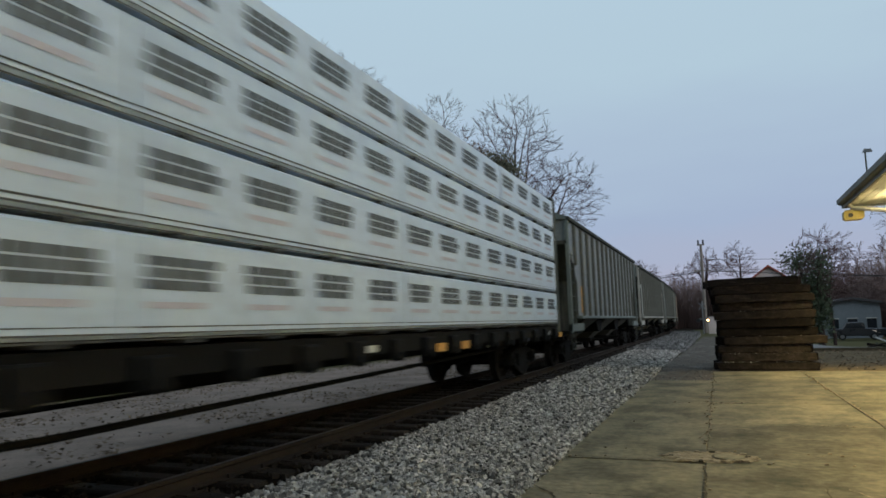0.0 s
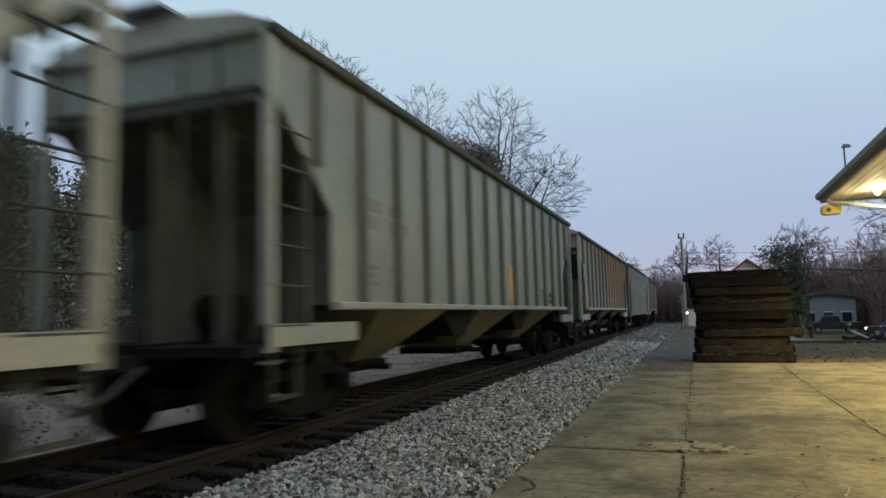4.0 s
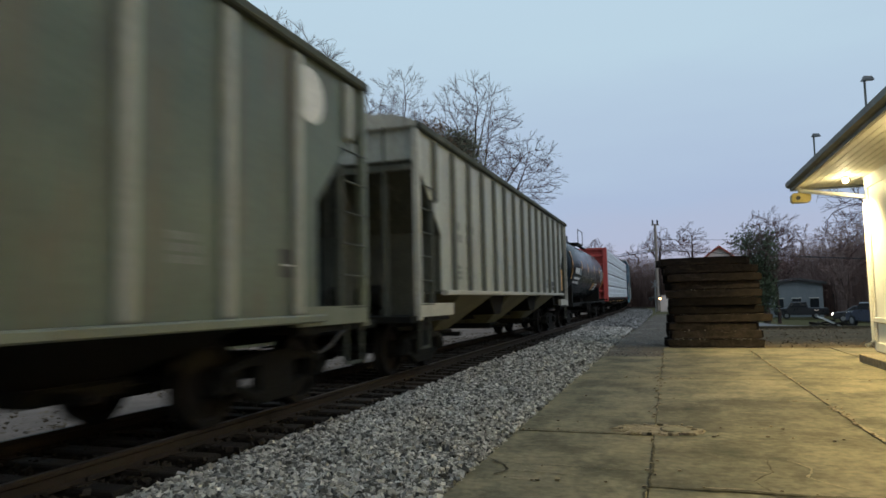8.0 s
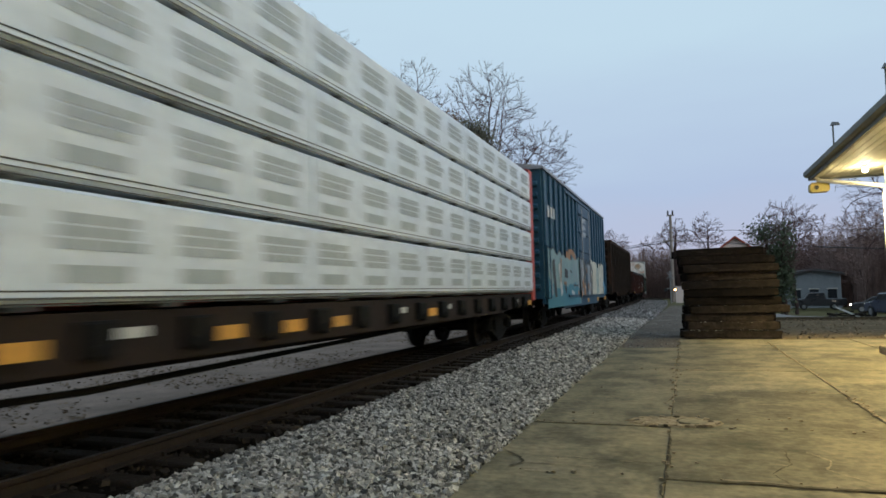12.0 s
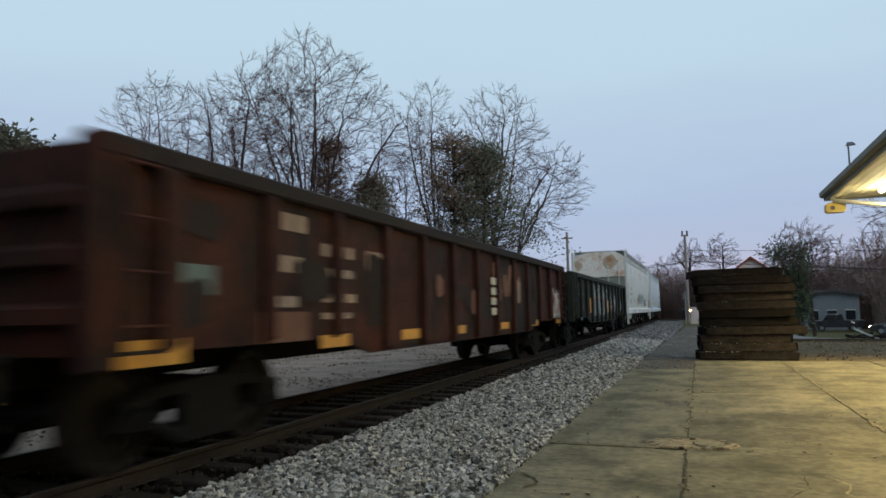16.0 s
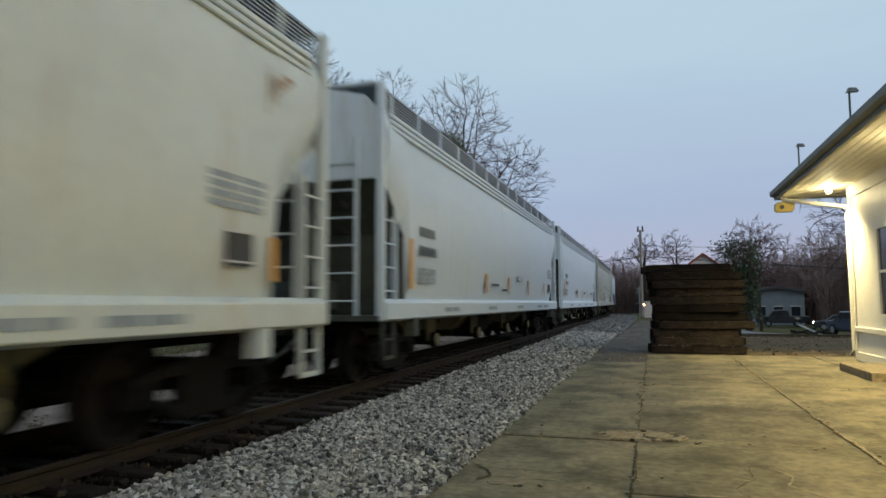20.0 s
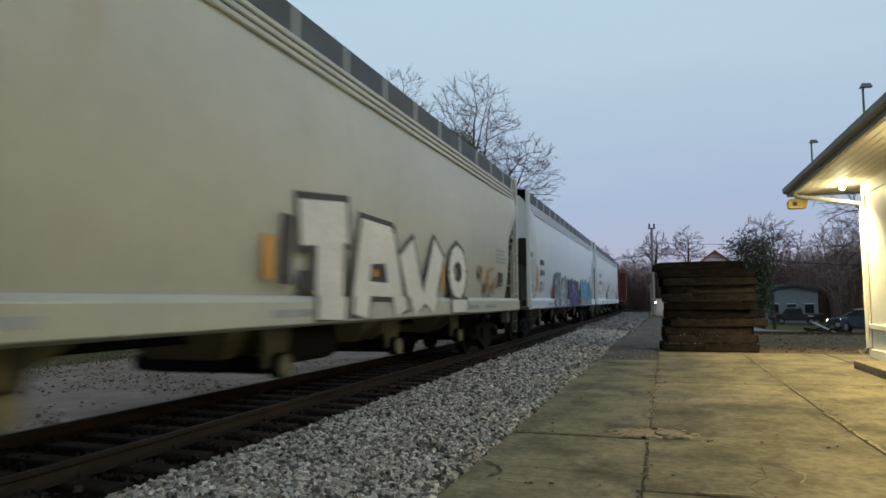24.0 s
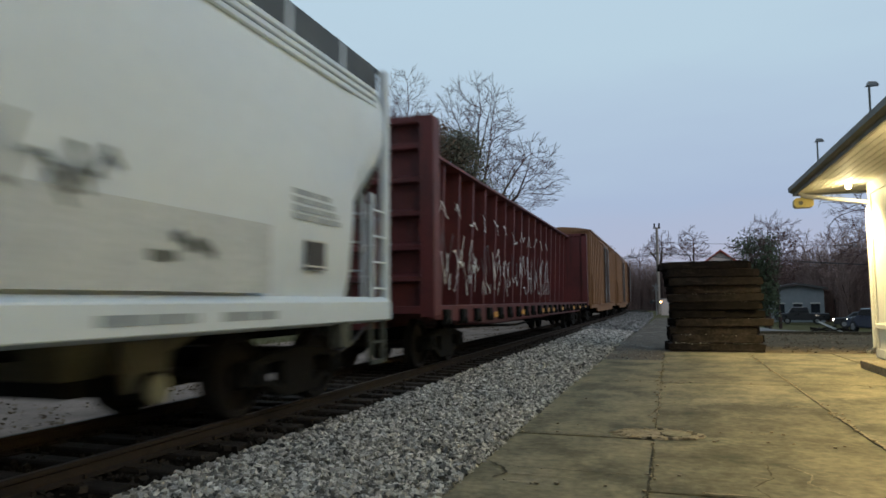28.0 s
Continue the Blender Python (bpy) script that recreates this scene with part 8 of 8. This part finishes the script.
# high gondola, open gondolas
for y in (0.95, 3.5, 5.65, 13.55):
    panel(wc, 1.495, y, y + 0.5, 1.17, 1.32, "orange_tape", "reflector")
for k in range(4):
    panel(wc, 1.495, 1.35, 1.75, 1.7 + 0.34 * k, 1.92 + 0.34 * k, "pale", "stencil_mark")
for k in range(7):
    panel(wc, 1.495, 5.42 + 0.96 * k, 5.75 + 0.96 * k, 1.64, 2.02, "matt_black", "dark_patch")
panel(wc, 1.495, 12.35, 12.9, 1.6, 2.1, "matt_black", "dark_patch")
for za in (1.72, 1.86, 1.98):
    stencil(wc, 1.497, 12.4, za, 0.4, 0.08, 1, "faded_cream", "stencil_mark", int(za * 50))
for y in (0.15, 3.05, 5.2, 7.3, 10.2, 13.05, 16.0):
    panel(rg, 1.495, y, y + (0.8 if y < 1 else 0.64), 0.90, 1.10 if y < 1 else 1.04, "orange_tape", "reflector")
for y, w, rows in ((2.08, 0.66, ((2.08, 2.34), (1.66, 1.9), (1.32, 1.48))), (3.1, 0.8, ((1.88, 2.08), (1.66, 1.8), (1.38, 1.52), (1.2, 1.3)))):
    for za, zb in rows:
        stencil(rg, 1.493, y, za, w, zb - za, 1, "faded_cream", "faded_lettering", int(za * 50))
panel(rg, 1.491, 1.95, 2.8, 1.0, 1.3, "rustpatch", "faded_patch", "faded rust-brown patch", 0.002)
panel(rg, 1.495, 4.15, 4.8, 1.66, 2.05, "faded_tan", "faded_patch", "faded tan patch")
panel(rg, 1.495, 4.15, 4.8, 1.12, 1.5, "soot", "dark_patch")
panel(rg, 1.495, 0.75, 1.3, 1.45, 1.7, "dullteal", "faded_patch")
patches(rg, 1.504, 0.6, 14.0, 1.1, 2.3, "soot", 22, (0.25, 0.6), 40, True)
patches(rg, 1.4905, 10.6, 13.9, 1.2, 2.3, "soot", 14, (0.5, 1.0), 73, True)
patches(rg, 1.516, 5.0, 14.0, 1.2, 2.2, "rustpatch", 9, (0.2, 0.5), 41, True)
for k in range(4):
    panel(rg, 1.535, 9.45, 9.85, 1.2 + 0.2 * k, 1.34 + 0.2 * k, "cream", "faded_lettering")
panel(rg, 1.535, 11.5, 11.75, 1.45, 1.95, "faded_tan", "faded_lettering")
wild_letters(rg, 1.55, 15.4, 16.6, 1.05, 2.0, ("cream", "greypaint"), "redbrown", ("pale", "redpaint"), 32, 3, 1.55, 0.0)
panel(bg, 1.495, 4.05, 4.4, 1.15, 1.7, "orange_tape", "reflector_strip")
for y, w, za, zb in ((1.7, 0.82, 2.03, 2.22), (1.68, 0.84, 1.76, 1.9), (2.1, 0.5, 1.27, 1.5), (1.9, 0.4, 0.88, 1.04)):
    stencil(bg, 1.493, y, za, w, zb - za, 1, "greypaint", "stencil_mark", int(za * 60))
n_posts = int((16.6 - 0.5) / 1.3)
mixed = random.Random(77)
for k in range(4):
    y = (16.6 - n_posts * 1.3) / 2 + 1.3 * (k + 3)
    y_end = y + (1.2 if k < 3 else 0.72)
    g = G()
    on_side(g, [(y + (0.25 if k == 0 else 0.1), 0.9), (y_end, 0.88), (y_end, 2.06 if k == 3 else 2.24), (y + 0.6, 2.28), (y + 0.1, 1.95 if k == 0 else 2.2)], 1.496, 1.496, 0.0)
    part("graffiti_field", g, "dullteal" if k % 2 else "pinkgrey", bg, "dull sprayed field between the posts")
    wild_letters(bg, 1.499, y + 0.12, y_end - 0.02, 0.95, 2.15, ("palegrey_paint", "dullteal", "palegreen"), "darkgreen", ("redpaint", "dullteal", "palegrey_paint", "orange"), 34 + k, 3, 1.499, 0.0)
    for m in ("darkgreen", "dullteal", "pinkgrey", "palegreen", "palegrey_paint", "darkgreen"):
        for q in range(3):
            g = G()
            ya, za = mixed.uniform(y + 0.15, y_end - 0.2), mixed.uniform(0.95, 2.05)
            on_side(g, bar(ya, za, ya + mixed.uniform(-0.1, 0.15), za + mixed.uniform(0.08, 0.3), mixed.uniform(0.06, 0.2)), 1.522 + 0.0004 * q, 1.522, 0.0)
            part("sprayed_stroke", g, m, bg)
    if k:
        for za, zb, m in ((0.95, 1.3, "dullteal"), (1.3, 1.66, "palegrey_paint"), (1.7, 2.12, "palegreen" if k % 2 else "dullteal")):
            panel(bg, 1.591, y - 0.055, y + 0.055, za, zb, m, "sprayed_patch", "", 0.002)
for y in (9.22, 11.86):
    panel(bg, 1.495, y, y + 0.2, 1.14, 1.64, "orange_tape", "reflector_strip")
for x, za, zm in ((1.2, 0.7, 0.6), (1.05, 0.66, 0.5)):
    part("brake_rod", G().rod((x, 4.4, za), (x, 7.2, zm), 0.022).rod((x, 7.2, zm), (x, 10.3, za), 0.022).box(x - 0.03, x + 0.03, 4.36, 4.44, za - 0.04, 0.86).box(x - 0.03, x + 0.03, 10.26, 10.34, za - 0.04, 0.86), "steel_dark", bg)
for k in range(9):
    g = G()
    on_side(g, bar(4.7 + 0.5 * k, 1.72 + 0.05 * (-1) ** k, 5.22 + 0.5 * k, 1.72 - 0.05 * (-1) ** k, 0.04), 1.528, 1.528, 0.0)
    part("sprayed_stroke", g, "redpaint", bg)
panel(bg, 1.495, 9.22, 9.57, 1.19, 1.66, "orange_tape", "reflector_strip")
for k, (ya, yb) in enumerate(((9.95, 10.8), (11.4, 12.7), (13.45, 14.9))):
    strokes(bg, 1.5, ya, yb, 1.1, 2.05, "pale", 60 + k, 3, 0.05)
    strokes(bg, 1.503, ya, yb, 1.1, 2.05, "greypaint", 70 + k, 3, 0.07)
# pellet hoppers
PX = 1.565
for car, seed in ((p1, 1), (p2, 2), (p3, 3), (p4, 4), (p5, 5), (p6, 6)):
    big = 0.32 if car is p6 else 0.24
    wide = 1.6 if car is p6 else 0.85
    stencil(car, PX, 1.86, 2.64 if car is p6 else 2.38, wide, big, 1, "stencil", seed=seed)
    stencil(car, PX, 1.86, 2.17 if car is p6 else 2.05, wide * 1.15, big, 1, "stencil", seed=seed + 20)
    stencil(car, 1.53, 1.9, 1.6, 1.0, 0.3, 2, "greypaint", seed=seed + 40)
    stencil(car, 1.55, 16.65, 2.16, 1.1, 0.36, 4, "greypaint", seed=seed + 50)
    panel(car, 1.535, 16.95, 17.4, 1.63, 1.96, "blackpaint", "lettered_panel")
    for z in (1.66, 1.95):
        panel(car, 1.541, 16.93, 17.42, z, z + 0.02, "pale", "lettered_line")
    for y in (3.2, 6.8, 10.4, 14.0, 15.4):
        stencil(car, 1.6, y, 1.08, 1.1, 0.12, 1, "greypaint", seed=seed + int(y))
    for y in (4.75, 6.85, 17.7) if car is p1 else (1.38, 6.72, 9.45, 12.5, 15.85):
            panel(car, 1.545, y, y + (0.2 if y < 7 else 0.14), 1.5, 2.45 if y == 1.38 else 1.96, "orange_tape", "reflector_strip")
for k in range(9):
    g = G()
    y = 7.45 + 0.44 * k
    on_side(g, bar(y, 1.62, y + 0.06 * (-1) ** k, 2.3 - 0.03 * (k % 3), 0.2), PX + 0.004)
    part("faded_stroke", g, "palegreen" if k % 3 else "mint", p1, "faded green sprayed stroke")
for q, (cx, cz, w, h, m) in enumerate(((0.62, 4.02, 0.95, 0.85, "rustwash"), (0.62, 4.1, 0.6, 0.5, "faint_rust"), (0.6, 4.14, 0.36, 0.3, "orange_rust"), (0.68, 3.84, 0.34, 0.3, "faint_rust"), (-1.18, 3.84, 0.48, 0.6, "rustwash"), (-1.2, 3.86, 0.26, 0.36, "faint_rust"))):
    r = random.Random(int(cz * 90 + w * 50))
    part("rust_blotch", G().poly([(cx + w / 2 * math.cos(0.45 * k) * r.uniform(0.7, 1.15), 0.217 - 0.0008 * q, cz + h / 2 * math.sin(0.45 * k) * r.uniform(0.7, 1.15)) for k in range(14)]), m, p1, "orange rust blotch")
strokes(p1, PX + 0.008, 7.4, 11.3, 1.65, 2.2, "greypaint", 38, 6, 0.06)
strokes(p1, PX, 4.3, 7.2, 1.6, 2.1, "greypaint", 42, 5, 0.03)
panel(p1, PX, 12.65, 13.7, 1.52, 1.95, "dullblue", "painted_square", "blue painted square")
panel(p1, PX + 0.004, 12.95, 13.4, 1.62, 1.85, "greywash", "painted_square")
drip = random.Random(91)
for y, w, z, n in ((9.0, 0.55, 3.75, 9), (9.9, 0.5, 3.6, 8), (5.4, 0.4, 3.8, 6), (14.3, 0.5, 3.75, 7), (12.2, 0.3, 3.85, 4), (2.6, 0.4, 3.8, 5), (17.6, 0.6, 3.8, 8)):
    for k in range(n):
        g = G()
        yy, zz = y + drip.uniform(0, w), z - drip.uniform(0, 0.15)
        on_side(g, bar(yy, zz, yy + drip.uniform(-0.03, 0.03), zz - drip.uniform(0.15, 0.6), drip.uniform(0.03, 0.1)), 1.552 + 0.0006 * k)
        part("rust_drip", g, "rustwash" if k % 3 else "orange_rust", p1)
letter(p4, ((7.4, 2.14, 8.58, 2.26, 0.52), (8.15, 2.4, 8.1, 1.05, 0.7)), PX, "whitepaint", "blackpaint", 0.085, label="white sprayed block letter")
letter(p4, ((8.9, 1.05, 9.2, 2.2, 0.46), (9.9, 2.2, 10.35, 1.05, 0.5), (9.0, 2.22, 10.05, 2.2, 0.3), (9.0, 1.9, 10.1, 1.98, 0.3), (9.0, 1.44, 10.2, 1.42, 0.2)), PX + 0.002, "whitepaint", "blackpaint", 0.075, label="white sprayed block letter")
letter(p4, ((10.65, 2.1, 11.2, 1.1, 0.66), (12.25, 2.2, 11.6, 1.1, 0.6)), PX + 0.004, "whitepaint", "blackpaint", 0.07, label="white sprayed block letter")
letter(p4, [(13.4 + 0.45 * math.cos(a), 1.82 + 0.38 * math.sin(a), 13.4 + 0.45 * math.cos(a + 0.9), 1.82 + 0.38 * math.sin(a + 0.9), 0.3) for a in (0, 0.785, 1.57, 2.356, 3.14, 3.927, 4.71, 5.5)] + [(12.9, 1.17, 13.9, 1.17, 0.24)], PX + 0.006, "whitepaint", "blackpaint", 0.07, label="white sprayed block letter")
for k, (ya, za, yb, zb) in enumerate(((7.1, 1.45, 7.15, 2.2), (7.4, 1.5, 7.7, 1.5), (8.35, 1.75, 8.6, 1.7))):
    g = G()
    on_side(g, bar(ya, za, yb, zb, 0.22), PX - 0.001 - 0.0003 * k)
    part("letter_shadow", g, "blackpaint", p4)
strokes(p4, PX, 14.9, 16.8, 1.5, 2.05, "orange", 52, 4, 0.04)
patches(p4, PX, 15.0, 17.0, 1.5, 1.9, "faded_tan", 4, (0.15, 0.3), 55, True)
wild_letters(p5, PX, 4.75, 8.25, 1.05, 2.28, ("greypaint", "slate", "greywash"), "stencil", ("sky_blue", "redpaint", "greywash", "slate"), 44, 5)
for k, (ya, za, yb, zb, w) in enumerate(((4.45, 1.62, 4.7, 1.62, 0.3), (4.5, 1.15, 4.8, 1.15, 0.24))):
    g = G()
    on_side(g, bar(ya, za, yb, zb, w), PX + 0.001 * k)
    part("sprayed_stroke", g, "redpaint", p5)
wild_letters(p5, PX, 8.6, 12.1, 1.04, 2.16, ("purple", "purple", "violet"), "darkgreen", ("cream", "violet", "greywash", "purple"), 45, 5)
g = G()
on_side(g, [(8.5, 1.03), (12.7, 1.03), (12.7, 1.32), (8.5, 1.32)], PX - 0.002)
part("graffiti_field", g, "purple", p5, "purple paint along the sill")
for k, (y, z, w) in enumerate(((9.75, 2.14, 0.42), (10.75, 2.12, 0.46), (11.55, 1.98, 0.3), (12.4, 1.7, 0.5), (12.5, 1.5, 0.4))):
    g = G()
    blob(g, PX - 0.0015 + 0.0002 * k, y, z - 0.05, w * 1.25, 0.24, random.Random(k), 14, 0.2)
    part("sprayed_cloud", g, "darkgreen", p5, "dark green sprayed cloud")
wild_letters(p5, PX, 12.85, 17.3, 1.3, 2.26, ("sky_blue", "teal", "sky_blue"), "slate", ("teal", "whitepaint", "sky_blue", "greypaint"), 46, 6)
for k, (ya, yb, m) in enumerate(((12.75, 14.0, "orange"), (14.0, 14.35, "sky_blue"), (14.35, 15.3, "teal"), (15.3, 15.7, "orange"), (15.7, 16.6, "sky_blue"), (16.6, 17.4, "orange"))):
    g = G()
    on_side(g, [(ya, 1.04), (yb + 0.05, 1.04), (yb, 1.3), (ya - 0.05, 1.32)], PX + 0.001 * k)
    part("sprayed_stroke", g, m, p5)
panel(p6, PX, 7.8, 16.2, 1.36, 2.05, "greywash", "painted_out_patch", "grey painted-out patch along the side", 0.004)
strokes(p6, PX, 4.35, 6.0, 1.6, 2.65, "greypaint", 47, 6, 0.05)
strokes(p6, PX + 0.004, 4.4, 6.0, 1.7, 2.4, "stencil", 50, 3, 0.03)
patches(p6, PX, 3.55, 3.95, 1.55, 1.85, "rustwash", 5, (0.1, 0.25), 57, True, "faded_patch")
strokes(p6, PX + 0.005, 7.9, 10.3, 1.8, 2.75, "rustpatch", 48, 7, 0.05)
strokes(p6, PX + 0.006, 13.2, 14.1, 1.9, 2.5, "stencil", 51, 4, 0.05)
strokes(p6, PX + 0.006, 14.5, 15.3, 1.62, 1.88, "stencil", 49, 3, 0.09)
patches(p6, PX + 0.006, 11.0, 13.0, 1.7, 2.1, "greypaint", 4, (0.2, 0.4), 56, True)
for k in range(3):
    panel(p3, PX, 6.0 + 4.2 * k, 6.9 + 4.2 * k, 1.75, 1.85, "blackpaint", "stencil_mark")
    panel(p2, PX, (7.3, 8.5, 10.7)[k], (8.15, 9.1, 11.5)[k], (1.69, 1.57, 1.9)[k], (1.74, 1.63, 2.05)[k], ("blackpaint", "blackpaint", "greywash")[k], "stencil_mark")
# centre beam tags, and dark doors of the yellow boxcars
for k in range(12):
    strokes(r1, 0.62, 3.0 + 1.22 * k, 3.9 + 1.22 * k, 1.9, 2.9, "whitepaint" if k % 3 else "blackpaint", 80 + k, 2, 0.045)
    strokes(r1, 0.63, 3.0 + 1.22 * k, 4.0 + 1.22 * k, 1.4, 2.4, "pale", 120 + k, 2, 0.04)
    strokes(r1, 0.62, 3.2 + 1.22 * k, 3.8 + 1.22 * k, 3.1, 3.6, "whitepaint", 100 + k, 1, 0.035)
for car in (y1, y2):
    panel(car, 1.62, 7.0, 10.0, 1.1, 4.5, "brown", "dark_door_sheet", "dark rusted door sheet")


# ---- what moves ----
def on_line(s, t, x, z, car_len, car_s):
    """Pose of a thing at place s along the train, on the car that begins at car_s."""
    ya, yb = car_s + 1.9 - SPEED * t, car_s + car_len - 1.9 - SPEED * t
    xa, xb = line_x(ya), line_x(yb)
    a = math.atan2(-(xb - xa), yb - ya)
    d = s - car_s - 1.9
    return pose(xa - math.sin(a) * d + x, ya + math.cos(a) * d, RAIL_Z + z, 0, 0, math.degrees(a))


def motions():
    for ob, s, x, z, car_len, car_s in RIDERS:
        walk(ob, [(t, on_line(s, t, x, z, car_len, car_s)) for t in range(0, 29, 2)])
    turn = math.degrees(SPEED / RIM_R / FPS)
    for w, s in WHEELSETS:
        base = Vector(w.location)
        t_in, t_out = (s - 42.0) / SPEED, (s - 1.0) / SPEED
        a, b = max(0, round(t_in * FPS)), min(28 * FPS, round(t_out * FPS))
        rows = []
        if a > 0:
            rows.append((0.0, pose(*base)))
        if b > a:
            rows += [(k / FPS, pose(*base, turn * (k - a))) for k in range(a, b + 1)]
            last = turn * (b - a)
        else:
            last = 0.0
        if not rows:
            rows.append((0.0, pose(*base)))
        if rows[-1][0] < 28.0:
            rows.append((28.0, pose(*base, last)))
        walk(w, rows)


motions()
